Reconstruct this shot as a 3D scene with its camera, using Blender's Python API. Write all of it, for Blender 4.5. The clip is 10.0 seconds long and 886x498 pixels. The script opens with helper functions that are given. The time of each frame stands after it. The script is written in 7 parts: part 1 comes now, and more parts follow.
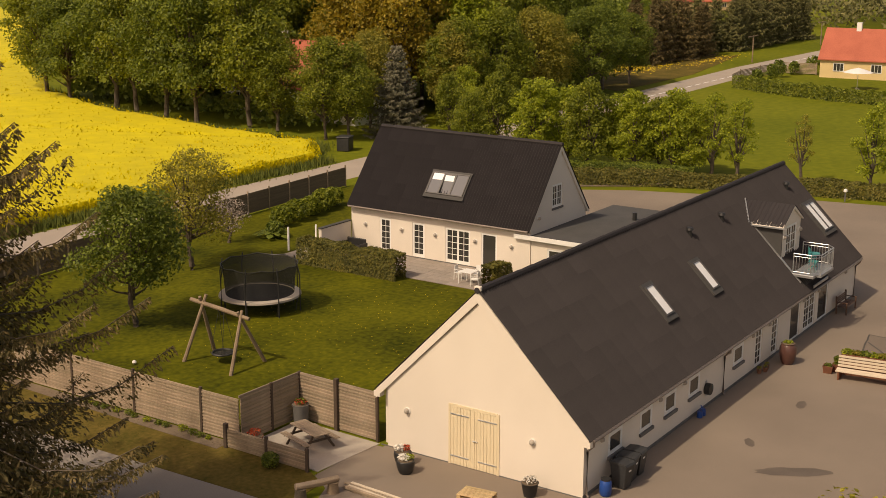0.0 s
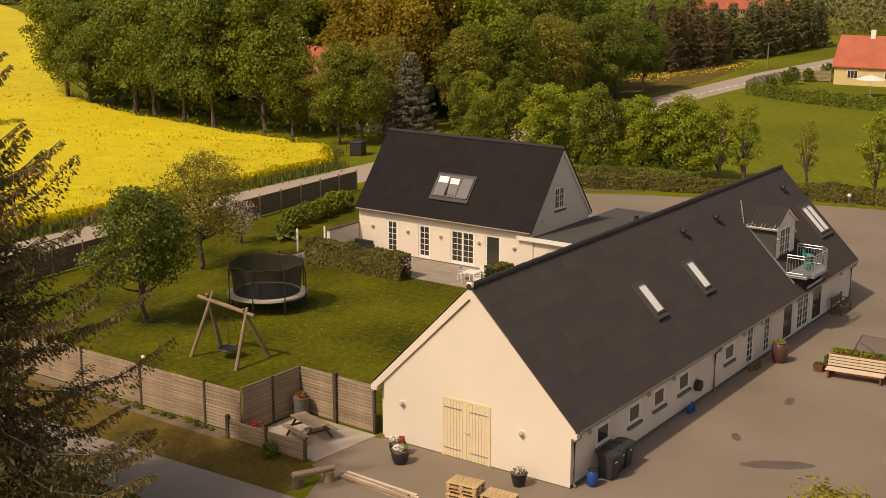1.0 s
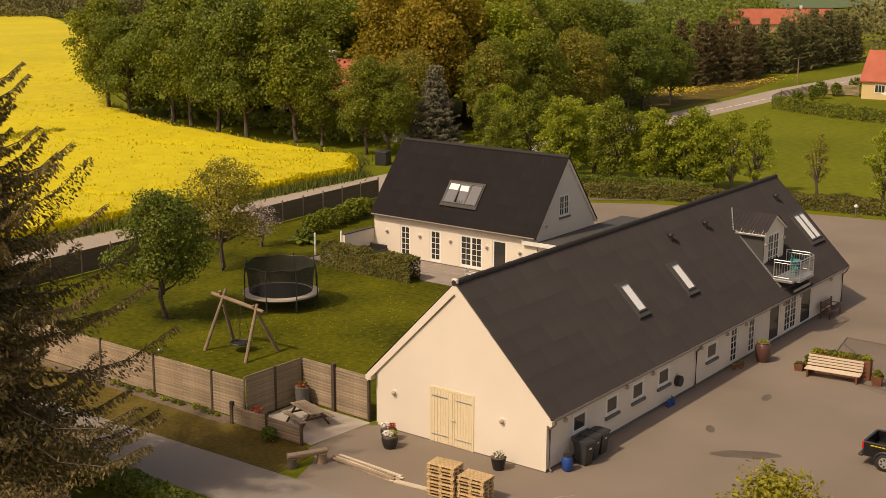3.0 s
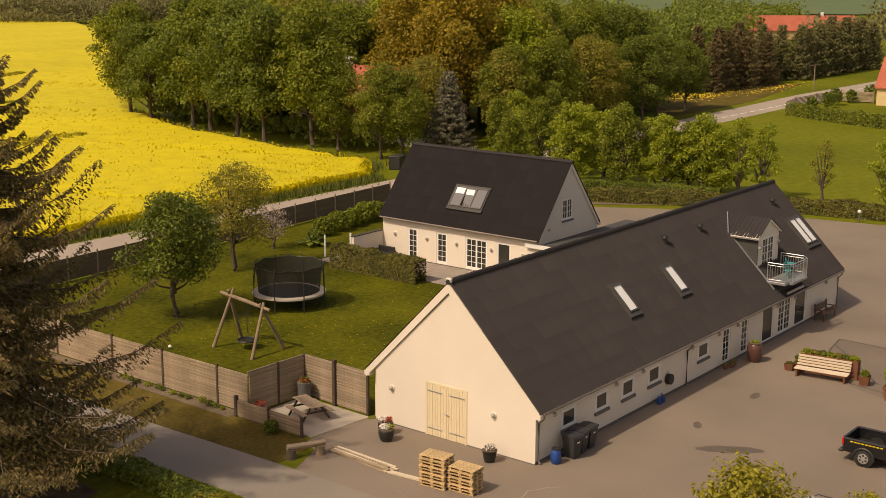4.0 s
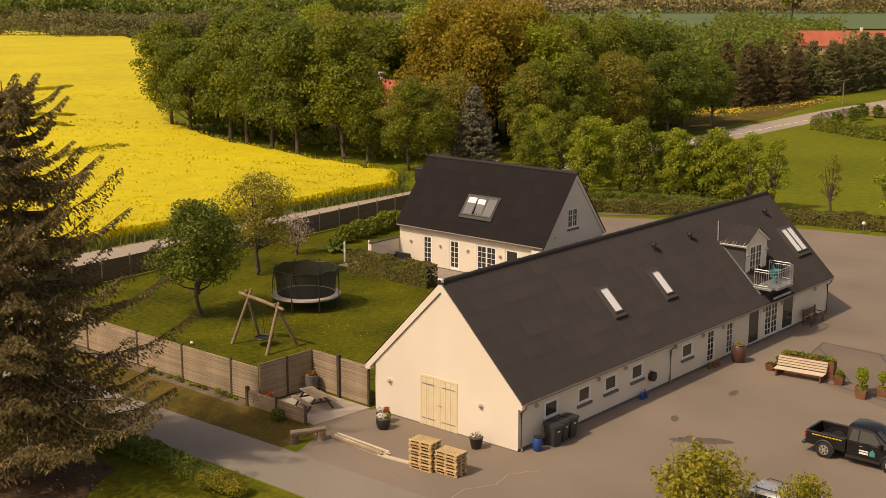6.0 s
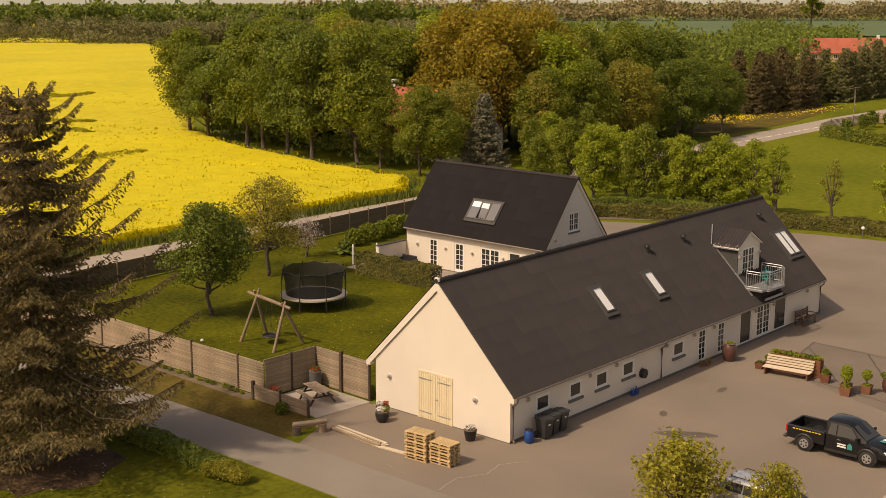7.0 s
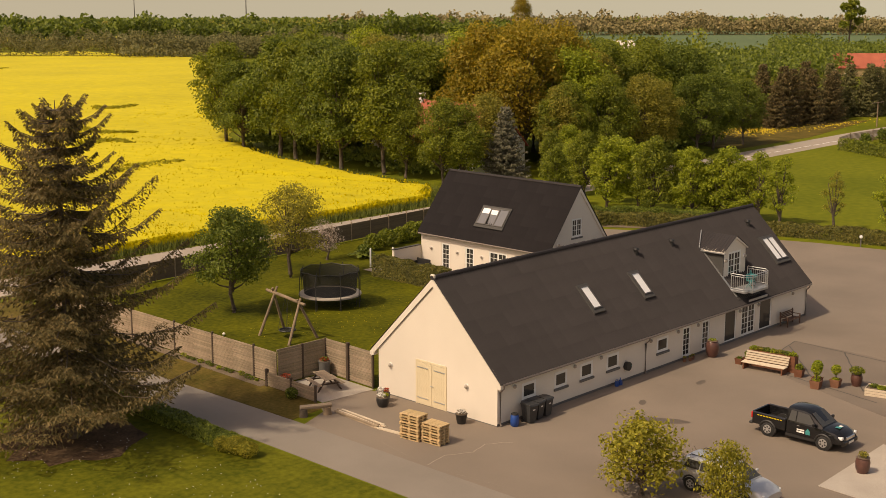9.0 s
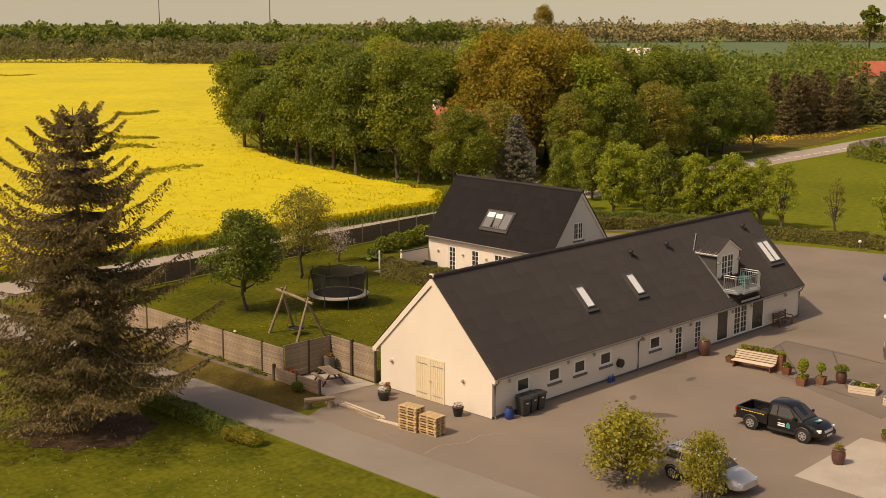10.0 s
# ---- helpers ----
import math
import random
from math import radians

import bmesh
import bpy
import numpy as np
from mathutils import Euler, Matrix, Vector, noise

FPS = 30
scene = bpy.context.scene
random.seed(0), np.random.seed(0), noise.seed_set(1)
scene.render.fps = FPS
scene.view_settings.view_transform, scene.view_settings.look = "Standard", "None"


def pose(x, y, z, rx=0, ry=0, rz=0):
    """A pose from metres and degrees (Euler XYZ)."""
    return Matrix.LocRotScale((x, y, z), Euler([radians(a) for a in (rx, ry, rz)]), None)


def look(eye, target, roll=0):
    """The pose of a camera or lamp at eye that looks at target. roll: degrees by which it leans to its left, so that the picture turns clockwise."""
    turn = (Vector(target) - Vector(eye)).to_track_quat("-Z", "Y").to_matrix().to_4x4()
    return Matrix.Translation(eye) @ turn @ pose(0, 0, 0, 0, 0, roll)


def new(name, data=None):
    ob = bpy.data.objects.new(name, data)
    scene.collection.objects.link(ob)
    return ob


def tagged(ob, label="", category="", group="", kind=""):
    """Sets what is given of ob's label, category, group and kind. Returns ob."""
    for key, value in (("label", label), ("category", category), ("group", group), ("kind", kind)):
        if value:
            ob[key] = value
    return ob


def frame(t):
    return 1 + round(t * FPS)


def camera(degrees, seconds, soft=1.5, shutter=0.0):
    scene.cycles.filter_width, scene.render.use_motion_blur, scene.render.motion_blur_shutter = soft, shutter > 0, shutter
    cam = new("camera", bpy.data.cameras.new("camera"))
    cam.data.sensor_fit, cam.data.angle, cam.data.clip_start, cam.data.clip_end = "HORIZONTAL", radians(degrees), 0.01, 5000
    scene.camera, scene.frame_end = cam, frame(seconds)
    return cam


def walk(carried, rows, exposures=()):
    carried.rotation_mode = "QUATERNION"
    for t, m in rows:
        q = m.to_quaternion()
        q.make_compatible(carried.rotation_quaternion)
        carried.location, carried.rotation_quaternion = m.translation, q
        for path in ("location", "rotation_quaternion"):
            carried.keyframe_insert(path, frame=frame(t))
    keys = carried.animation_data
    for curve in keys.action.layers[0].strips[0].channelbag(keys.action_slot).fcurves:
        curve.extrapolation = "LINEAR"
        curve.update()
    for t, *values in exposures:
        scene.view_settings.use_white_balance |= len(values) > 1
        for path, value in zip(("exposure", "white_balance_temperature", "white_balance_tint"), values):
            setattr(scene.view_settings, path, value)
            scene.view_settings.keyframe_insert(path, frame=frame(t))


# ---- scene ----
cam = camera(38.0, 10.0, soft=0.7)
# seconds, eye x, y, z, heading, pitch, lean (degrees)
PATH = [
    (0.00, -39.085, -20.207, 20.321, 34.055, -13.942, -0.090),
    (0.50, -39.489, -21.161, 20.347, 34.588, -13.780, -0.082),
    (1.00, -39.876, -22.134, 20.369, 35.114, -13.621, -0.077),
    (1.50, -40.245, -23.100, 20.416, 35.638, -13.454, -0.075),
    (2.00, -40.614, -24.088, 20.462, 36.163, -13.295, -0.077),
    (2.50, -40.978, -25.110, 20.515, 36.691, -13.143, -0.082),
    (4.00, -42.231, -28.526, 20.864, 38.414, -12.775, -0.110),
    (4.50, -42.690, -29.706, 21.016, 38.979, -12.626, -0.103),
    (5.00, -43.176, -30.923, 21.151, 39.536, -12.483, -0.094),
    (5.50, -43.690, -32.156, 21.292, 40.086, -12.339, -0.083),
    (7.00, -45.451, -36.087, 21.682, 41.592, -11.886, -0.016),
    (7.50, -46.100, -37.460, 21.801, 42.082, -11.734, -0.013),
    (8.00, -46.752, -38.879, 21.918, 42.573, -11.583, -0.014),
    (8.50, -47.413, -40.357, 22.037, 43.076, -11.439, -0.018),
    (9.00, -48.092, -41.891, 22.163, 43.589, -11.296, -0.024),
    (9.50, -48.781, -43.474, 22.305, 44.108, -11.152, -0.029),
    (10.00, -49.477, -45.089, 22.461, 44.627, -11.004, -0.035),
]


def aimed(x, y, z, heading, pitch, lean):
    h, p = radians(heading), radians(pitch)
    way = Vector((math.cos(h) * math.cos(p), math.sin(h) * math.cos(p), math.sin(p)))
    return look((x, y, z), Vector((x, y, z)) + way, -lean)


walk(cam, [(row[0], aimed(*row[1:])) for row in PATH], exposures=[(0.0, 0.06, 7900, 10), (10.0, 0.14, 8000, 10)])

# ---- light ----
SUN_EL, SUN_AZ = radians(50), math.atan2(0.27, -0.96)
world = bpy.data.worlds.new("world")
scene.world = world
world.use_nodes = True
wn = world.node_tree.nodes
sky = wn.new("ShaderNodeTexSky")
sky.sky_type = "NISHITA"
sky.sun_disc = False
sky.sun_elevation = SUN_EL
sky.sun_rotation = math.pi / 2 - SUN_AZ
sky.air_density, sky.dust_density, sky.ozone_density = 1.0, 2.5, 0.3
# below the horizon the sky carries on as the haze just above it
wc, wa, wb = wn.new("ShaderNodeTexCoord"), wn.new("ShaderNodeSeparateXYZ"), wn.new("ShaderNodeCombineXYZ")
wm = wn.new("ShaderNodeMath")
wm.operation, wm.inputs[1].default_value = "MAXIMUM", 0.07
wl = world.node_tree.links.new
wl(wc.outputs["Generated"], wa.inputs[0])
wl(wa.outputs[0], wb.inputs[0])
wl(wa.outputs[1], wb.inputs[1])
wl(wa.outputs[2], wm.inputs[0])
wl(wm.outputs[0], wb.inputs[2])
wl(wb.outputs[0], sky.inputs[0])
haze = wn.new("ShaderNodeMix")
haze.data_type, haze.blend_type = "RGBA", "MULTIPLY"
haze.inputs[0].default_value = 1.0
haze.inputs[7].default_value = (1.0, 0.82, 0.72, 1)
wl(sky.outputs[0], haze.inputs[6])
wl(haze.outputs[2], wn["Background"].inputs[0])
wn["Background"].inputs[1].default_value = 0.148
sun_data = bpy.data.lights.new("sun", "SUN")
sun_data.energy, sun_data.angle, sun_data.color = 2.75, radians(1.2), (1.0, 0.92, 0.80)
sun = new("sun", sun_data)
sun.matrix_world = look(Vector((math.cos(SUN_AZ) * math.cos(SUN_EL), math.sin(SUN_AZ) * math.cos(SUN_EL), math.sin(SUN_EL))) * 100, (0, 0, 0))

# ---- materials ----
def surface(name, dark, light, scale=3.0, rough=0.8, bump=0.2, fine=40.0, metal=0.0, island=0.0, leaf=0.0, wobble=0.0, stretch=None, per_object=0.0, spec=0.5):
    """A surface with colour variation at two scales and fine relief. Sizes in cycles a metre."""
    m = bpy.data.materials.new(name)
    m.use_nodes = True
    t = m.node_tree
    n, link = t.nodes, t.links.new
    bs = n["Principled BSDF"]
    co = n.new("ShaderNodeTexCoord")
    src = co.outputs["Object"]
    if stretch:
        mp = n.new("ShaderNodeMapping")
        mp.inputs["Scale"].default_value = stretch
        link(src, mp.inputs[0])
        src = mp.outputs[0]
    big = n.new("ShaderNodeTexNoise")
    big.inputs["Scale"].default_value, big.inputs["Detail"].default_value = scale, 5
    link(src, big.inputs["Vector"])
    sm = n.new("ShaderNodeTexNoise")
    sm.inputs["Scale"].default_value, sm.inputs["Detail"].default_value = fine, 3
    link(src, sm.inputs["Vector"])
    mix = n.new("ShaderNodeMath")
    mix.operation = "MULTIPLY_ADD"
    mix.inputs[1].default_value = 0.45
    link(sm.outputs[0], mix.inputs[0])
    half = n.new("ShaderNodeMath")
    half.operation = "MULTIPLY"
    half.inputs[1].default_value = 0.55
    link(big.outputs[0], half.inputs[0])
    link(half.outputs[0], mix.inputs[2])
    ramp = n.new("ShaderNodeValToRGB")
    ramp.color_ramp.elements[0].position, ramp.color_ramp.elements[1].position = 0.33, 0.67
    ramp.color_ramp.elements[0].color = (*dark, 1)
    ramp.color_ramp.elements[1].color = (*light, 1)
    link(mix.outputs[0], ramp.inputs[0])
    out = ramp.outputs[0]
    if island or per_object:
        if island:
            rnd = n.new("ShaderNodeNewGeometry").outputs["Random Per Island"]
        else:
            rnd = n.new("ShaderNodeObjectInfo").outputs["Random"]
        amount = island or per_object
        hsv = n.new("ShaderNodeHueSaturation")
        mr = n.new("ShaderNodeMapRange")
        mr.inputs["To Min"].default_value, mr.inputs["To Max"].default_value = 1 - amount, 1 + amount
        link(rnd, mr.inputs[0])
        link(mr.outputs[0], hsv.inputs["Value"])
        mh = n.new("ShaderNodeMapRange")
        mh.inputs["To Min"].default_value, mh.inputs["To Max"].default_value = 0.5 + 0.03 * amount, 0.5 - 0.03 * amount
        link(rnd, mh.inputs[0])
        link(mh.outputs[0], hsv.inputs["Hue"])
        link(out, hsv.inputs["Color"])
        out = hsv.outputs[0]
    link(out, bs.inputs["Base Color"])
    bs.inputs["Roughness"].default_value = rough
    bs.inputs["Metallic"].default_value = metal
    bs.inputs["Specular IOR Level"].default_value = spec
    if bump:
        bp = n.new("ShaderNodeBump")
        bp.inputs["Strength"].default_value, bp.inputs["Distance"].default_value = bump, 0.02
        link(mix.outputs[0], bp.inputs["Height"])
        link(bp.outputs[0], bs.inputs["Normal"])
    if leaf:
        tr = n.new("ShaderNodeBsdfTranslucent")
        link(out, tr.inputs[0])
        ms = n.new("ShaderNodeMixShader")
        ms.inputs[0].default_value = leaf
        link(bs.outputs[0], ms.inputs[1])
        link(tr.outputs[0], ms.inputs[2])
        link(ms.outputs[0], n["Material Output"].inputs[0])
    return m


def glass(name, tint=(0.02, 0.022, 0.025), rough=0.06):
    m = bpy.data.materials.new(name)
    m.use_nodes = True
    b = m.node_tree.nodes["Principled BSDF"]
    b.inputs["Base Color"].default_value = (*tint, 1)
    b.inputs["Roughness"].default_value = rough
    b.inputs["IOR"].default_value = 1.5
    return m


M = {}
M["plaster"] = surface("plaster", (0.67, 0.595, 0.505), (0.75, 0.672, 0.575), 0.35, 0.9, 0.15, 30)
M["plinth"] = surface("plinth", (0.10, 0.095, 0.09), (0.16, 0.15, 0.14), 2, 0.9, 0.3, 40)
M["roof"] = surface("roof_sheet", (0.0245, 0.0205, 0.0212), (0.0385, 0.0325, 0.033), 0.5, 0.75, 0.1, 25, per_object=0.09, spec=0.3)
M["felt"] = surface("roof_felt", (0.05, 0.048, 0.045), (0.075, 0.07, 0.066), 0.7, 0.9, 0.2, 60)
M["asphalt"] = surface("asphalt", (0.165, 0.13, 0.1), (0.245, 0.195, 0.15), 0.16, 0.9, 0.25, 55)
M["asphalt_patch"] = surface("asphalt_patch", (0.145, 0.115, 0.09), (0.2, 0.16, 0.125), 0.3, 0.9, 0.25, 55)
M["tar"] = surface("tar_joint", (0.05, 0.042, 0.036), (0.08, 0.07, 0.06), 2, 0.7, 0.2, 30)
M["stain"] = surface("oil_stain", (0.085, 0.066, 0.052), (0.14, 0.11, 0.086), 0.9, 0.75, 0.2, 30)
M["front_lawn"] = surface("front_lawn", (0.045, 0.056, 0.004), (0.15, 0.145, 0.012), 0.3, 0.95, 0.6, 3.0, spec=0.08)
M["road_pale"] = surface("pale_road", (0.30, 0.25, 0.20), (0.40, 0.33, 0.27), 0.2, 0.9, 0.2, 45)
M["fence_dark"] = surface("fence_dark", (0.10, 0.072, 0.045), (0.17, 0.125, 0.08), 1.5, 0.9, 0.3, 12, stretch=(0.3, 0.3, 6))
M["litter"] = surface("needle_litter", (0.05, 0.032, 0.02), (0.15, 0.095, 0.055), 0.8, 0.95, 0.6, 7, spec=0.1)
M["road"] = surface("road_asphalt", (0.19, 0.16, 0.13), (0.27, 0.23, 0.19), 0.2, 0.9, 0.2, 45)
M["meadow"] = surface("meadow", (0.085, 0.105, 0.006), (0.17, 0.175, 0.012), 0.05, 0.95, 0.5, 1.2, spec=0.1)
M["lawn"] = surface("lawn", (0.028, 0.034, 0.002), (0.125, 0.122, 0.007), 0.22, 0.95, 0.6, 3.2, spec=0.08)
M["verge"] = surface("verge_grass", (0.06, 0.055, 0.009), (0.17, 0.115, 0.03), 0.45, 0.95, 0.5, 5, spec=0.1)
M["crop_green"] = surface("crop_green", (0.075, 0.115, 0.04), (0.10, 0.145, 0.05), 0.004, 0.95, 0.1, 0.1)
M["soil"] = surface("soil", (0.10, 0.07, 0.045), (0.20, 0.15, 0.10), 0.5, 0.95, 0.4, 12)
M["rape"] = surface("rape", (0.44, 0.365, 0.002), (0.62, 0.51, 0.002), 0.03, 0.9, 0.2, 0.6)
M["rape_tuft"] = surface("rape_tuft", (0.42, 0.345, 0.002), (0.66, 0.54, 0.002), 0.05, 0.9, 0.0, 3, island=0.18, leaf=0.25)
M["lodged"] = surface("lodged_rape", (0.22, 0.21, 0.008), (0.36, 0.32, 0.01), 1.2, 0.9, 0.4, 8)
M["rape_stalk"] = surface("rape_stalk", (0.06, 0.085, 0.012), (0.16, 0.17, 0.02), 1, 0.9, 0.3, 8)
M["bark"] = surface("bark", (0.06, 0.045, 0.032), (0.15, 0.115, 0.085), 4, 0.95, 0.6, 30)
M["leaf_maple"] = surface("leaf_maple", (0.142, 0.17, 0.014), (0.262, 0.292, 0.025), 0.4, 0.6, 0.0, 4, island=0.45, leaf=0.5)
M["leaf_dark"] = surface("leaf_dark", (0.118, 0.152, 0.018), (0.212, 0.258, 0.03), 0.4, 0.6, 0.0, 4, island=0.45, leaf=0.48)
M["leaf_bronze"] = surface("leaf_bronze", (0.27, 0.205, 0.016), (0.42, 0.325, 0.028), 0.4, 0.6, 0.0, 4, island=0.4, leaf=0.5)
M["leaf_olive"] = surface("leaf_olive", (0.225, 0.21, 0.028), (0.38, 0.34, 0.046), 0.4, 0.6, 0.0, 4, island=0.4, leaf=0.48)
M["leaf_lime"] = surface("leaf_lime", (0.235, 0.275, 0.02), (0.4, 0.445, 0.035), 0.4, 0.6, 0.0, 4, island=0.4, leaf=0.5)
M["leaf_young"] = surface("leaf_young", (0.27, 0.25, 0.025), (0.44, 0.4, 0.044), 0.4, 0.6, 0.0, 4, island=0.4, leaf=0.5)
M["blossom"] = surface("blossom", (0.36, 0.29, 0.23), (0.52, 0.43, 0.36), 2, 0.7, 0.0, 12, island=0.3, leaf=0.3)
M["needle"] = surface("needle_brown", (0.098, 0.075, 0.026), (0.215, 0.16, 0.058), 0.5, 0.8, 0.0, 4, island=0.5, leaf=0.3)
M["needle_dark"] = surface("needle_dark", (0.115, 0.11, 0.036), (0.215, 0.2, 0.07), 0.4, 0.8, 0.0, 4, island=0.4, leaf=0.25)
M["needle_blue"] = surface("needle_blue", (0.125, 0.12, 0.072), (0.205, 0.19, 0.12), 0.4, 0.8, 0.0, 4, island=0.4, leaf=0.1)
M["hedge"] = surface("hedge_leaf", (0.1, 0.096, 0.016), (0.19, 0.172, 0.028), 0.6, 0.7, 0.0, 4, island=0.5, leaf=0.35)
# brown lightened so that the distance haze is part of the colour
M["far_wood_hazed"] = surface("far_wood_hazed", (0.19, 0.155, 0.062), (0.29, 0.235, 0.1), 0.02, 0.9, 0.0, 0.4, island=0.4, leaf=0.1)
M["white"] = surface("white_paint", (0.72, 0.70, 0.66), (0.80, 0.78, 0.74), 2, 0.5, 0.05, 30)
M["cream"] = surface("cream_paint", (0.66, 0.55, 0.37), (0.72, 0.61, 0.42), 1.5, 0.65, 0.1, 30)
M["glass"] = glass("window_glass", (0.045, 0.043, 0.038), 0.08)
M["skyglass"] = glass("skylight_blind", (0.85, 0.84, 0.82), 0.3)
M["board"] = surface("weathered_board", (0.23, 0.17, 0.115), (0.39, 0.3, 0.21), 1.2, 0.85, 0.4, 18, stretch=(1, 1, 6), per_object=0.18)
M["post"] = surface("dark_post", (0.05, 0.033, 0.022), (0.09, 0.06, 0.04), 2, 0.8, 0.3, 20)
M["pallet"] = surface("pallet_wood", (0.40, 0.27, 0.13), (0.60, 0.44, 0.24), 2.5, 0.8, 0.3, 25, per_object=0.15)
M["log"] = surface("peeled_log", (0.17, 0.12, 0.075), (0.29, 0.21, 0.135), 2, 0.8, 0.4, 20)
M["slat"] = surface("pale_slat", (0.55, 0.45, 0.33), (0.66, 0.56, 0.43), 2, 0.75, 0.2, 25, per_object=0.06)
M["black"] = surface("black_plastic", (0.016, 0.015, 0.015), (0.028, 0.027, 0.026), 3, 0.5, 0.1, 40)
M["bin"] = surface("bin_plastic", (0.028, 0.028, 0.029), (0.045, 0.045, 0.046), 3, 0.5, 0.1, 40)
M["blue"] = surface("blue_plastic", (0.01, 0.05, 0.22), (0.015, 0.07, 0.30), 3, 0.4, 0.05, 40)
M["rust"] = surface("corten", (0.12, 0.045, 0.022), (0.21, 0.08, 0.04), 3, 0.85, 0.3, 30)
M["clay"] = surface("terracotta", (0.17, 0.075, 0.042), (0.25, 0.115, 0.065), 3, 0.8, 0.2, 30)
M["glaze"] = surface("brown_glaze", (0.07, 0.03, 0.025), (0.13, 0.06, 0.045), 3, 0.3, 0.05, 20)
M["frame_grey"] = surface("frame_grey", (0.07, 0.065, 0.06), (0.11, 0.10, 0.095), 3, 0.5, 0.05, 20, metal=0.3)
M["skyglass_dim"] = glass("skylight_glass", (0.16, 0.16, 0.17), 0.12)
M["zinc"] = surface("zinc", (0.34, 0.34, 0.34), (0.46, 0.46, 0.46), 3, 0.45, 0.05, 20, metal=0.6)
M["pipe"] = surface("downpipe", (0.20, 0.165, 0.14), (0.27, 0.22, 0.19), 3, 0.5, 0.05, 20, metal=0.3)
M["steel"] = surface("galvanised", (0.5, 0.5, 0.5), (0.62, 0.62, 0.62), 4, 0.4, 0.05, 30, metal=0.8)
M["car_black"] = surface("black_car_paint", (0.008, 0.008, 0.009), (0.012, 0.012, 0.013), 2, 0.15, 0, 30)
M["car_silver"] = surface("silver_car_paint", (0.52, 0.52, 0.53), (0.58, 0.58, 0.59), 2, 0.28, 0, 30, metal=0.55)
M["tyre"] = surface("tyre", (0.014, 0.014, 0.014), (0.024, 0.023, 0.022), 4, 0.85, 0.2, 40)
M["red_tile"] = surface("red_roof_tile", (0.34, 0.085, 0.048), (0.46, 0.128, 0.072), 0.5, 0.8, 0.3, 8)
M["yellow_wall"] = surface("yellow_wall", (0.60, 0.45, 0.22), (0.68, 0.52, 0.27), 0.5, 0.9, 0.2, 12)
M["brick"] = surface("yellow_brick", (0.42, 0.29, 0.14), (0.56, 0.41, 0.22), 1.5, 0.9, 0.4, 14)
M["paving"] = surface("paving", (0.24, 0.20, 0.165), (0.36, 0.31, 0.26), 0.8, 0.9, 0.3, 20, per_object=0.10)
M["concrete"] = surface("concrete", (0.34, 0.295, 0.245), (0.45, 0.395, 0.335), 0.5, 0.9, 0.2, 20)
M["teal"] = surface("teal_paint", (0.03, 0.22, 0.22), (0.05, 0.28, 0.27), 3, 0.5, 0.05, 30)
M["red"] = surface("red_flower", (0.3, 0.04, 0.012), (0.45, 0.08, 0.02), 6, 0.7, 0, 20, island=0.3)
M["petal"] = surface("white_flower", (0.75, 0.70, 0.62), (0.85, 0.82, 0.76), 6, 0.7, 0, 20, island=0.1, leaf=0.2)
M["flower_y"] = surface("dandelion", (0.60, 0.42, 0.01), (0.75, 0.55, 0.02), 6, 0.7, 0, 20)
M["dark_wood"] = surface("dark_stained_wood", (0.07, 0.035, 0.02), (0.12, 0.06, 0.035), 2, 0.6, 0.2, 25)
M["chrome"] = surface("chrome", (0.6, 0.6, 0.6), (0.7, 0.7, 0.7), 4, 0.2, 0, 30, metal=1)
M["mesh_net"] = surface("dark_net", (0.012, 0.012, 0.012), (0.02, 0.02, 0.02), 4, 0.8, 0, 40)
M["lamp_red"] = surface("tail_lamp", (0.45, 0.01, 0.01), (0.5, 0.015, 0.01), 4, 0.2, 0, 30)
M["lens"] = surface("lamp_lens", (0.7, 0.7, 0.7), (0.8, 0.8, 0.8), 4, 0.1, 0, 30)


def net_material():
    """Dark trampoline netting: a see-through weave."""
    m = bpy.data.materials.new("net_weave")
    m.use_nodes = True
    t = m.node_tree
    tr = t.nodes.new("ShaderNodeBsdfTransparent")
    ms = t.nodes.new("ShaderNodeMixShader")
    ms.inputs[0].default_value = 0.74
    b = t.nodes["Principled BSDF"]
    b.inputs["Base Color"].default_value = (0.015, 0.014, 0.013, 1)
    b.inputs["Roughness"].default_value = 0.9
    t.links.new(tr.outputs[0], ms.inputs[1])
    t.links.new(b.outputs[0], ms.inputs[2])
    t.links.new(ms.outputs[0], t.nodes["Material Output"].inputs[0])
    return m


M["net"] = net_material()


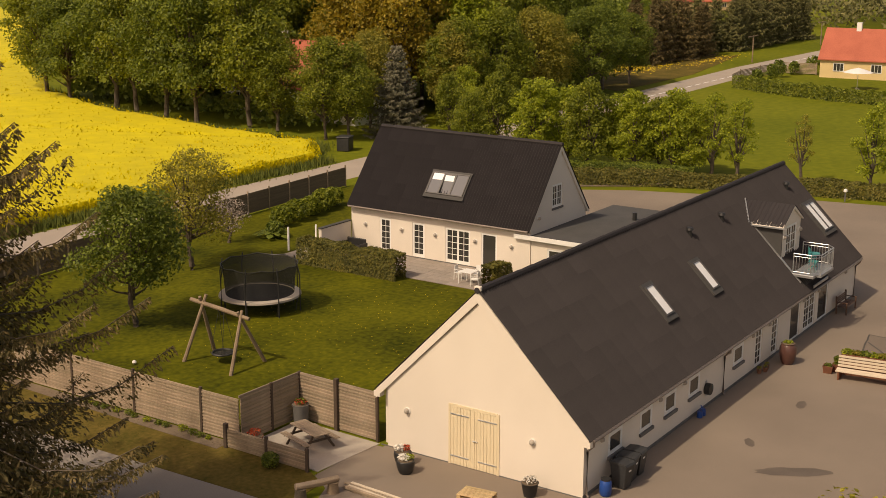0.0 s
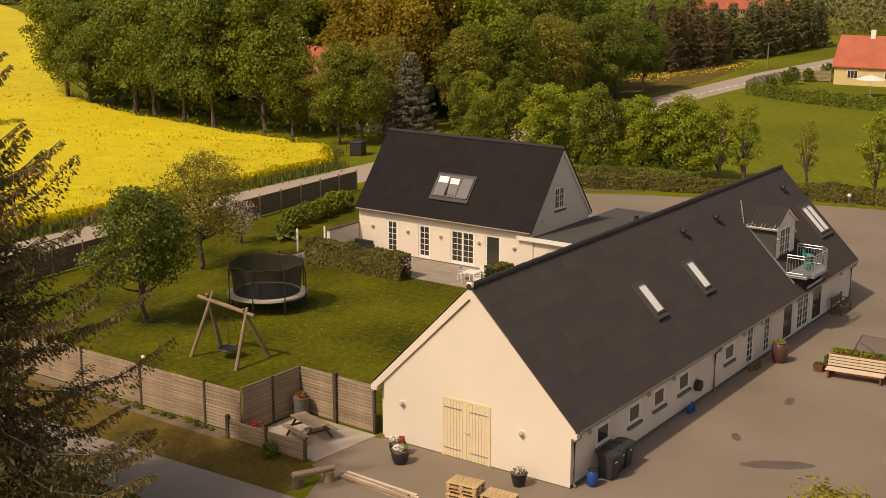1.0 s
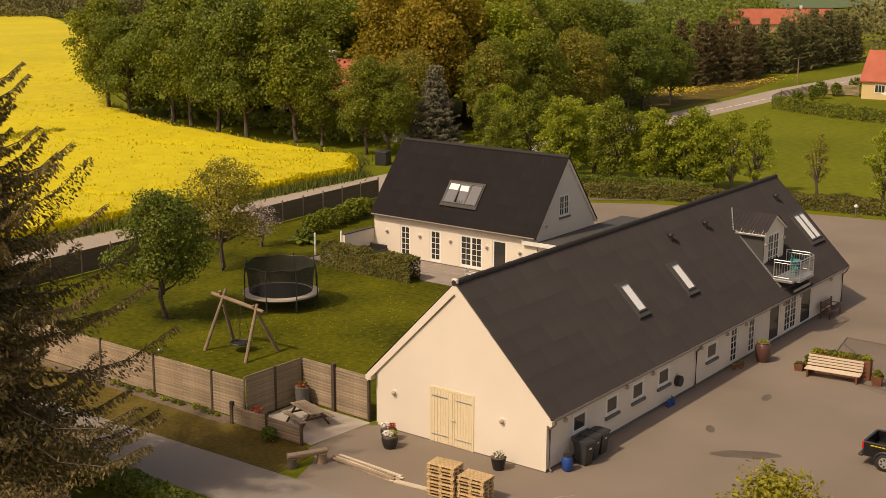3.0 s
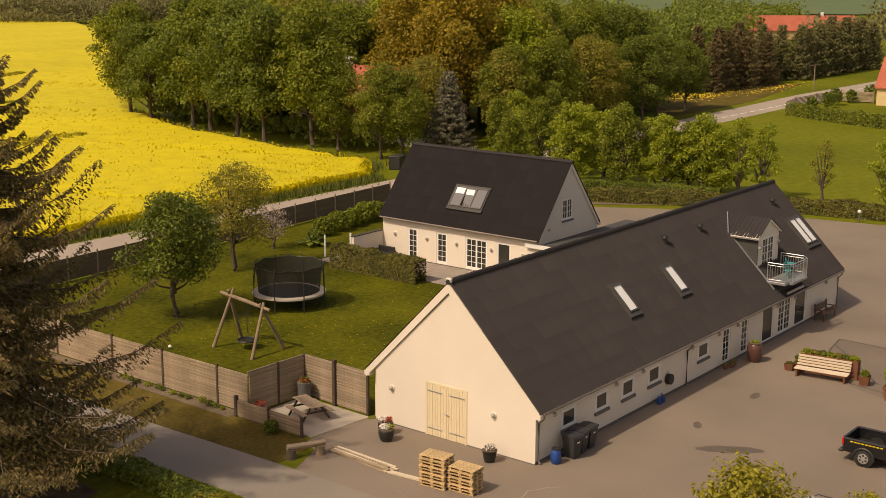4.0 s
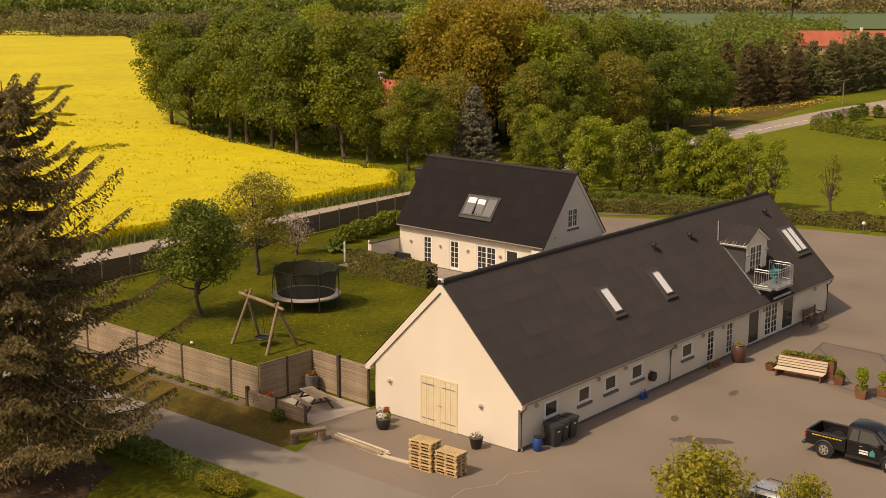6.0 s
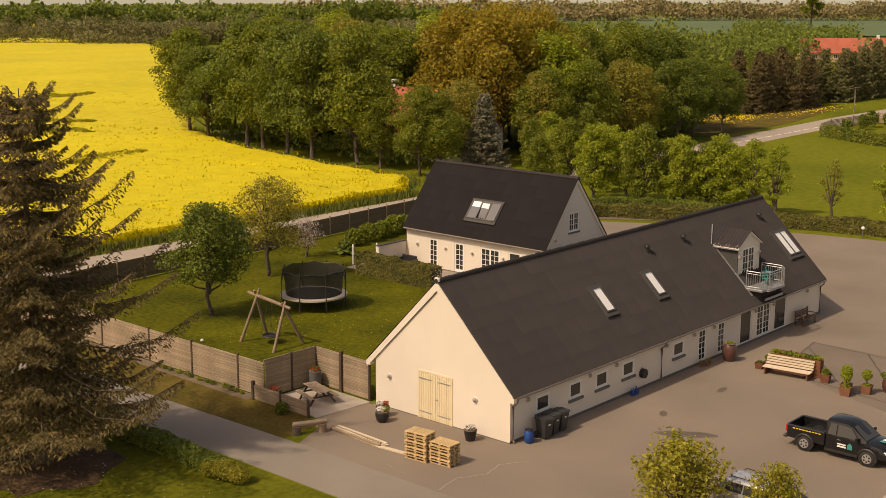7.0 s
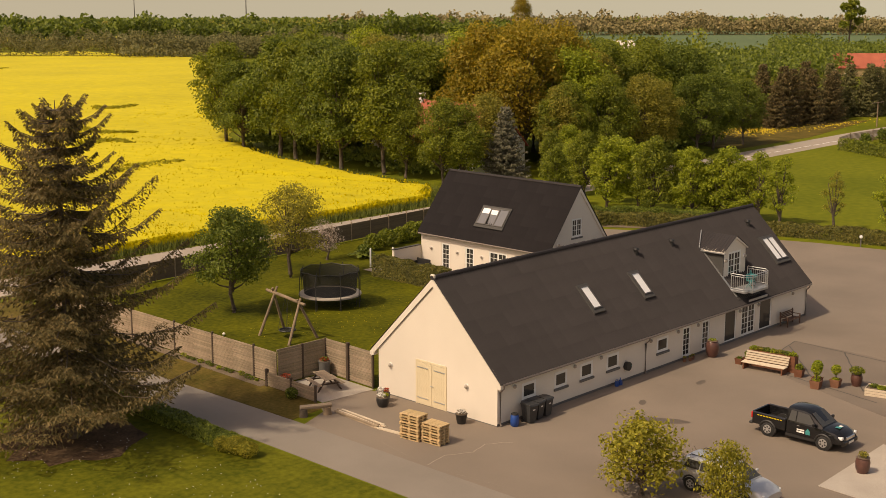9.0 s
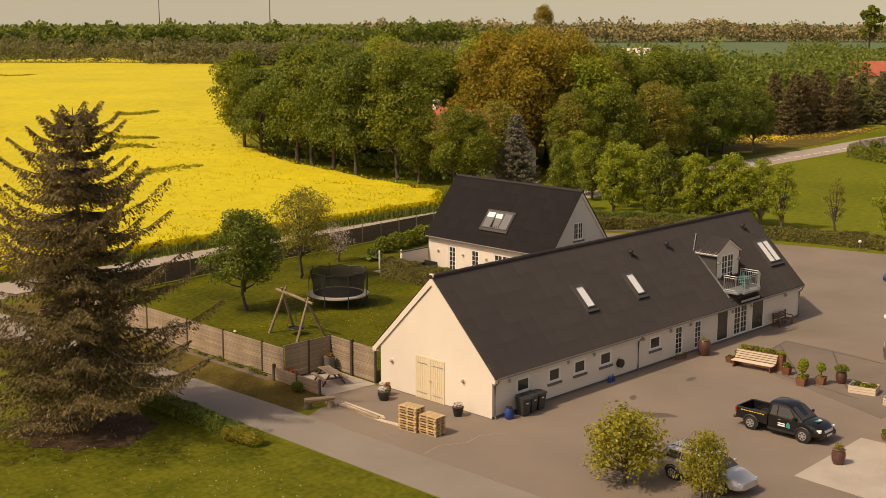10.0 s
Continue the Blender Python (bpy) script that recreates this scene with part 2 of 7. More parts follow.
# ---- building blocks ----
class Geo:
    """Gathers vertices and faces of one mesh."""

    def __init__(self):
        self.v, self.f, self.smooth = [], [], False

    def add(self, verts, faces):
        k = len(self.v)
        self.v.extend([tuple(p) for p in verts])
        self.f.extend([tuple(i + k for i in face) for face in faces])
        return self

    def box(self, x0, x1, y0, y1, z0, z1):
        v = [(x, y, z) for z in (z0, z1) for y in (y0, y1) for x in (x0, x1)]
        return self.add(v, [(0, 2, 3, 1), (4, 5, 7, 6), (0, 1, 5, 4), (2, 6, 7, 3), (0, 4, 6, 2), (1, 3, 7, 5)])

    def cbox(self, x0, x1, y0, y1, z0, z1, c=0.02):
        """A box with chamfered edges."""
        bm = bmesh.new()
        bmesh.ops.create_cube(bm, size=1)
        for p in bm.verts:
            p.co = ((x0 + x1) / 2 + p.co.x * (x1 - x0), (y0 + y1) / 2 + p.co.y * (y1 - y0), (z0 + z1) / 2 + p.co.z * (z1 - z0))
        bmesh.ops.bevel(bm, geom=bm.edges[:], offset=c, segments=1, affect="EDGES")
        bm.verts.index_update()
        self.add([p.co[:] for p in bm.verts], [[p.index for p in face.verts] for face in bm.faces])
        bm.free()
        return self

    def beam(self, a, b, w, h):
        """A straight bar of cross-section w by h from a to b."""
        a, b = Vector(a), Vector(b)
        q = (b - a).to_track_quat("Z", "Y")
        r, u = q @ Vector((w / 2, 0, 0)), q @ Vector((0, h / 2, 0))
        v = [a - r - u, a + r - u, a - r + u, a + r + u, b - r - u, b + r - u, b - r + u, b + r + u]
        return self.add(v, [(0, 2, 3, 1), (4, 5, 7, 6), (0, 1, 5, 4), (2, 6, 7, 3), (0, 4, 6, 2), (1, 3, 7, 5)])

    def tube(self, points, radii, n=8, cap=True):
        pts = [Vector(p) for p in points]
        if not hasattr(radii, "__len__"):
            radii = [radii] * len(pts)
        rings = []
        for i, p in enumerate(pts):
            d = pts[min(i + 1, len(pts) - 1)] - pts[max(i - 1, 0)]
            q = d.to_track_quat("Z", "Y")
            rings.append([p + q @ Vector((math.cos(2 * math.pi * k / n) * radii[i], math.sin(2 * math.pi * k / n) * radii[i], 0)) for k in range(n)])
        v = [p for r in rings for p in r]
        f = [(i * n + k, i * n + (k + 1) % n, (i + 1) * n + (k + 1) % n, (i + 1) * n + k) for i in range(len(pts) - 1) for k in range(n)]
        if cap:
            f += [tuple(range(n))[::-1], tuple((len(pts) - 1) * n + k for k in range(n))]
        return self.add(v, f)

    def lathe(self, profile, n=20, x=0, y=0, z=0):
        v = [(x + r * math.cos(2 * math.pi * k / n), y + r * math.sin(2 * math.pi * k / n), z + h) for r, h in profile for k in range(n)]
        f = [(i * n + k, i * n + (k + 1) % n, (i + 1) * n + (k + 1) % n, (i + 1) * n + k) for i in range(len(profile) - 1) for k in range(n)]
        f += [tuple(range(n))[::-1], tuple((len(profile) - 1) * n + k for k in range(n))]
        return self.add(v, f)

    def prism(self, outline, axis, lo, hi):
        """A flat outline pushed through along an axis. The outline is in the two other axes, in xyz order."""
        def at(p, w):
            return {"x": (w, p[0], p[1]), "y": (p[0], w, p[1]), "z": (p[0], p[1], w)}[axis]
        n = len(outline)
        v = [at(p, lo) for p in outline] + [at(p, hi) for p in outline]
        f = [tuple(range(n))[::-1], tuple(range(n, 2 * n))] + [(k, (k + 1) % n, n + (k + 1) % n, n + k) for k in range(n)]
        return self.add(v, f)

    def moved(self, m):
        self.v = [tuple(m @ Vector(p)) for p in self.v]
        return self

    def mesh(self, name, material):
        me = bpy.data.meshes.new(name)
        me.from_pydata(self.v, [], self.f)
        me.materials.append(material)
        if self.smooth:
            me.polygons.foreach_set("use_smooth", [True] * len(me.polygons))
            me.set_sharp_from_angle(angle=radians(40))
        bm = bmesh.new()
        bm.from_mesh(me)
        if len(bm.faces) < 60000:
            bmesh.ops.recalc_face_normals(bm, faces=bm.faces[:])
            bm.to_mesh(me)
        bm.free()
        return me


def rounded():
    g = Geo()
    g.smooth = True
    return g


def thing(name, x, y, z=0.0, turn=0.0, label="", category="", group="", kind=""):
    ob = new(name)
    ob.empty_display_size = 0.2
    ob.matrix_basis = pose(x, y, z, 0, 0, turn)
    return tagged(ob, label, category, group, kind)


def part(name, geo, material, parent=None, label=""):
    ob = new(name, geo.mesh(name, M[material]) if isinstance(geo, Geo) else geo)
    ob.parent = parent
    if label:
        ob["label"] = label
    return ob


def piece(name, data, parent, m):
    """One of many alike pieces, on shared mesh data."""
    ob = new(name, data)
    ob.parent = parent
    ob.matrix_basis = m
    return ob


def whole(name, geo, material, label="", category="", kind="", group=""):
    return tagged(part(name, geo, material), label, category, group, kind)

# ---- land ----
def flat_sheet(outline, z, step=0):
    return Geo().add([(x, y, z) for x, y in outline], [tuple(range(len(outline)))])


def slab(outline, z0, z1):
    return Geo().prism(outline, "z", z0, z1)


def land(x, y):
    """Height of the open country, which falls gently away in the distance."""
    return -0.017 * max(0.0, math.hypot(x + 45, y + 45) - 330)


def draped(corners, n, lift):
    """A patch between four corners laid over the land."""
    a, b, c, d = [Vector(p) for p in corners]
    g = Geo()
    v = []
    for j in range(n + 1):
        for i in range(n + 1):
            p = a.lerp(b, i / n).lerp(d.lerp(c, i / n), j / n)
            v.append((p.x, p.y, land(p.x, p.y) + lift))
    return g.add(v, [(j * (n + 1) + i, j * (n + 1) + i + 1, (j + 1) * (n + 1) + i + 1, (j + 1) * (n + 1) + i) for j in range(n) for i in range(n)])


def ground_sheet():
    line_ = sorted({-1500, -1000, -600, -420, *range(-300, 1000, 50), *range(1000, 2000, 125), *range(2000, 4900, 400)})
    n = len(line_)
    v = [(x, y, land(x, y)) for y in line_ for x in line_]
    return Geo().add(v, [(j * n + i, j * n + i + 1, (j + 1) * n + i + 1, (j + 1) * n + i) for j in range(n - 1) for i in range(n - 1)])


whole("ground", ground_sheet(), "meadow", "rough green meadow grass reaching to the horizon", "ground", "structure")
whole("pavement_yard", slab([(-6.6, -60), (59.0, -60), (59.0, 5.0), (57.6, 12), (53.5, 24), (50.0, 30), (44.5, 34), (33.2, 34), (33.2, 9.0), (-0.2, 9.0), (-0.2, 9.5), (-3.9, 9.5), (-4.6, 8.4), (-6.6, 7.6)], -0.2, 0.012), "asphalt", "worn brown-grey asphalt courtyard with faint stains", "pavement", "structure")
whole("pavement_patch", slab([(19.2, -4.1), (25.9, -2.9), (26.0, -8.0), (24.0, -15.0), (15.0, -15.0)], -0.1, 0.020), "asphalt_patch", "darker rectangular asphalt patch with a tarred joint", "pavement", "structure")
whole("road_lane", slab([(-9.9, -60), (-6.6, -60), (-6.6, 8), (-6.85, 20), (-7.2, 34), (-7.4, 45.9), (-11.6, 45.9), (-10.9, 34), (-10.2, 20), (-9.9, 8)], -0.2, 0.008), "road", "narrow grey asphalt lane beside the garden fence", "road", "structure")
whole("road_country", slab([(-400, 45.8), (75, 45.8), (150, 47.4), (230, 44), (400, 30), (400, 36), (230, 50), (150, 53.2), (75, 51.2), (-400, 51.2)], -0.2, 0.010), "road_pale", "pale grey country road between field and garden", "road", "structure")
for a_, b_ in (((19.2, -4.1), (25.9, -2.9)), ((25.9, -2.9), (25.2, -11.5)), ((19.2, -4.1), (17.4, -12.5)), ((24.6, -3.2), (19.4, -7.5)), ((25.6, -6.5), (18.8, -11.0))):
    tar = Geo()
    n_ = 14
    for k_ in range(n_):
        p_, q_ = Vector(a_).lerp(Vector(b_), k_ / n_), Vector(a_).lerp(Vector(b_), (k_ + 1) / n_)
        o_ = 0.06 * noise.noise((k_ * 0.9, a_[0], 1)), 0.06 * noise.noise((k_ * 0.9 + 0.9, a_[0], 1))
        d_ = (Vector(b_) - Vector(a_)).normalized()
        s_ = Vector((-d_.y, d_.x))
        tar.add([(*(p_ + s_ * (o_[0] - 0.04)), 0.026), (*(p_ + s_ * (o_[0] + 0.04)), 0.026), (*(q_ + s_ * (o_[1] + 0.04)), 0.026), (*(q_ + s_ * (o_[1] - 0.04)), 0.026)], [(0, 1, 2, 3)])
    whole("tar_joint", tar, "tar", "dark tarred joint in the asphalt", "joint", "structure")
for path_ in ([(-6.4, -1.2), (-4.9, -0.9), (-3.6, -1.6), (-2.4, -1.3), (-1.2, -2.1)], [(-5.6, 3.2), (-6.2, 0.4), (-6.3, -3.0), (-5.9, -6.5)]):
    crack = Geo()
    for a_, b_ in zip(path_, path_[1:]):
        for k_ in range(6):
            p_, q_ = Vector(a_).lerp(Vector(b_), k_ / 6), Vector(a_).lerp(Vector(b_), (k_ + 1) / 6)
            o_, e_ = 0.09 * noise.noise((p_.x * 2, p_.y * 2, 3)), 0.09 * noise.noise((q_.x * 2, q_.y * 2, 3))
            crack.add([(p_.x + o_, p_.y + o_ - 0.022, 0.016), (p_.x + o_, p_.y + o_ + 0.022, 0.016), (q_.x + e_, q_.y + e_ + 0.022, 0.016), (q_.x + e_, q_.y + e_ - 0.022, 0.016)], [(0, 1, 2, 3)])
    whole("asphalt_crack", crack, "road_pale", "pale sand-filled crack in the asphalt", "crack", "structure")
line = Geo()
for k in range(40):
    line.box(60 + k * 2.9, 62.0 + k * 2.9, 48.6 + 0.012 * k, 48.8 + 0.012 * k, 0.0, 0.016)
whole("road_marking", line, "white", "white painted centre line on the country road", "marking", "structure")
whole("lawn", slab([(-3.2, 13.7), (0.2, 13.7), (0.2, 9.4), (33.2, 9.4), (33.2, 17), (27, 17), (27, 34), (45, 34), (43, 43.5), (-3.2, 41)], -0.2, 0.030), "lawn", "mown green lawn dotted with small yellow flowers", "lawn", "structure")
whole("verge_grass", slab([(-6.6, 8.6), (-4.4, 8.8), (-3.7, 9.9), (-3.3, 14), (-3.2, 44), (-7.2, 44), (-6.9, 20)], -0.2, 0.022), "verge", "dry patchy grass verge along the fence", "grass", "structure")
whole("verge_front", slab([(-60, -40), (-10.0, -40), (-10.0, 8), (-10.3, 20), (-11.0, 34), (-11.8, 45), (-60, 45)], -0.2, 0.020), "front_lawn", "uneven front grass with moss and daisies", "grass", "structure")
whole("brown_plot", slab([(112, 54.5), (136, 54.5), (168, 60), (150, 72), (118, 66)], -0.2, 0.03), "verge", "fallow plot of brown soil and weeds", "plot", "structure")
whole("pasture", slab([(62, -80), (300, -80), (240, 20), (126, 24), (125, 42), (118, 44.6), (66, 44.6), (61.5, 34)], -0.2, 0.015), "meadow", "open green pasture behind the hedge", "pasture", "structure")
whole("distant_crop", draped([(430, 390), (560, 200), (1300, 200), (1000, 900)], 24, 0.5), "crop_green", "even blue-green winter crop on a distant field", "field", "structure")


def rape_edge(y):
    """The eastern limit of the rape field."""
    pts = [(52.5, 49), (58, 55), (70, 56.5), (90, 59.5), (113, 68), (140, 90), (165, 118), (365, 245), (480, 262)]
    for (ya, xa), (yb, xb) in zip(pts, pts[1:]):
        if y <= yb:
            return xa + (xb - xa) * (y - ya) / (yb - ya)
    return pts[-1][1]


def rape_field():
    ys = [52.8 + 427 * (k / 150) ** 1.8 for k in range(151)]
    cols = 170
    g = Geo()
    g.smooth = True
    v, f = [], []
    for j, y in enumerate(ys):
        right = rape_edge(y) + 1.2 * noise.noise((y * 0.3, 2, 1))
        left = -40 - 0.1 * y
        for i in range(cols + 1):
            x = left + (right - left) * i / cols
            h = 0.95 + 0.10 * noise.noise((x * 0.35, y * 0.35, 0)) + 0.25 * noise.noise((x * 0.05, y * 0.05, 4))
            edge = min(1.0, j / 3, (cols - i) / 2)
            track = abs(((x + 0.35 * y + 3 * noise.noise((x * 0.02, y * 0.02, 7))) % 30) - 15)
            if track < 0.35:
                h -= 0.4
            v.append((x, y, land(x, y) + max(0.05, h * edge)))
    n = cols + 1
    for j in range(len(ys) - 1):
        for i in range(cols):
            f.append((j * n + i, j * n + i + 1, (j + 1) * n + i + 1, (j + 1) * n + i))
    g.add(v, f)
    field = whole("rape_field", g, "rape", "dense yellow flowering rape crop", "field", "stuff")
    r = random.Random(5)
    t = Geo()
    v, f = [], []
    for k in range(42000):
        y = 52.6 + 120 * r.random() ** 1.9
        right = rape_edge(y)
        x = right - (right + 42) * r.random()
        z = 0.85 + 0.2 * noise.noise((x * 0.35, y * 0.35, 0)) + 0.3 * noise.noise((x * 0.05, y * 0.05, 4)) + r.uniform(-0.16, 0.14)
        s, a = r.uniform(0.07, 0.17), r.uniform(0, 6.28)
        dx, dy = s * math.cos(a), s * math.sin(a)
        b = len(v)
        v += [(x - dx, y - dy, z - s), (x + dx, y + dy, z - s * 0.4), (x + dy * 0.4, y - dx * 0.4, z + s)]
        f.append((b, b + 1, b + 2))
    t.add(v, f)
    whole("rape_flowers", t, "rape_tuft", "yellow flower heads standing over the rape crop", "flowers", "stuff")
    e = Geo()
    v, f = [], []
    for k in range(14000):
        if r.random() < 0.75:
            x, y = r.uniform(-40, 50), 52.2 + r.gauss(0, 0.5)
        else:
            y = r.uniform(55, 115)
            x = rape_edge(y) + abs(r.gauss(0.2, 0.9))
        s, a = r.uniform(0.03, 0.07), r.uniform(0, 6.28)
        h = r.uniform(0.25, 0.85)
        b = len(v)
        v += [(x - s * math.cos(a), y - s * math.sin(a), 0), (x + s * math.cos(a), y + s * math.sin(a), 0), (x + r.gauss(0, 0.12), y + r.gauss(0, 0.12), h)]
        f.append((b, b + 1, b + 2))
    e.add(v, f)
    whole("field_margin_grass", e, "rape_stalk", "tall green stalks and grass at the field edge", "grass", "stuff")


rape_field()
LODGED = [
    [(61, 143), (58.7, 134), (60.4, 131), (63, 129.5)], [(45.8, 117), (49.3, 121), (52.3, 122.8), (54, 121), (53.5, 116)],
    [(60, 154), (54.3, 142)], [(138, 341), (136.6, 320), (148.5, 329)],
    [(84, 175), (82.6, 169), (86, 171), (91, 172)], [(36, 92), (41, 96), (49, 96)],
]
for path_ in LODGED:
    pts_ = []
    for a_, b_ in zip(path_, path_[1:]):
        pts_ += [Vector(a_).lerp(Vector(b_), q / 6) for q in range(6)]
    v_, f_ = [], []
    rr_ = random.Random(len(pts_))
    for k_, p_ in enumerate(pts_):
        w_ = 0.25 + 0.5 * math.sin(math.pi * (k_ + 0.6) / (len(pts_) + 0.4)) * (1 + 0.006 * p_.y)
        n_ = pts_[min(k_ + 1, len(pts_) - 1)]
        for q in range(34):
            o_ = p_.lerp(n_, rr_.random())
            x_, y_ = o_.x + rr_.gauss(0, w_), o_.y + rr_.gauss(0, w_)
            z_ = land(x_, y_) + 0.95 + 0.25 * noise.noise((x_ * 0.05, y_ * 0.05, 4)) + 0.10 * noise.noise((x_ * 0.35, y_ * 0.35, 0))
            a_, s_ = rr_.uniform(0, 6.28), rr_.uniform(0.06, 0.17) * (1 + 0.004 * p_.y)
            i_ = len(v_)
            v_ += [(x_ - s_ * math.cos(a_), y_ - s_ * math.sin(a_), z_), (x_ + s_ * math.cos(a_), y_ + s_ * math.sin(a_), z_), (x_ + rr_.gauss(0, 0.2), y_ + rr_.gauss(0, 0.2), z_ + rr_.uniform(0.15, 0.35))]
            f_.append((i_, i_ + 1, i_ + 2))
    whole("lodged_crop", Geo().add(v_, f_), "lodged", "greenish streak of flattened rape stalks", "crop", "stuff")


def tufts(name, material, count, area, size, seed, label, category, z=0.02):
    r = random.Random(seed)
    v, f = [], []
    for k in range(count):
        x, y = area(r)
        for q in range(2):
            s, a, h = r.uniform(0.01, 0.03) * size, r.uniform(0, 6.28), r.uniform(0.05, 0.13) * size
            b = len(v)
            ox, oy = r.gauss(0, 0.03 * size), r.gauss(0, 0.03 * size)
            v += [(x - s * math.cos(a), y - s * math.sin(a), z), (x + s * math.cos(a), y + s * math.sin(a), z), (x + ox, y + oy, z + h)]
            f.append((b, b + 1, b + 2))
    whole(name, Geo().add(v, f), material, label, category, "stuff")


tufts("verge_tufts", "verge", 1500, lambda r: (r.uniform(-6.6, -3.5), r.uniform(9.2, 42)), 0.45, 4, "dry grass tufts on the verge", "grass")
tufts("front_tufts", "front_lawn", 5000, lambda r: (-10.3 - 22 * r.random() ** 1.3, r.uniform(-12, 40)), 0.5, 6, "rough grass tufts on the front lawn", "grass")


def specks(name, material, count, area, size, seed, label, z):
    r = random.Random(seed)
    v, f = [], []
    for k in range(count):
        x, y = area(r)
        s = size * r.uniform(0.6, 1.3)
        b = len(v)
        v += [(x - s, y, z), (x, y - s, z), (x + s, y, z), (x, y + s, z), (x, y, z + s)]
        f += [(b, b + 1, b + 4), (b + 1, b + 2, b + 4), (b + 2, b + 3, b + 4), (b + 3, b, b + 4)]
    whole(name, Geo().add(v, f), material, label, "flowers", "stuff")


specks("lawn_dandelions", "flower_y", 330, lambda r: (min(22, max(0, r.gauss(10, 5))), r.uniform(13, 26)), 0.022, 12, "scattered yellow dandelions in the lawn", 0.05)
specks("front_daisies", "petal", 380, lambda r: (-13 - 14 * r.random(), r.uniform(-8, 14)), 0.026, 13, "small white daisies in the front grass", 0.1)

# ---- trees ----
def leaf_quads(r, centres, count, size, spread, flat=0.75):
    """Leaf clumps scattered over the outside of lobes: (centre, radii) pairs."""
    v, f = [], []
    weights = [c[1][0] * c[1][1] for c in centres]
    for k in range(count):
        c, rad = r.choices(centres, weights)[0]
        d = Vector((r.gauss(0, 1), r.gauss(0, 1), r.gauss(0, 1)))
        d.normalize()
        if d.z < -0.35 and r.random() < 0.6:
            d.z = -d.z
        q = 1 - abs(r.gauss(0, spread))
        p = Vector((c[0] + d.x * rad[0] * q, c[1] + d.y * rad[1] * q, c[2] + d.z * rad[2] * q))
        nrm = (d + Vector((r.gauss(0, flat), r.gauss(0, flat), r.gauss(0.45, flat)))).normalized()
        a = nrm.orthogonal().normalized()
        a.rotate(Matrix.Rotation(r.uniform(0, 6.28), 3, nrm))
        b = nrm.cross(a)
        s = size * r.uniform(0.55, 1.35)
        bend = nrm * (-0.25 * s)
        i = len(v)
        v += [p - a * s + bend, p - b * s * 0.62, p + a * s + bend, p + b * s * 0.62]
        f += [(i, i + 1, i + 2), (i, i + 2, i + 3)]
    return [tuple(p) for p in v], f


def broadleaf_meshes(seed, height, width, clear, lobes, count, size, leaf, spread=0.16, lean=0.0):
    """Trunk with limbs, and a lobed crown: two meshes at the origin."""
    r = random.Random(seed)
    crown_h = height - clear
    centres = []
    for k in range(lobes):
        u = (k + 0.5) / lobes
        z = clear + crown_h * (0.14 + 0.76 * u)
        reach = width / 2 * (math.sin(math.pi * min(0.97, 0.16 + 0.80 * u)) ** 0.7) * 0.66
        a = k * 2.4 + r.uniform(-0.5, 0.5)
        q = reach * r.uniform(0.5, 1.05)
        s = width * r.uniform(0.10, 0.20) * (1.25 if lobes < 14 else 1.0)
        centres.append(((q * math.cos(a), q * math.sin(a), z), (s, s, s * r.uniform(0.65, 0.9))))
    centres.append(((0, 0, clear + crown_h * 0.55), (width * 0.22, width * 0.22, crown_h * 0.34)))
    v, f = leaf_quads(r, centres, count, size, spread)
    crown = Geo().add(v, f).mesh("crown", M[leaf])
    t = rounded()
    base = height * 0.016 + 0.05
    top = Vector((r.gauss(0, 0.3), r.gauss(0, 0.3), clear + crown_h * 0.7))
    t.tube([(0, 0, -0.1), (0.05, 0, 0.25), (r.gauss(0, .08), r.gauss(0, .08), clear * 0.7 + 0.3), top], [base * 1.5, base, base * 0.8, base * 0.15], 8)
    for c, rad in centres[:-1]:
        z0 = min(c[2] * 0.75, clear + crown_h * 0.4 * r.random())
        start = Vector((0, 0, max(clear * 0.6, z0)))
        mid = (start + Vector(c)) / 2 + Vector((0, 0, -0.15))
        t.tube([start, mid, c], [base * 0.45, base * 0.28, base * 0.06], 6)
    return t.mesh("trunk", M["bark"]), crown


def plant_tree(name, meshes, x, y, scale, turn, label, category="tree", group="", squash=1.0):
    ob = thing(name, x, y, 0, turn, label, category, group)
    ob.scale = (scale * squash, scale * squash, scale)
    part("trunk", meshes[0], None, ob)
    part("crown", meshes[1], None, ob)
    return ob


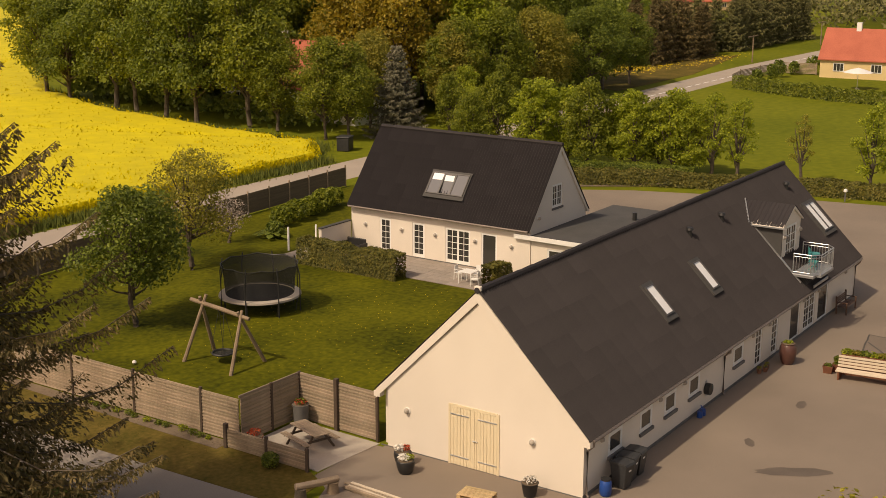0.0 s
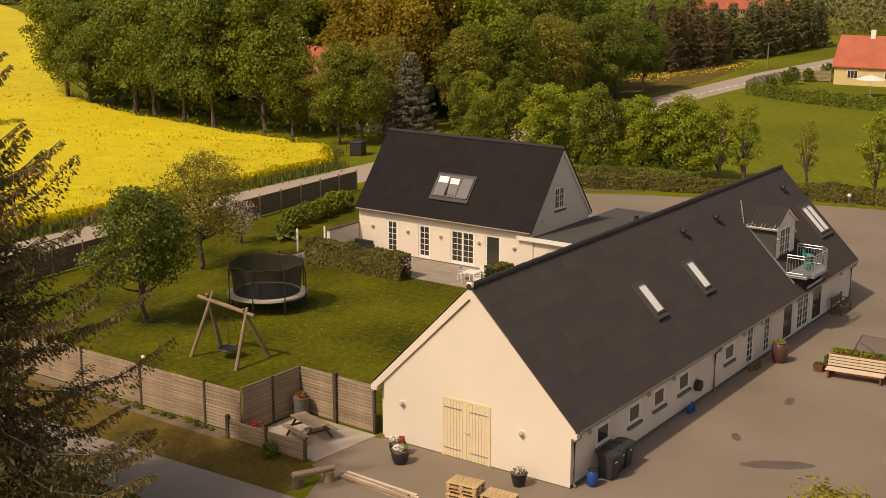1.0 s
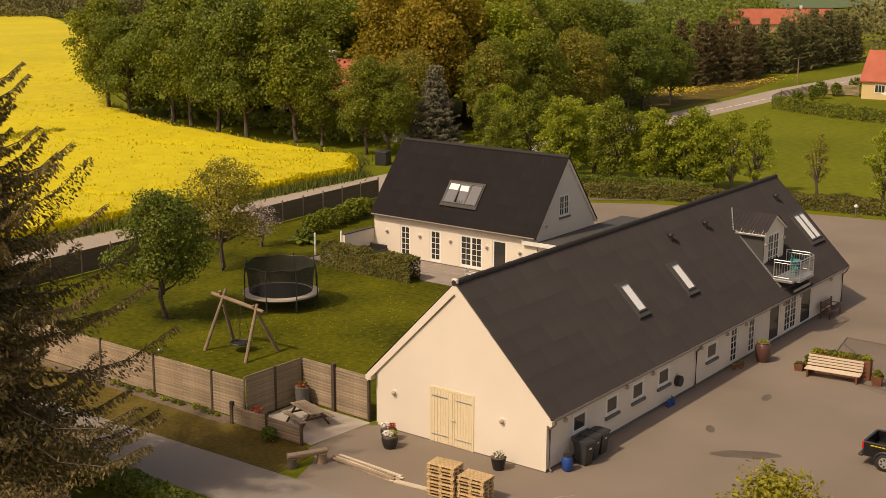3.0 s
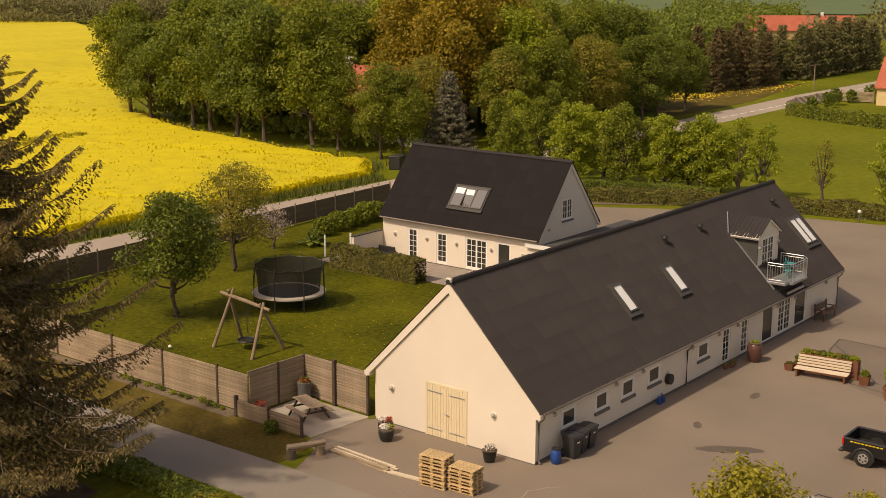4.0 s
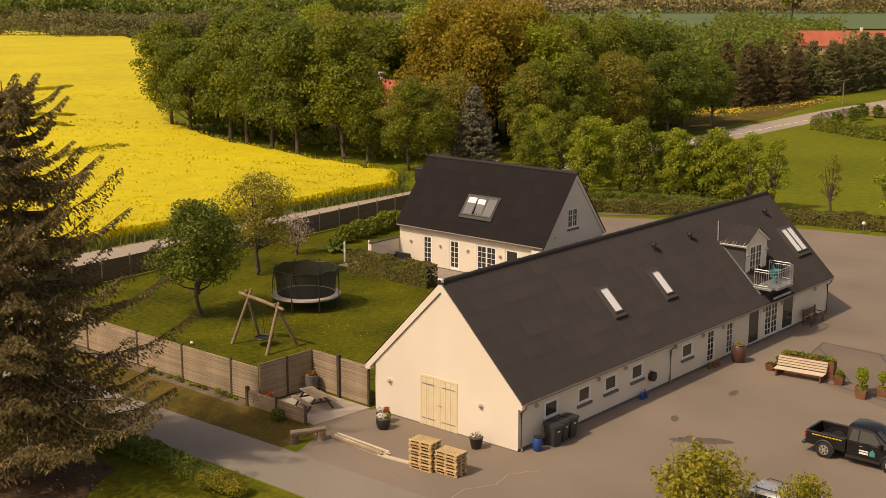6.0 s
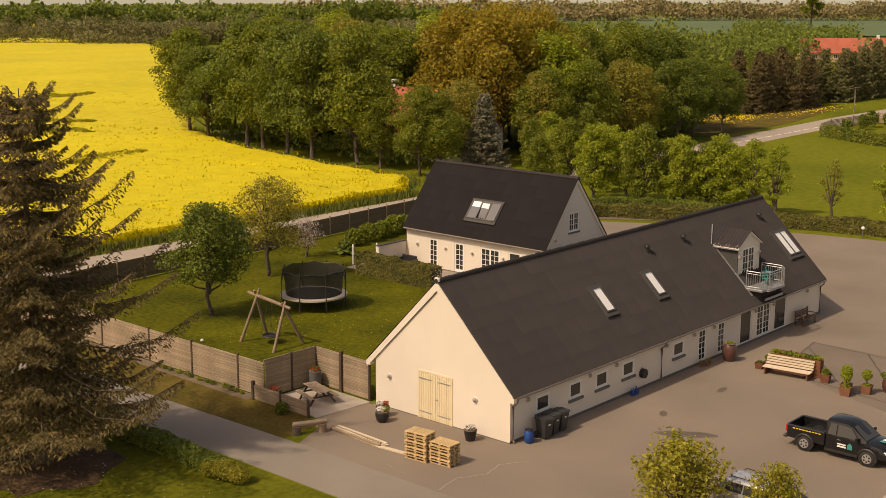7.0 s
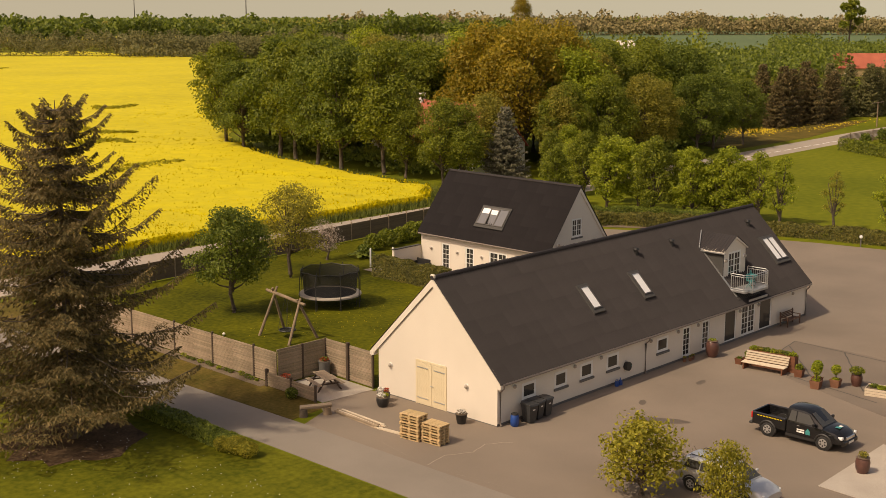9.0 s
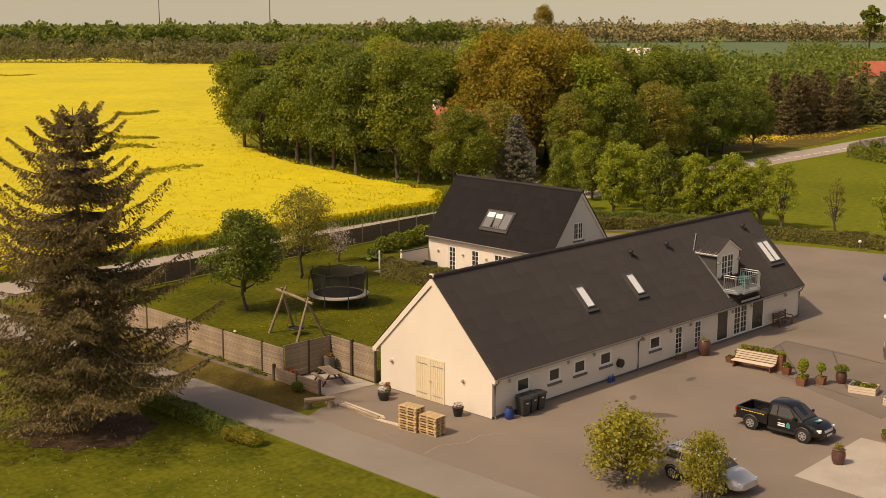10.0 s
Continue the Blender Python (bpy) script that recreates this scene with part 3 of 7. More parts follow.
def conifer_meshes(seed, height, width, whorls, per, needle, size, leaf_per, droop=0.25, clear=0.06, power=0.85, ragged=0.25, spray=0.24):
    r = random.Random(seed)
    t = rounded()
    base = height * 0.014 + 0.04
    t.tube([(0, 0, -0.1), (0, 0, height * 0.3), (0, 0, height * 0.98)], [base * 1.2, base * 0.8, 0.02], 8)
    v, f = [], []
    for w in range(whorls):
        u = (w + r.uniform(-0.3, 0.3)) / whorls
        u = min(0.99, max(0.0, u))
        z = height * (clear + (1 - clear) * u)
        reach = width / 2 * (1 - u) ** power + 0.12
        for k in range(per):
            a = k * 6.28 / per + w * 1.1 + r.uniform(-0.35, 0.35)
            L = reach * r.uniform(0.95 - ragged, 1.12)
            d = Vector((math.cos(a), math.sin(a), 0))
            rise = (0.02 + 0.36 * u) * L
            pts = []
            for q in range(5):
                s = q / 4
                pts.append(Vector((0, 0, z)) + d * (L * s) + Vector((0, 0, rise * s - droop * L * math.sin(s * 2.4) + 0.22 * droop * L * s * s * 2.2)))
            t.tube(pts, [0.05 * base * 6 * (1 - 0.2 * q) * 0.35 + 0.006 for q in range(5)], 4, cap=False)
            side = Vector((-d.y, d.x, 0))
            n = max(4, int(leaf_per * L))
            for q in range(n):
                s = 0.08 + 0.92 * (q + r.random()) / n
                i0 = min(3, int(s * 4))
                p = pts[i0].lerp(pts[i0 + 1], s * 4 - i0)
                fan = spray * L * (1.05 - s) ** 0.7 * r.uniform(-1, 1)
                p = p + side * fan + Vector((0, 0, -abs(fan) * r.uniform(0.1, 0.5)))
                out = (side * r.choice((-1, 1)) * r.uniform(0.2, 1.0) + d * r.uniform(0.0, 0.8)).normalized()
                ln = size * r.uniform(0.6, 1.4) * (1.15 - 0.5 * s)
                tip = p + out * ln + Vector((0, 0, -ln * r.uniform(0.1, 1.2)))
                wd = (tip - p).cross(Vector((r.gauss(0, 1), r.gauss(0, 1), r.gauss(0, 1)))).normalized() * ln * 0.2
                b = len(v)
                m = p.lerp(tip, 0.55)
                v += [p, m - wd, tip, m + wd]
                f += [(b, b + 1, b + 2), (b, b + 2, b + 3)]
    crown = Geo().add(v, f).mesh("crown", M[needle])
    return t.mesh("trunk", M["bark"]), crown


# the tall spruce on the front lawn
spruce = conifer_meshes(21, 17.4, 17.2, 21, 7, "needle", 0.21, 135, droop=0.25, clear=0.16, power=0.55, ragged=0.5, spray=0.31)
plant_tree("spruce_tree", spruce, -16.0, 14.5, 1.0, 20, "tall brownish spruce with drooping boughs on the front grass", "tree")

oaks = [broadleaf_meshes(31 + k, 16, 12.5, 2.2, 40, 13500, 0.19, leaf, 0.36) for k, leaf in enumerate(("leaf_maple", "leaf_maple", "leaf_dark", "leaf_bronze", "leaf_olive", "leaf_lime"))]
LEAF = ["fresh green maple", "bright green maple", "dark green oak", "bronze-leaved copper beech", "olive-brown birch", "light green ash"]
r = random.Random(77)


def wood():
    """The grove north of the country road."""
    n = 0
    for row in range(4):
        y = 61.0
        while y < 112:
            x = 58.5 + (y - 60) * 0.12 + row * 8.5 + r.uniform(-1.2, 1.2)
            red_house = 63.5 < x < 84 and 60 < y < 84
            if not red_house:
                kind = r.choice([0, 0, 1, 2, 2, 4] if row < 2 else [0, 1, 2, 4, 4, 5])
                s = r.uniform(0.82, 1.08) * (0.74 if row == 0 and y < 68 else 1.0)
                plant_tree("grove_tree", oaks[kind], x, y + r.uniform(-1, 1), s, r.uniform(0, 360), LEAF[kind] + " tree in the dense grove", "tree", "trees of the grove", r.uniform(0.9, 1.1))
            y += r.uniform(5.2, 6.6)
    for x, y, k, s in ((77.5, 57.5, 4, 0.7), (60.8, 58.6, 0, 0.62), (68.2, 61.5, 4, 0.66)):
        plant_tree("grove_tree", oaks[k], x, y, s, 40 * k, LEAF[k] + " tree in the dense grove", "tree", "trees of the grove")
    x = 80.0
    while x < 121:
        for row in range(4):
            kind = r.choice([4, 4, 0, 1, 2] if x < 100 else [2, 1, 0, 1])
            if row in (1, 2) and x < 93:
                kind = 3 if row == 2 or x < 87 else 4
            s = r.uniform(0.62, 0.8) if row == 0 else r.uniform(0.85, 1.05)
            if kind == 3:
                s = 1.15
            plant_tree("grove_tree", oaks[kind], x + r.uniform(-2, 2), 56.5 + row * 8.5 + r.uniform(-1.5, 1.5), s, r.uniform(0, 360), LEAF[kind] + " tree in the dense grove", "tree", "trees of the grove", r.uniform(0.9, 1.1))
        x += 6.3


wood()
blue = conifer_meshes(41, 9.6, 6.4, 22, 9, "needle_blue", 0.34, 44, droop=0.1, clear=0.05, power=0.8)
plant_tree("blue_spruce", blue, 64.8, 55.6, 1.0, 0, "grey-green blue spruce beside the grove", "tree")
dark_fir = [conifer_meshes(51 + k, 9.6, 5.6, 18, 8, mat, 0.45, 26, droop=0.12, power=0.7) for k, mat in enumerate(("needle", "needle_dark"))]
for k in range(26):
    x = 143 + k * 2.6
    plant_tree("conifer", dark_fir[0 if k < 9 else 1], x + r.uniform(-1, 1), 66.5 - k * 0.1 + r.uniform(-2, 2), r.uniform(0.85, 1.15), r.uniform(0, 360), "dense conifer in the windbreak past the road", "tree", "windbreak conifers")

small = [broadleaf_meshes(61 + k, 8.2, 6.0, 0.25, 26, 7000, 0.125, leaf, 0.4) for k, leaf in enumerate(("leaf_lime", "leaf_maple"))]
slim = broadleaf_meshes(65, 7.4, 4.0, 0.7, 18, 2600, 0.115, "leaf_lime", 0.4)
bare = broadleaf_meshes(66, 6.4, 3.2, 1.2, 14, 1700, 0.075, "leaf_olive", 0.5)
for x, y, s, k in ((59.0, 36.6, 1.0, 0), (59.7, 31.4, 1.0, 1), (60.8, 27.4, 0.92, 0), (61.6, 24.2, 0.95, 0), (65.5, 44.5, 0.9, 1), (69.2, 52.2, 0.8, 1), (74, 53.6, 0.85, 0), (80.0, 52.6, 0.8, 1), (56.5, 41.5, 0.8, 1), (61.2, 34.2, 0.9, 0), (62.4, 29.4, 0.85, 0), (63.0, 26.2, 0.8, 1), (64.5, 38.8, 0.9, 0), (67.5, 47.8, 0.7, 0), (62.0, 22.6, 0.8, 0)):
    plant_tree("roadside_tree", small[k], x, y, s, r.uniform(0, 360), "young light green tree planted in the hedge row", "tree", "trees along the hedge")
plant_tree("roadside_tree", slim, 62.3, 21.0, 1.0, 10, "slender young tree with sparse spring leaves", "tree", "trees along the hedge")
plant_tree("roadside_tree", slim, 62.8, 18.9, 0.95, 70, "slender young tree with sparse spring leaves", "tree", "trees along the hedge")
plant_tree("roadside_tree", bare, 63.9, 13.8, 0.95, 0, "thin young tree with few brownish leaves", "tree", "trees along the hedge")
plant_tree("roadside_tree", slim, 63.5, 8.0, 1.0, 120, "slender young tree with sparse spring leaves", "tree", "trees along the hedge")

apple = broadleaf_meshes(71, 7.6, 7.4, 1.5, 26, 12000, 0.10, "leaf_dark", 0.36)
plant_tree("apple_tree", apple, 5.45, 29.4, 1.0, 0, "rounded green fruit tree with a forked trunk in the lawn", "tree")
willow = broadleaf_meshes(72, 7.6, 8.2, 1.7, 26, 8500, 0.085, "leaf_olive", 0.5)
plant_tree("garden_tree", willow, 15.5, 35.3, 1.0, 0, "airy olive-green tree with a pale trunk in the lawn", "tree")
cherry = broadleaf_meshes(73, 3.3, 4.2, 0.6, 18, 1500, 0.06, "blossom", 0.55)
plant_tree("blossom_tree", cherry, 22.0, 38.3, 1.0, 0, "small tree in pale pink-white blossom", "tree")
maple = broadleaf_meshes(74, 4.5, 6.0, 0.4, 34, 3600, 0.125, "leaf_young", 0.45)
plant_tree("young_maple", maple, -2.5, -10.75, 0.80, 0, "bushy young tree with yellow-olive leaves beside the yard", "tree", squash=1.08)
plant_tree("young_maple", maple, -1.75, -14.6, 0.72, 140, "small young tree with yellow-olive leaves beside the yard", "tree", squash=0.7)


# ---- hedges and shrubs ----
def hedge_geo(seed, pts, width, height, count, size):
    """A clipped hedge along a line: leaf clumps over a box-like outline with an uneven surface."""
    rr = random.Random(seed)
    seg = [(Vector(a), Vector(b)) for a, b in zip(pts, pts[1:])]
    lens = [(b - a).length for a, b in seg]
    v, f = [], []
    for k in range(count):
        a, b = rr.choices(seg, lens)[0]
        u = rr.random()
        p = a.lerp(b, u)
        side = Vector((-(b - a).y, (b - a).x)).normalized()
        bump = 1 + 0.22 * noise.noise((p.x * 0.8, p.y * 0.8, seed))
        if rr.random() < 0.4:
            o, z = rr.uniform(-1, 1) * width / 2 * bump, height * bump * rr.uniform(0.93, 1.03)
            nrm = Vector((rr.gauss(0, .5), rr.gauss(0, .5), 1))
        else:
            s = rr.choice((-1, 1))
            o, z = s * width / 2 * bump * rr.uniform(0.85, 1.04), height * bump * rr.random()
            nrm = Vector((side.x * s, side.y * s, 0.4)) + Vector((rr.gauss(0, .5), rr.gauss(0, .5), rr.gauss(0, .4)))
        c = Vector((p.x + side.x * o, p.y + side.y * o, max(0.05, z)))
        nrm.normalize()
        t = nrm.orthogonal().normalized()
        t.rotate(Matrix.Rotation(rr.uniform(0, 6.28), 3, nrm))
        w = nrm.cross(t)
        s = size * rr.uniform(0.6, 1.4)
        i = len(v)
        v += [c - t * s, c - w * s * 0.6, c + t * s, c + w * s * 0.6]
        f += [(i, i + 1, i + 2), (i, i + 2, i + 3)]
    core = Geo()
    for a, b in seg:
        i_ = (b - a).normalized() * 0.95
        core.beam((a.x + i_.x, a.y + i_.y, height * 0.4), (b.x - i_.x, b.y - i_.y, height * 0.4), min(height, width) * 0.45, min(height, width) * 0.45)
    return Geo().add([tuple(p) for p in v], f), core


def hedge(name, seed, pts, width, height, count, size, leaf, label):
    leaves, core = hedge_geo(seed, pts, width, height, count, size)
    ob = thing(name, 0, 0, 0, 0, label, "hedge")
    part("foliage", leaves, leaf, ob)
    part("core", core, leaf, ob)


hedge("clipped_hedge", 1, [(20.9, 31.0), (20.9, 23.4)], 1.15, 1.55, 13000, 0.085, "hedge", "clipped beech hedge between lawn and terrace")
hedge("clipped_hedge", 2, [(22.6, 18.4), (24.2, 18.0)], 0.9, 1.2, 2600, 0.085, "hedge", "clipped hedge stub at the terrace end")
hedge("boundary_hedge", 3, [(47, 36), (53.0, 31), (56.5, 24), (60.0, 13), (61.8, 3), (63, -20)], 1.9, 1.1, 34000, 0.10, "hedge", "low green boundary hedge along the yard")
hedge("boundary_hedge", 4, [(52, 39), (57.5, 31.5), (61, 22)], 1.5, 1.0, 15000, 0.10, "leaf_dark", "second low hedge row behind the footpath")
hedge("front_hedge", 5, [(-11.6, 30), (-11.3, 17), (-11.6, 7.0)], 1.0, 0.7, 15000, 0.07, "leaf_dark", "low dark green hedge beside the lane")
lobes_ = [((0, 0.35, 0.42), (0.62, 0.72, 0.46)), ((0.1, -0.45, 0.36), (0.55, 0.55, 0.40)), ((-0.2, 1.1, 0.36), (0.5, 0.6, 0.38))]
v, f = leaf_quads(random.Random(6), lobes_, 3600, 0.055, 0.2)
shrub = thing("front_shrub", -11.75, 6.3, 0.02, 0, "rounded olive shrub at the end of the lane hedge", "shrub")
part("foliage", Geo().add(v, f), "leaf_young", shrub)
hedge("neighbour_hedge", 7, [(124.4, 43.2), (120.8, 36), (118.2, 28), (116.5, 8), (115, -20)], 1.8, 1.6, 20000, 0.15, "leaf_maple", "tall clipped hedge round the neighbour's garden")
for k, (x, y, s) in enumerate(((27.6, 38.6, 1.0), (29.6, 38.9, 1.1), (31.6, 39.2, 1.0), (33.4, 39.6, 1.15), (35.2, 40.0, 1.0), (24.8, 36.7, 0.8))):
    rr = random.Random(k)
    v, f = leaf_quads(rr, [((0, 0, 0.75 * s), (0.8 * s, 0.8 * s, 0.75 * s))], 700, 0.13, 0.2)
    ob = thing("garden_shrub", x, y, 0.02, 0, "rounded green garden shrub by the back fence", "shrub", "shrubs by the fence")
    part("foliage", Geo().add(v, f), "leaf_maple" if k < 5 else "leaf_dark", ob)


# ---- far woods ----
def belt(name, seed, pts, depth, height, count, size, material, label):
    rr = random.Random(seed)
    seg = [(Vector(a), Vector(b)) for a, b in zip(pts, pts[1:])]
    lens = [(b - a).length for a, b in seg]
    v, f = [], []
    for k in range(count):
        a, b = rr.choices(seg, lens)[0]
        p = a.lerp(b, rr.random())
        side = Vector((-(b - a).y, (b - a).x)).normalized()
        p = p + side * rr.uniform(-depth / 2, depth / 2)
        cell = noise.noise((p.x / height * 1.6, p.y / height * 1.6, seed))
        wide = noise.noise((p.x / height * 0.35, p.y / height * 0.35, seed + 5))
        top = height * max(0.25, 0.78 + 0.6 * cell + 0.5 * wide)
        z = top * (1 - abs(rr.gauss(0, 0.35)))
        s = size * rr.uniform(0.6, 1.4)
        nrm = Vector((rr.gauss(-0.4, .7), rr.gauss(-0.4, .7), rr.gauss(0.5, .6))).normalized()
        t = nrm.orthogonal().normalized()
        t.rotate(Matrix.Rotation(rr.uniform(0, 6.28), 3, nrm))
        w = nrm.cross(t)
        c = Vector((p.x, p.y, land(p.x, p.y) + max(s * 0.5, z)))
        i = len(v)
        v += [c - t * s, c - w * s * 0.7, c + t * s, c + w * s * 0.7]
        f += [(i, i + 1, i + 2), (i, i + 2, i + 3)]
    whole(name, Geo().add([tuple(p) for p in v], f), material, label, "wood", "stuff")


belt("field_windbreak", 1, [(150, 520), (238, 392), (300, 330)], 16, 10, 47520, 0.337, "needle_dark", "brown-green conifer windbreak past the rape field")
belt("young_plantation", 2, [(250, 430), (420, 330)], 120, 7, 60480, 0.486, "needle_dark", "young conifer plantation behind the grove")
belt("field_trees", 3, [(260, 640), (420, 560), (560, 480)], 30, 15, 21600, 1.04, "leaf_dark", "mixed trees behind the plantation")
belt("mid_wood", 4, [(130, 170), (170, 130), (185, 105)], 45, 11, 38880, 0.374, "leaf_maple", "broadleaved trees behind the grove")
belt("farm_trees", 5, [(215, 130), (330, 150), (420, 200)], 40, 8, 34560, 0.411, "leaf_dark", "trees round the far farm")
belt("crop_border_wood", 6, [(600, 680), (900, 560), (1250, 330), (1400, 100)], 60, 16, 52000, 1.15, "far_wood_hazed", "brownish bare wood past the green crop, coloured paler for haze")
belt("horizon_wood", 7, [(300, 2600), (1200, 2000), (1900, 1200), (2200, 300)], 200, 10, 12000, 5.0, "leaf_dark", "dark woods along the horizon")
belt("middle_distance_wood", 8, [(150, 1100), (500, 950), (800, 800)], 90, 10, 26400, 1.43, "leaf_olive", "woods and hedgerows in the middle distance")
belt("right_wood", 9, [(230, 62), (330, 40), (480, 40)], 60, 11, 34560, 0.486, "needle_dark", "conifer wood past the neighbour's road")
whole("distant_rape", draped([(330, 720), (560, 640), (640, 760), (360, 900)], 8, 1.0), "rape", "distant strip of yellow rape", "field", "structure")
tall = broadleaf_meshes(75, 24, 11, 8, 9, 1500, 0.7, "leaf_maple", 0.3)
plant_tree("tall_poplar", tall, 452, 205, 1.05, 0, "tall slender tree standing over the green crop", "tree")
plant_tree("field_oak", oaks[3], 760, 640, 1.9, 0, "broad brownish tree on the skyline", "tree")

belt("grove_undergrowth", 10, [(66, 62), (72, 108)], 10, 2.6, 5000, 0.3, "leaf_dark", "shady undergrowth beneath the grove")
belt("grove_undergrowth", 11, [(84, 60), (120, 64)], 8, 2.6, 4000, 0.3, "leaf_dark", "shady undergrowth beneath the grove")
for ob in [o for o in scene.objects if o.name.split(".")[0] in ("tall_poplar", "field_oak")]:
    ob.location.z = land(ob.location.x, ob.location.y)

# ---- buildings ----
def wall_run(length, height, thick, openings):
    """A wall along local x (0..length), thick in local +y, with openings (x0, x1, z0, z1) cut through it."""
    xs = sorted({0.0, float(length), *[float(o[0]) for o in openings], *[float(o[1]) for o in openings]})
    zs = sorted({0.0, float(height), *[float(o[2]) for o in openings], *[float(o[3]) for o in openings]})

    def solid(i, k):
        if not (0 <= i < len(xs) - 1 and 0 <= k < len(zs) - 1):
            return False
        x, z = (xs[i] + xs[i + 1]) / 2, (zs[k] + zs[k + 1]) / 2
        return not any(o[0] < x < o[1] and o[2] < z < o[3] for o in openings)

    g, index = Geo(), {}

    def corner(i, j, k):
        if (i, j, k) not in index:
            index[i, j, k] = len(g.v)
            g.v.append((xs[i], thick * j, zs[k]))
        return index[i, j, k]

    for i in range(len(xs) - 1):
        for k in range(len(zs) - 1):
            if not solid(i, k):
                continue
            for j in (0, 1):
                g.f.append((corner(i, j, k), corner(i + 1, j, k), corner(i + 1, j, k + 1), corner(i, j, k + 1)))
            for di, dk, e in ((-1, 0, ((i, k), (i, k + 1))), (1, 0, ((i + 1, k), (i + 1, k + 1))), (0, -1, ((i, k), (i + 1, k))), (0, 1, ((i, k + 1), (i + 1, k + 1)))):
                if not solid(i + di, k + dk):
                    (a, b), (c, d) = e
                    g.f.append((corner(a, 0, b), corner(c, 0, d), corner(c, 1, d), corner(a, 1, b)))
    return g


def window_unit(parent, name, m, w, h, cols, rows, sill=True, frame_mat="white", glass_mat="glass", leaves=1, frame_w=0.07):
    """A framed window in local x (width) and z (height), outside at local -y. Parts hang under one unit."""
    top = part(name, Geo().box(0, w, 0.0, 0.07, 0, frame_w).box(0, w, 0.0, 0.07, h - frame_w, h).box(0, frame_w, 0.0, 0.07, frame_w, h - frame_w).box(w - frame_w, w, 0.0, 0.07, frame_w, h - frame_w), frame_mat, parent)
    top.matrix_basis = m
    lw = (w - 2 * frame_w) / leaves
    for k in range(leaves):
        x0 = frame_w + k * lw
        e = 0.065 if rows > 1 else 0.05
        g = Geo().box(x0, x0 + e, 0.004, 0.05, frame_w, h - frame_w).box(x0 + lw - e, x0 + lw, 0.004, 0.05, frame_w, h - frame_w)
        g.box(x0 + e, x0 + lw - e, 0.004, 0.05, frame_w, frame_w + e * (1.8 if h > 1.7 and rows > 1 else 1)).box(x0 + e, x0 + lw - e, 0.004, 0.05, h - frame_w - e, h - frame_w)
        part("sash", g, frame_mat, top)
        inner = lw - 2 * e
        for c in range(1, cols):
            xc = x0 + e + inner * c / cols
            part("glazing_bar", Geo().box(xc - 0.016, xc + 0.016, 0.008, 0.045, frame_w + e, h - frame_w - e), frame_mat, top)
        for q in range(1, rows):
            zc = frame_w + e + (h - 2 * frame_w - 2 * e) * q / rows
            part("glazing_bar", Geo().box(x0 + e, x0 + lw - e, 0.010, 0.043, zc - 0.016, zc + 0.016), frame_mat, top)
        part("pane", Geo().box(x0 + e, x0 + lw - e, 0.024, 0.032, frame_w + e, h - frame_w - e), glass_mat, top, "dark reflecting glass")
    if sill:
        part("window_sill", Geo().box(-0.05, w + 0.05, -0.09, 0.02, -0.13, -0.006), "plinth", top, "dark slate sill")
    return top


def wave_sheet(width, length, pitch=0.177, amp=0.068):
    """One corrugated roofing sheet: width along local x, falling along local -y from 0, top at local z."""
    n = int(round(width / pitch)) * 4
    g = Geo()
    xs = [width * k / n for k in range(n + 1)]
    zs = [amp * math.sin(2 * math.pi * x / pitch) for x in xs]
    v = []
    for y, lift in ((0.0, 0.0), (-length - 0.06, 0.007)):
        v += [(x, y, z + lift) for x, z in zip(xs, zs)]
    v += [(x, -length - 0.06, z - 0.006) for x, z in zip(xs, zs)]
    f = [(k, k + 1, n + 2 + k, n + 1 + k) for k in range(n)] + [(n + 1 + k, n + 2 + k, 2 * n + 3 + k, 2 * n + 2 + k) for k in range(n)]
    g.add(v, f)
    g.smooth = True
    return g


def roof_slope(parent, origin, along, down, span, fall, cols, rows, holes=()):
    """Sheets laid in rows and columns on a slope. along, down: unit vectors. holes: (s0, s1, d0, d1) left open."""
    w, h = span / cols, fall / rows
    data = wave_sheet(w, h, w / 5).mesh("roof_sheet", M["roof"])
    nrm = along.cross(-down)
    for c in range(cols):
        for q in range(rows):
            s, d = c * w, q * h
            if any(a < s + w / 2 < b and e < d + h / 2 < g for a, b, e, g in holes):
                continue
            p = origin + along * s + down * d
            m = Matrix((along, -down, nrm)).transposed().to_4x4()
            m.translation = p
            piece("roof_sheet", data, parent, m)


def wall_lamp(x, y, z, nx, ny):
    """A round bulkhead lamp on a wall facing (nx, ny)."""
    ob = thing("wall_lamp", x, y, z, math.degrees(math.atan2(ny, nx)), "round frosted outdoor wall lamp", "lamp", "wall lamps")
    part("base_ring", rounded().tube([(0, 0, 0), (0.05, 0, 0)], 0.14, 14), "white", ob)
    g = rounded().lathe([(0.01, 0.13), (0.06, 0.115), (0.10, 0.07), (0.12, 0.0)], 14)
    g.moved(Matrix.Rotation(radians(90), 4, "Y") @ Matrix.Identity(4))
    part("globe", g.moved(Matrix.Translation((0.05, 0, 0))), "concrete", ob)


# the barn: 32.7 by 9.2 m
BL, BW, EZ, RZ, RY = 32.7, 9.2, 2.40, 7.27, 4.60
EY = -0.28
SL = Vector((0, -(RY - EY), -(RZ - EZ))).normalized()
FALL = math.hypot(RY - EY, RZ - EZ)


def roof_z(y):
    return EZ + (RZ - EZ) * (y - EY) / (RY - EY)


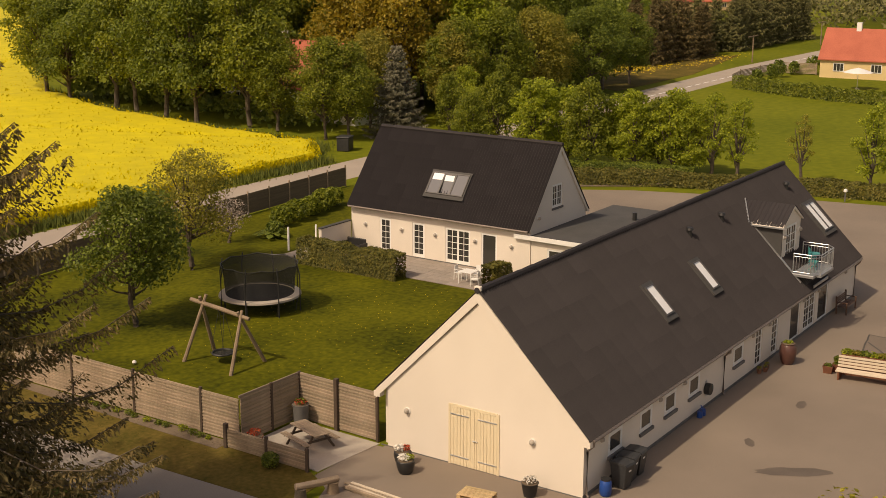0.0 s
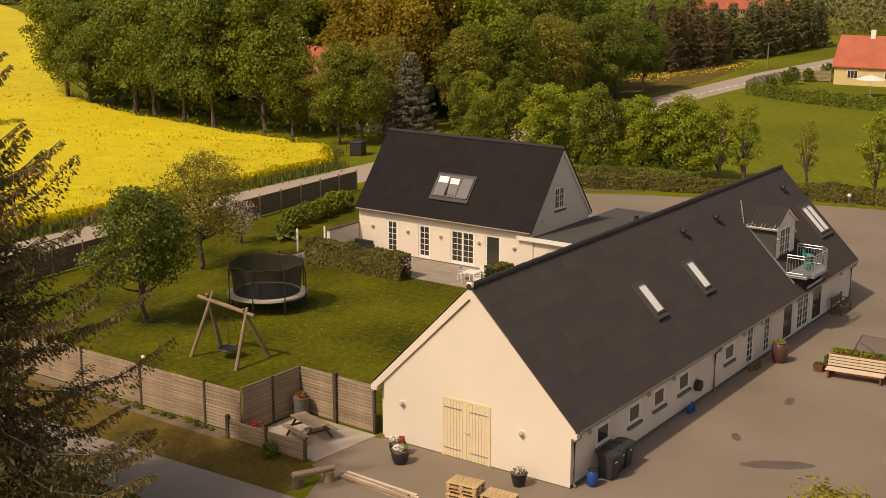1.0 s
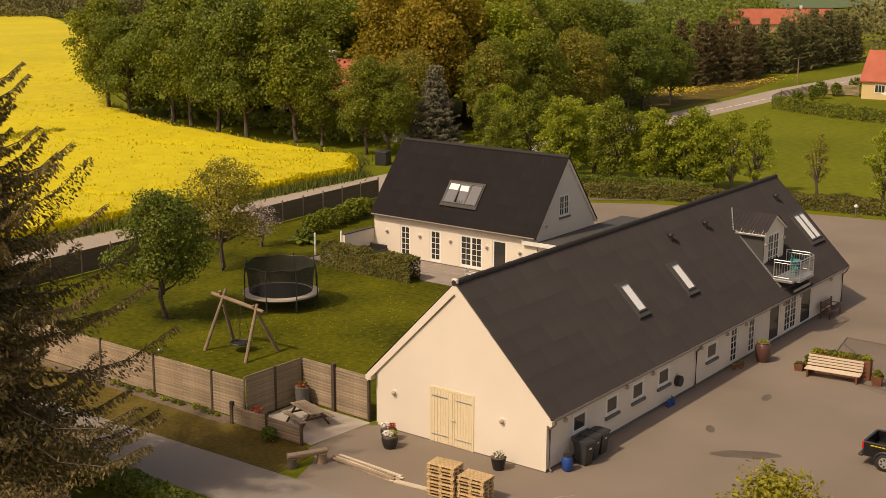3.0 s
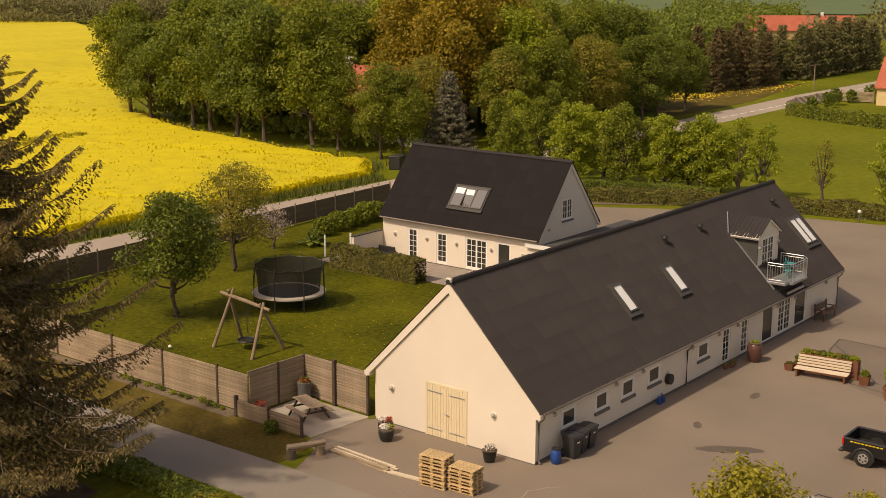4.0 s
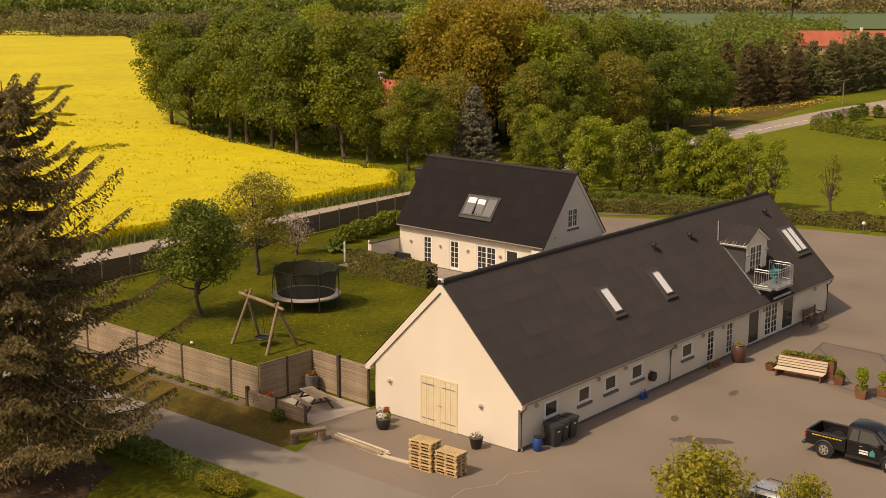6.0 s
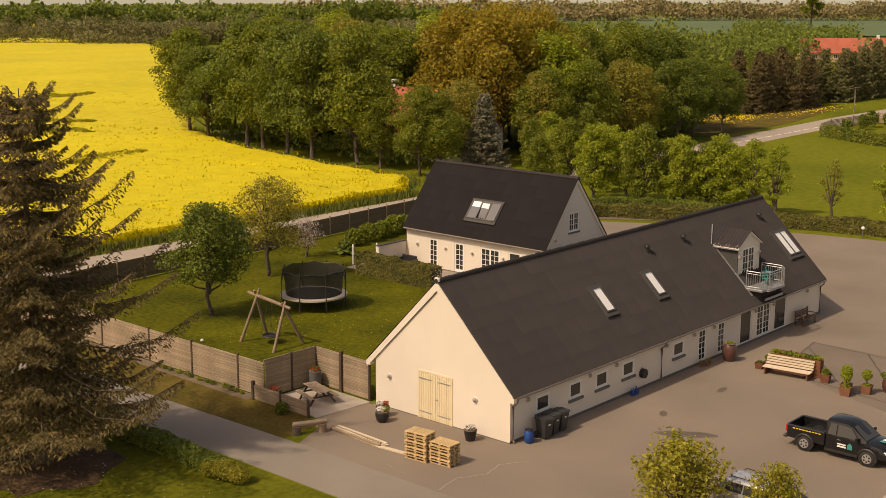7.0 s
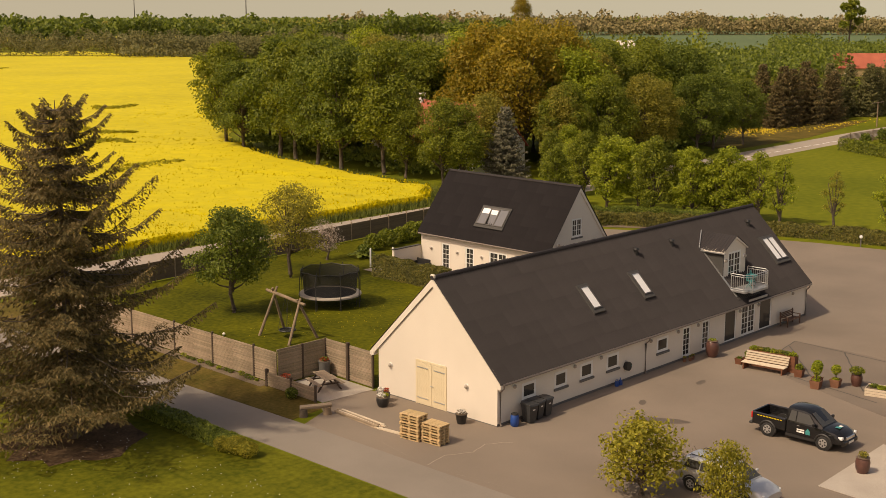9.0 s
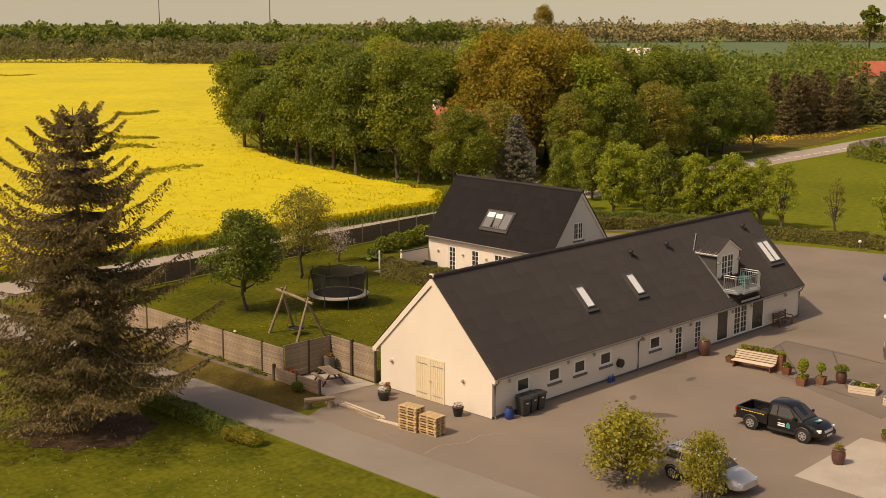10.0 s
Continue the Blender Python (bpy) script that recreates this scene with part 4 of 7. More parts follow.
barn = thing("barn", 0, 0, 0, 0, "long rendered barn conversion with a dark corrugated roof", "building")
SMALL = [(1.96, 3.12), (4.69, 5.80), (6.98, 8.12), (9.42, 10.58), (14.42, 15.62)]
DOORS = [(17.2, 18.1, 1), (19.37, 20.24, 1)]
ops = [(a, b, 1.0, 1.9) for a, b in SMALL] + [(a, b, 0.08, 2.05) for a, b, _ in DOORS] + [(22.0, 23.45, 0.08, 2.18), (24.05, 25.8, 0.08, 2.18), (26.32, 27.92, 0.08, 2.18)]
g = wall_run(BL - 0.30, 2.62, 0.32, ops)
part("wall_south", g, "plaster", barn)
gable = wall_run(BW - 0.64, 2.62, 0.30, [(BW - 0.32 - 5.86, BW - 0.32 - 3.66, 0.02, 2.47)])
gable.moved(Matrix.Translation((0, BW - 0.32, 0)) @ Matrix.Rotation(radians(-90), 4, "Z"))
tri = [(0.0, roof_z(0.0) - 0.06), (RY, RZ - 0.08), (BW, roof_z(0.0) - 0.06), (BW, 2.622), (0.0, 2.622)]
part("wall_west", gable, "plaster", barn)
part("gable_wall", Geo().prism(tri, "x", 0.0, 0.30), "plaster", barn)
end = Geo().prism([(0.0, 0.0), (BW, 0.0), (BW, roof_z(0.0) - 0.06), (RY, RZ - 0.08), (0.0, roof_z(0.0) - 0.06)], "x", BL - 0.30, BL + 0.004)
part("wall_east", end, "plaster", barn)
part("wall_north", Geo().box(0.30, BL - 0.30, BW - 0.32, BW, 0, 2.66), "plaster", barn)
part("floor_slab", Geo().box(0.30, BL - 0.30, 0.32, BW - 0.32, -0.1, 0.05), "concrete", barn)
part("loft_floor", Geo().box(0.30, BL - 0.30, 0.32, BW - 0.32, 2.62, 2.80), "plaster", barn)
part("plinth", Geo().box(-0.02, BL + 0.02, -0.022, 0.0, 0, 0.14).box(-0.02, 0.0, 0.0, BW, 0, 0.05), "plinth", barn)
# raised plaster band under the gable verge
band = Geo()
band.prism([(EY + 0.06, roof_z(EY + 0.06) - 0.10), (RY, RZ - 0.06), (RY, RZ - 0.50), (EY + 0.06, roof_z(EY + 0.06) - 0.46)], "x", -0.09, -0.004)
band.prism([(BW - EY - 0.06, roof_z(EY + 0.06) - 0.10), (RY, RZ - 0.06), (RY, RZ - 0.50), (BW - EY - 0.06, roof_z(EY + 0.06) - 0.46)], "x", -0.09, -0.004)
part("verge_band", band, "plaster", barn)
# brown strip that draws in the shadow line below the left verge band
gr = Geo()
gr.prism([(BW + 0.1, roof_z(-0.1) - 0.40), (RY, RZ - 0.502), (RY, RZ - 0.56), (BW + 0.1, roof_z(-0.1) - 0.455)], "x", -0.05, -0.004)
part("drip_groove", gr, "pipe", barn, "thin brown strip drawn as the shadow line under the verge")
roof = part("roof", Geo().prism([(EY, EZ - 0.075), (RY, RZ - 0.075), (BW - EY, EZ - 0.075), (BW - EY, EZ - 0.14), (RY, RZ - 0.20), (EY, EZ - 0.14)], "x", -0.05, BL + 0.05), "roof", barn)
roof_slope(roof, Vector((-0.1, RY, RZ)), Vector((1, 0, 0)), SL, BL + 0.2, FALL, 30, 7, [])
north = Geo()
for k in range(760):
    x0, x1 = -0.1 + (BL + 0.2) * k / 760, -0.1 + (BL + 0.2) * (k + 1) / 760
    za, zb = 0.045 * math.sin(2 * math.pi * x0 / 0.2247), 0.045 * math.sin(2 * math.pi * x1 / 0.2247)
    north.add([(x0, RY, RZ + za), (x1, RY, RZ + zb), (x1, BW - EY, EZ + zb), (x0, BW - EY, EZ + za)], [(0, 1, 2, 3)])
part("north_sheeting", north, "roof", roof)
cap = rounded().tube([(0, 0, 0), (1.04, 0, 0)], [0.125, 0.15], 8).mesh("ridge_cap", M["roof"])
for k in range(32):
    piece("ridge_cap", cap, roof, pose(-0.12 + k * 1.025, RY, RZ - 0.015))
part("kneeler", Geo().box(-0.10, 0.22, EY - 0.02, 0.0, EZ - 0.32, EZ - 0.10), "plaster", barn)
part("kneeler", Geo().box(-0.10, 0.22, BW, BW - EY + 0.02, EZ - 0.32, EZ - 0.10), "plaster", barn)
part("ridge_stone", Geo().cbox(-0.11, 0.05, RY - 0.14, RY + 0.14, RZ - 0.05, RZ + 0.15, 0.03), "plaster", barn)
gut = rounded()
gut.tube([(0.1, EY - 0.05, EZ - 0.10), (BL, EY - 0.05, EZ - 0.13)], 0.065, 8)
part("gutter", gut, "pipe", barn, "brown-grey eaves gutter")
for x in (0.16, 13.2, BL - 0.2):
    part("downpipe", rounded().tube([(x, EY - 0.05, EZ - 0.15), (x, EY - 0.03, EZ - 0.3), (x, -0.07, EZ - 0.55), (x, -0.07, 0.15), (x, -0.16, 0.06)], 0.045, 8), "pipe", barn, "brown-grey downpipe")
# gate: two boarded leaves
gate = part("double_gate", Geo().box(-0.035, 0.05, 3.60, 3.70, 0.02, 2.50).box(-0.035, 0.05, 5.82, 5.92, 0.02, 2.50).box(-0.035, 0.05, 3.70, 5.82, 2.42, 2.52), "cream", barn, "cream-painted boarded double barn gate")
board = Geo().cbox(-0.03, 0.012, 0.004, 0.148, 0.03, 2.41, 0.008).mesh("gate_board", M["cream"])
for k in range(14):
    piece("gate_board", board, gate, pose(0, 3.70 + k * 0.1515, 0))
for z in (0.35, 2.08):
    for a, b in ((3.70, 4.55), (4.97, 5.82)):
        part("strap_hinge", Geo().cbox(-0.045, -0.03, a, b, z, z + 0.06, 0.004), "steel", gate, "grey iron strap hinge")
part("gate_latch", rounded().tube([(-0.08, 4.55, 1.2), (-0.08, 4.78, 1.2)], 0.02, 6).tube([(-0.03, 4.76, 1.2), (-0.09, 4.76, 1.2)], 0.02, 6), "steel", gate)
part("meeting_board", Geo().cbox(-0.05, -0.028, 4.71, 4.81, 0.05, 2.40, 0.006), "cream", gate)
for a, b in SMALL:
    window_unit(barn, "window", pose(a, -0.012, 1.0), b - a, 0.9, 1, 1, frame_w=0.1)
for a, b, lv in DOORS:
    window_unit(barn, "glazed_door", pose(a, 0.03, 0.08), b - a, 1.97, 2, 5, sill=False)
window_unit(barn, "glazed_screen", pose(22.0, 0.03, 0.08), 1.45, 2.10, 1, 1, sill=False)
window_unit(barn, "french_doors", pose(24.05, 0.03, 0.08), 1.75, 2.10, 2, 5, sill=False, leaves=2)
window_unit(barn, "glazed_screen", pose(26.32, 0.03, 0.08), 1.6, 2.10, 1, 1, sill=False)
curtain = Geo()
for a, b in ((22.05, 23.4), (26.37, 27.87)):
    n = 26
    curtain.add([(a + (b - a) * k / n, 0.30 + 0.03 * (-1) ** k, z) for k in range(n + 1) for z in (0.1, 2.1)], [(2 * k, 2 * k + 2, 2 * k + 3, 2 * k + 1) for k in range(n)])
part("curtain", curtain, "pipe", barn, "brown curtain behind the glass")
for x in (1.3, 6.4, 8.8, 13.7, 16.6, 18.8, 23.75, 26.06, 30.6):
    wall_lamp(x, 0.0, 1.92, 0, -1)
wall_lamp(0, 7.9, 1.75, -1, 0)
wall_lamp(0, 2.15, 1.75, -1, 0)


# skylights and vents on the slope
def slope_pose(x, y, lift=0.11):
    m = Matrix((Vector((1, 0, 0)), -SL, Vector((1, 0, 0)).cross(-SL))).transposed().to_4x4()
    m.translation = Vector((x, y, roof_z(y))) + Vector((1, 0, 0)).cross(-SL) * lift
    return m


def skylight(parent, m, w, h, panes=1, blind=True, label="", tilt=()):
    """A roof window on a slope: local x across, local -y down the slope, local z out."""
    top = part("skylight", Geo().box(0, w, -0.07, 0, 0, 0.09).box(0, w, -h, -h + 0.07, 0, 0.09).box(0, 0.07, -h + 0.07, -0.07, 0, 0.09).box(w - 0.07, w, -h + 0.07, -0.07, 0, 0.09), "frame_grey", parent, label)
    top.matrix_basis = m
    part("flashing", Geo().box(-0.12, w + 0.12, 0.0, 0.16, -0.14, 0.035).box(-0.12, w + 0.12, -h - 0.26, -h, -0.14, 0.03).box(-0.1, 0, -h, 0, -0.14, 0.03).box(w, w + 0.1, -h, 0, -0.14, 0.03), "felt", top, "dark lead flashing")
    pw = (w - 0.14) / panes
    for k in range(panes):
        x0 = 0.07 + k * pw
        if k:
            part("mullion", Geo().box(x0 - 0.05, x0 + 0.05, -h + 0.07, -0.07, 0, 0.092), "frame_grey", top)
        if k in tilt:
            sash = part("open_sash", Geo().box(0.0, pw, -h + 0.14, 0, 0.0, 0.05), "frame_grey", top, "roof window sash tilted open")
            sash.matrix_basis = Matrix.Translation((x0, -0.07, 0.06)) @ Matrix.Rotation(radians(9), 4, "X")
            pane = part("pane", Geo().box(0.08, pw - 0.08, -h + 0.24, -0.10, 0.052, 0.056), "skyglass_dim", top)
            shade = part("blind", Geo().box(0.10, pw - 0.10, -0.50, -0.12, 0.058, 0.062), "skyglass", top, "white blind behind glass")
            pane.matrix_basis = shade.matrix_basis = sash.matrix_basis.copy()
        else:
            part("pane", Geo().box(x0, x0 + pw, -h + 0.07, -0.07, 0.03, 0.05), "skyglass" if blind else "skyglass_dim", top, "pale glass over a drawn blind" if blind else "")
            if not blind and k == 0:
                part("blind", Geo().box(x0 + 0.05, x0 + pw - 0.05, -0.55, -0.1, 0.052, 0.058), "skyglass", top, "white half-drawn blind")
    return top


skylight(barn, slope_pose(9.96, 2.60), 0.80, 1.56, label="narrow roof window with drawn white blind")
skylight(barn, slope_pose(15.02, 2.60), 0.80, 1.56, label="narrow roof window with drawn white blind")
skylight(barn, slope_pose(30.5, 2.62), 1.5, 1.86, 2, label="double roof window with drawn white blinds")
for x, y in ((17.0, 3.5), (20.95, 3.5), (30.45, 3.55)):
    v = part("roof_vent", rounded().tube([(x, y, roof_z(y) - 0.1), (x, y, roof_z(y) + 0.28)], 0.11, 10).tube([(x, y, roof_z(y) + 0.28), (x, y, roof_z(y) + 0.40)], [0.19, 0.15], 10), "black", barn, "black roof vent cowl")

# dormer with balcony door
DX0, DX1, DY = 23.65, 26.35, 1.25
dorm = thing("dormer", 0, 0)
dorm.parent = barn
front = wall_run(DX1 - DX0, 2.15, 0.14, [(0.55, 2.13, 0.08, 1.98)]).prism([(0, 2.15), (DX1 - DX0, 2.15), ((DX1 - DX0) / 2, 2.95)], "y", 0, 0.14)
front.moved(Matrix.Translation((DX0, DY, 3.55)))
part("dormer_front", front, "plaster", dorm)
for x0, x1 in ((DX0 - 0.06, DX0 + 0.02), (DX1 - 0.02, DX1 + 0.06)):
    part("dormer_cheek", Geo().prism([(DY, 3.0), (DY, 5.70), (3.05, 5.70)], "x", x0, x1), "felt", dorm, "dark slate-clad dormer cheek")
RX = (DX0 + DX1) / 2
for sx, ex in ((-1, DX0 - 0.15), (1, DX1 + 0.15)):
    g = Geo()
    n = 40
    for k in range(n):
        ya, yb = DY - 0.12 + k * 0.066, DY - 0.12 + (k + 1) * 0.066
        za, zb = 0.02 * math.sin(ya * 35), 0.02 * math.sin(yb * 35)
        g.add([(RX, ya, 6.55 + za), (RX, yb, 6.55 + zb), (ex, yb, 5.62 + zb), (ex, ya, 5.62 + za)], [(0, 1, 2, 3)])
    part("dormer_roof", g, "roof", dorm)
part("dormer_lining", Geo().prism([(DX0 - 0.2, 5.58), (RX, 6.50), (DX1 + 0.2, 5.58), (DX1 + 0.1, 5.55), (RX, 6.36), (DX0 - 0.1, 5.55)], "y", DY - 0.10, 3.6), "plaster", dorm)
part("dormer_trim", Geo().beam((DX0 - 0.23, DY - 0.24, 5.56), (DX0 - 0.23, 2.9, 5.56), 0.07, 0.07).beam((DX0 - 0.26, 2.98, 5.70), (RX - 0.05, 3.84, 6.60), 0.06, 0.05).beam((DX0 - 0.1, 2.92, 5.68), (DX0 - 0.1, 0.1, 2.88), 0.12, 0.05), "zinc", dorm, "bright zinc flashing")
window_unit(barn, "balcony_door", pose(DX0 + 0.55, DY + 0.02, 3.63), 1.58, 1.9, 2, 4, sill=False, leaves=2)
wall_lamp(DX0 + 0.18, DY, 5.05, 0, -1)
wall_lamp(DX1 - 0.18, DY, 5.05, 0, -1)
balc = thing("balcony", -0.6, 0)
balc.parent = barn
part("deck", Geo().cbox(24.05, 26.95, -0.55, DY, 3.16, 3.32, 0.02).box(24.5, 26.5, -0.80, -0.55, 3.18, 3.30), "zinc", balc, "pale balcony deck")
part("spandrel", Geo().prism([(-0.05, 2.70), (DY + 0.1, 4.0), (DY + 0.1, 3.16), (-0.05, 2.66)], "x", 24.1, 26.9), "felt", balc)
rail = rounded()
corners = [(24.12, 0.55, 0), (24.12, -0.35, 0), (24.55, -0.75, 0), (26.45, -0.75, 0), (26.88, -0.35, 0), (26.88, 1.0, 0)]
for z in (4.36, 4.22, 3.42):
    for a, b in zip(corners, corners[1:]):
        rail.tube([(a[0], a[1], z), (b[0], b[1], z)], 0.026 if z > 4.3 else 0.016, 6)
part("handrail", rail, "steel", balc, "galvanised steel handrail")
for a in corners:
    part("rail_post", rounded().tube([(a[0], a[1], 3.2), (a[0], a[1], 4.36)], 0.026, 6), "steel", balc)
for a, b in zip(corners, corners[1:]):
    n = max(2, int((Vector(b) - Vector(a)).length / 0.14))
    for k in range(1, n):
        p = Vector(a).lerp(Vector(b), k / n)
        part("baluster", rounded().tube([(p.x, p.y, 3.42), (p.x, p.y, 4.22)], 0.011, 5), "steel", balc)
part("corbel_flashing", Geo().beam((25.0, -0.30, 2.52), (27.3, -0.30, 2.52), 0.05, 0.14), "zinc", balc, "crumpled zinc flashing under the balcony")
for k, (x, y) in enumerate(((24.8, -0.1), (25.9, 0.35))):
    ch = thing("garden_chair", x, y, 3.32, 30 * k, "teal folding balcony chair", "chair", "balcony chairs")
    part("seat", Geo().cbox(-0.2, 0.2, -0.2, 0.2, 0.43, 0.46, 0.01), "teal", ch)
    part("backrest", Geo().cbox(-0.2, 0.2, 0.18, 0.21, 0.5, 0.88, 0.01), "teal", ch)
    for dx in (-0.18, 0.18):
        part("leg", Geo().beam((dx, -0.2, 0), (dx, 0.18, 0.88), 0.025, 0.025), "teal", ch)
        part("leg", Geo().beam((dx, 0.2, 0), (dx, -0.18, 0.45), 0.025, 0.025), "teal", ch)
bt = thing("balcony_table", 25.4, 0.1, 3.32, 0, "small teal round balcony table", "table")
part("tabletop", rounded().lathe([(0.3, 0.70), (0.3, 0.73)], 16), "teal", bt)
part("stem", rounded().lathe([(0.2, 0.0), (0.03, 0.05), (0.03, 0.7)], 10), "dark_wood", bt)

# the house: front wall at x = 25.69
HX, HX2, HY0, HY1, HE, HR, HRX = 25.69, 32.67, 17.28, 30.80, 2.98, 7.69, 29.18
house = thing("house", 0, 0, 0, 0, "rendered farmhouse wing with a steep dark corrugated roof", "building")
HD = [(28.5, 27.6, 1), (25.92, 24.98, 1), (23.4, 21.55, 2), (20.75, 19.62, 0)]
ops = [(HY1 - 0.3 - a, HY1 - 0.3 - b, 0.14, 2.34) for a, b, _ in HD]
g = wall_run(HY1 - HY0 - 0.6, 3.2, 0.32, ops)
M_FRONT = Matrix.Translation((HX, HY1 - 0.3, 0)) @ Matrix.Rotation(radians(-90), 4, "Z")
part("wall_west", g.moved(M_FRONT), "plaster", house)


def house_z(x):
    return HE + (HR - HE) * (x - (HX - 0.3)) / (HRX - HX + 0.3)


def gable_outline():
    top = house_z(HX) - 0.1
    return [(HX, 0.0), (HX2, 0.0), (HX2, top), (HRX, HR - 0.12), (HX, top)]


WX0, WX1, WZ0, WZ1 = 28.26, 29.53, 3.82, 5.26
top = house_z(HX) - 0.1
gs = Geo().prism([(HX, 0.0), (HX2, 0.0), (HX2, 3.0), (HX, 3.0)], "y", HY0, HY0 + 0.3)
gs.prism([(HX, 3.0), (WX0, 3.0), (WX0, house_z(WX0) - 0.12), (HX, top)], "y", HY0, HY0 + 0.3)
gs.prism([(WX1, 3.0), (HX2, 3.0), (HX2, top), (WX1, house_z(2 * HRX - WX1) - 0.12)], "y", HY0, HY0 + 0.3)
gs.prism([(WX0, 3.0), (WX1, 3.0), (WX1, WZ0), (WX0, WZ0)], "y", HY0, HY0 + 0.3)
gs.prism([(WX0, WZ1), (WX1, WZ1), (WX1, house_z(2 * HRX - WX1) - 0.12), (HRX, HR - 0.12), (WX0, house_z(WX0) - 0.12)], "y", HY0, HY0 + 0.3)
part("wall_south", gs, "plaster", house)
part("wall_north", Geo().prism(gable_outline(), "y", HY1 - 0.3, HY1), "plaster", house)
part("wall_east", Geo().box(HX2 - 0.3, HX2, HY0 + 0.3, HY1 - 0.3, 0, 3.2), "plaster", house)
part("floor_slab", Geo().box(HX + 0.3, HX2 - 0.3, HY0 + 0.3, HY1 - 0.3, -0.1, 0.06), "concrete", house)
part("loft_floor", Geo().box(HX + 0.32, HX2 - 0.3, HY0 + 0.3, HY1 - 0.3, 2.75, 2.92), "plaster", house)
part("plinth", Geo().box(HX - 0.022, HX, HY0, HY1, 0, 0.12), "plinth", house)
hroof = part("roof", Geo().prism([(HX - 0.3, HE - 0.09), (HRX, HR - 0.09), (2 * HRX - HX + 0.3, HE - 0.09), (2 * HRX - HX + 0.3, HE - 0.16), (HRX, HR - 0.22), (HX - 0.3, HE - 0.16)], "y", HY0 - 0.08, HY1 + 0.08), "roof", house)
HSL = Vector((-(HRX - HX + 0.3), 0, -(HR - HE))).normalized()
HF = math.hypot(HRX - HX + 0.3, HR - HE)
roof_slope(hroof, Vector((HRX, HY1 + 0.12, HR)), Vector((0, -1, 0)), HSL, HY1 - HY0 + 0.24, HF, 14, 6)
back = Geo()
for k in range(76):
    a, b = HY0 - 0.12 + 0.181 * k, HY0 - 0.12 + 0.181 * (k + 1)
    back.add([(HRX, a, HR), (HRX, b, HR), (2 * HRX - HX + 0.3, b, HE), (2 * HRX - HX + 0.3, a, HE)], [(0, 1, 2, 3)])
part("east_sheeting", back, "roof", hroof)
for k in range(13):
    piece("ridge_cap", cap, hroof, pose(HRX, HY0 - 0.14 + k * 1.052, HR - 0.04, 0, 0, 90))
vb = Geo()
vb.prism([(HX - 0.28, HE - 0.12), (HRX, HR - 0.10), (HRX, HR - 0.42), (HX - 0.1, HE - 0.14)], "y", HY0 - 0.09, HY0 - 0.004)
vb.prism([(2 * HRX - HX + 0.28, HE - 0.12), (HRX, HR - 0.10), (HRX, HR - 0.42), (2 * HRX - HX + 0.1, HE - 0.14)], "y", HY0 - 0.09, HY0 - 0.004)
part("verge_band", vb, "plaster", house)
part("gutter", rounded().tube([(HX - 0.35, HY0, HE - 0.1), (HX - 0.35, HY1, HE - 0.1)], 0.06, 8), "pipe", house)
for a, b, lv in HD:
    m = Matrix.Translation((HX + 0.03, a, 0.14)) @ Matrix.Rotation(radians(-90), 4, "Z")
    if lv == 0:
        window_unit(house, "terrace_door", m, a - b, 2.20, 1, 1, sill=False, frame_mat="white")
    else:
        window_unit(house, "french_door" if lv == 1 else "french_doors", m, a - b, 2.20, 2, 5, sill=False, leaves=lv)
window_unit(house, "gable_window", pose(WX0, HY0 + 0.03, WZ0), WX1 - WX0, WZ1 - WZ0, 2, 3, leaves=2)
for y in (29.64, 26.75, 24.14, 21.18, 18.58):
    wall_lamp(HX, y, 1.75, -1, 0)
wall_lamp(26.6, HY0, 3.5, 0, -1)
m = Matrix((Vector((0, -1, 0)), -HSL, Vector((0, -1, 0)).cross(-HSL))).transposed().to_4x4()
m.translation = Vector((27.30, 25.28, house_z(27.30))) + Vector((0, -1, 0)).cross(-HSL) * 0.12
skylight(house, m, 2.76, 1.55, 3, blind=False, label="three joined roof windows, the middle one tilted open", tilt=(1,))
annex = thing("annex", 0, 0, 0, 0, "low flat-roofed link building with felt roof", "building")
part("wall", wall_run(7.84, 2.4, 0.3, [(1.1, 2.5, 0.9, 1.95)]).moved(Matrix.Translation((25.75, 17.26, 0)) @ Matrix.Rotation(radians(-90), 4, "Z")).box(26.05, 36.3, 9.42, 9.7, 0, 2.4).box(36.0, 36.3, 9.7, 17.26, 0, 2.4), "plaster", annex)
part("roof", Geo().box(25.5, 36.5, 9.4, 17.24, 2.42, 2.62), "felt", annex, "dark grey roofing felt")
part("fascia", Geo().box(25.45, 25.5, 9.4, 18.3, 2.38, 2.65).box(25.5, 25.68, 17.27, 18.3, 2.38, 2.6), "white", annex, "white fascia board")
window_unit(annex, "window", Matrix.Translation((25.78, 16.16, 0.9)) @ Matrix.Rotation(radians(-90), 4, "Z"), 1.4, 1.05, 1, 1)
part("flue", rounded().tube([(33.0, 14.0, 2.6), (33.0, 14.0, 3.1)], 0.14, 10), "black", annex, "black flue pipe")
pw = thing("privacy_wall", 0, 0, 0, 0, "rendered privacy wall with dark coping", "wall")
part("wall", Geo().box(22.6, 25.66, 30.82, 31.05, 0, 1.82), "plaster", pw)
part("coping", Geo().box(22.55, 25.64, 30.78, 31.09, 1.824, 1.89), "felt", pw)

# ---- garden fence and sitting corner ----
slat_data = {}


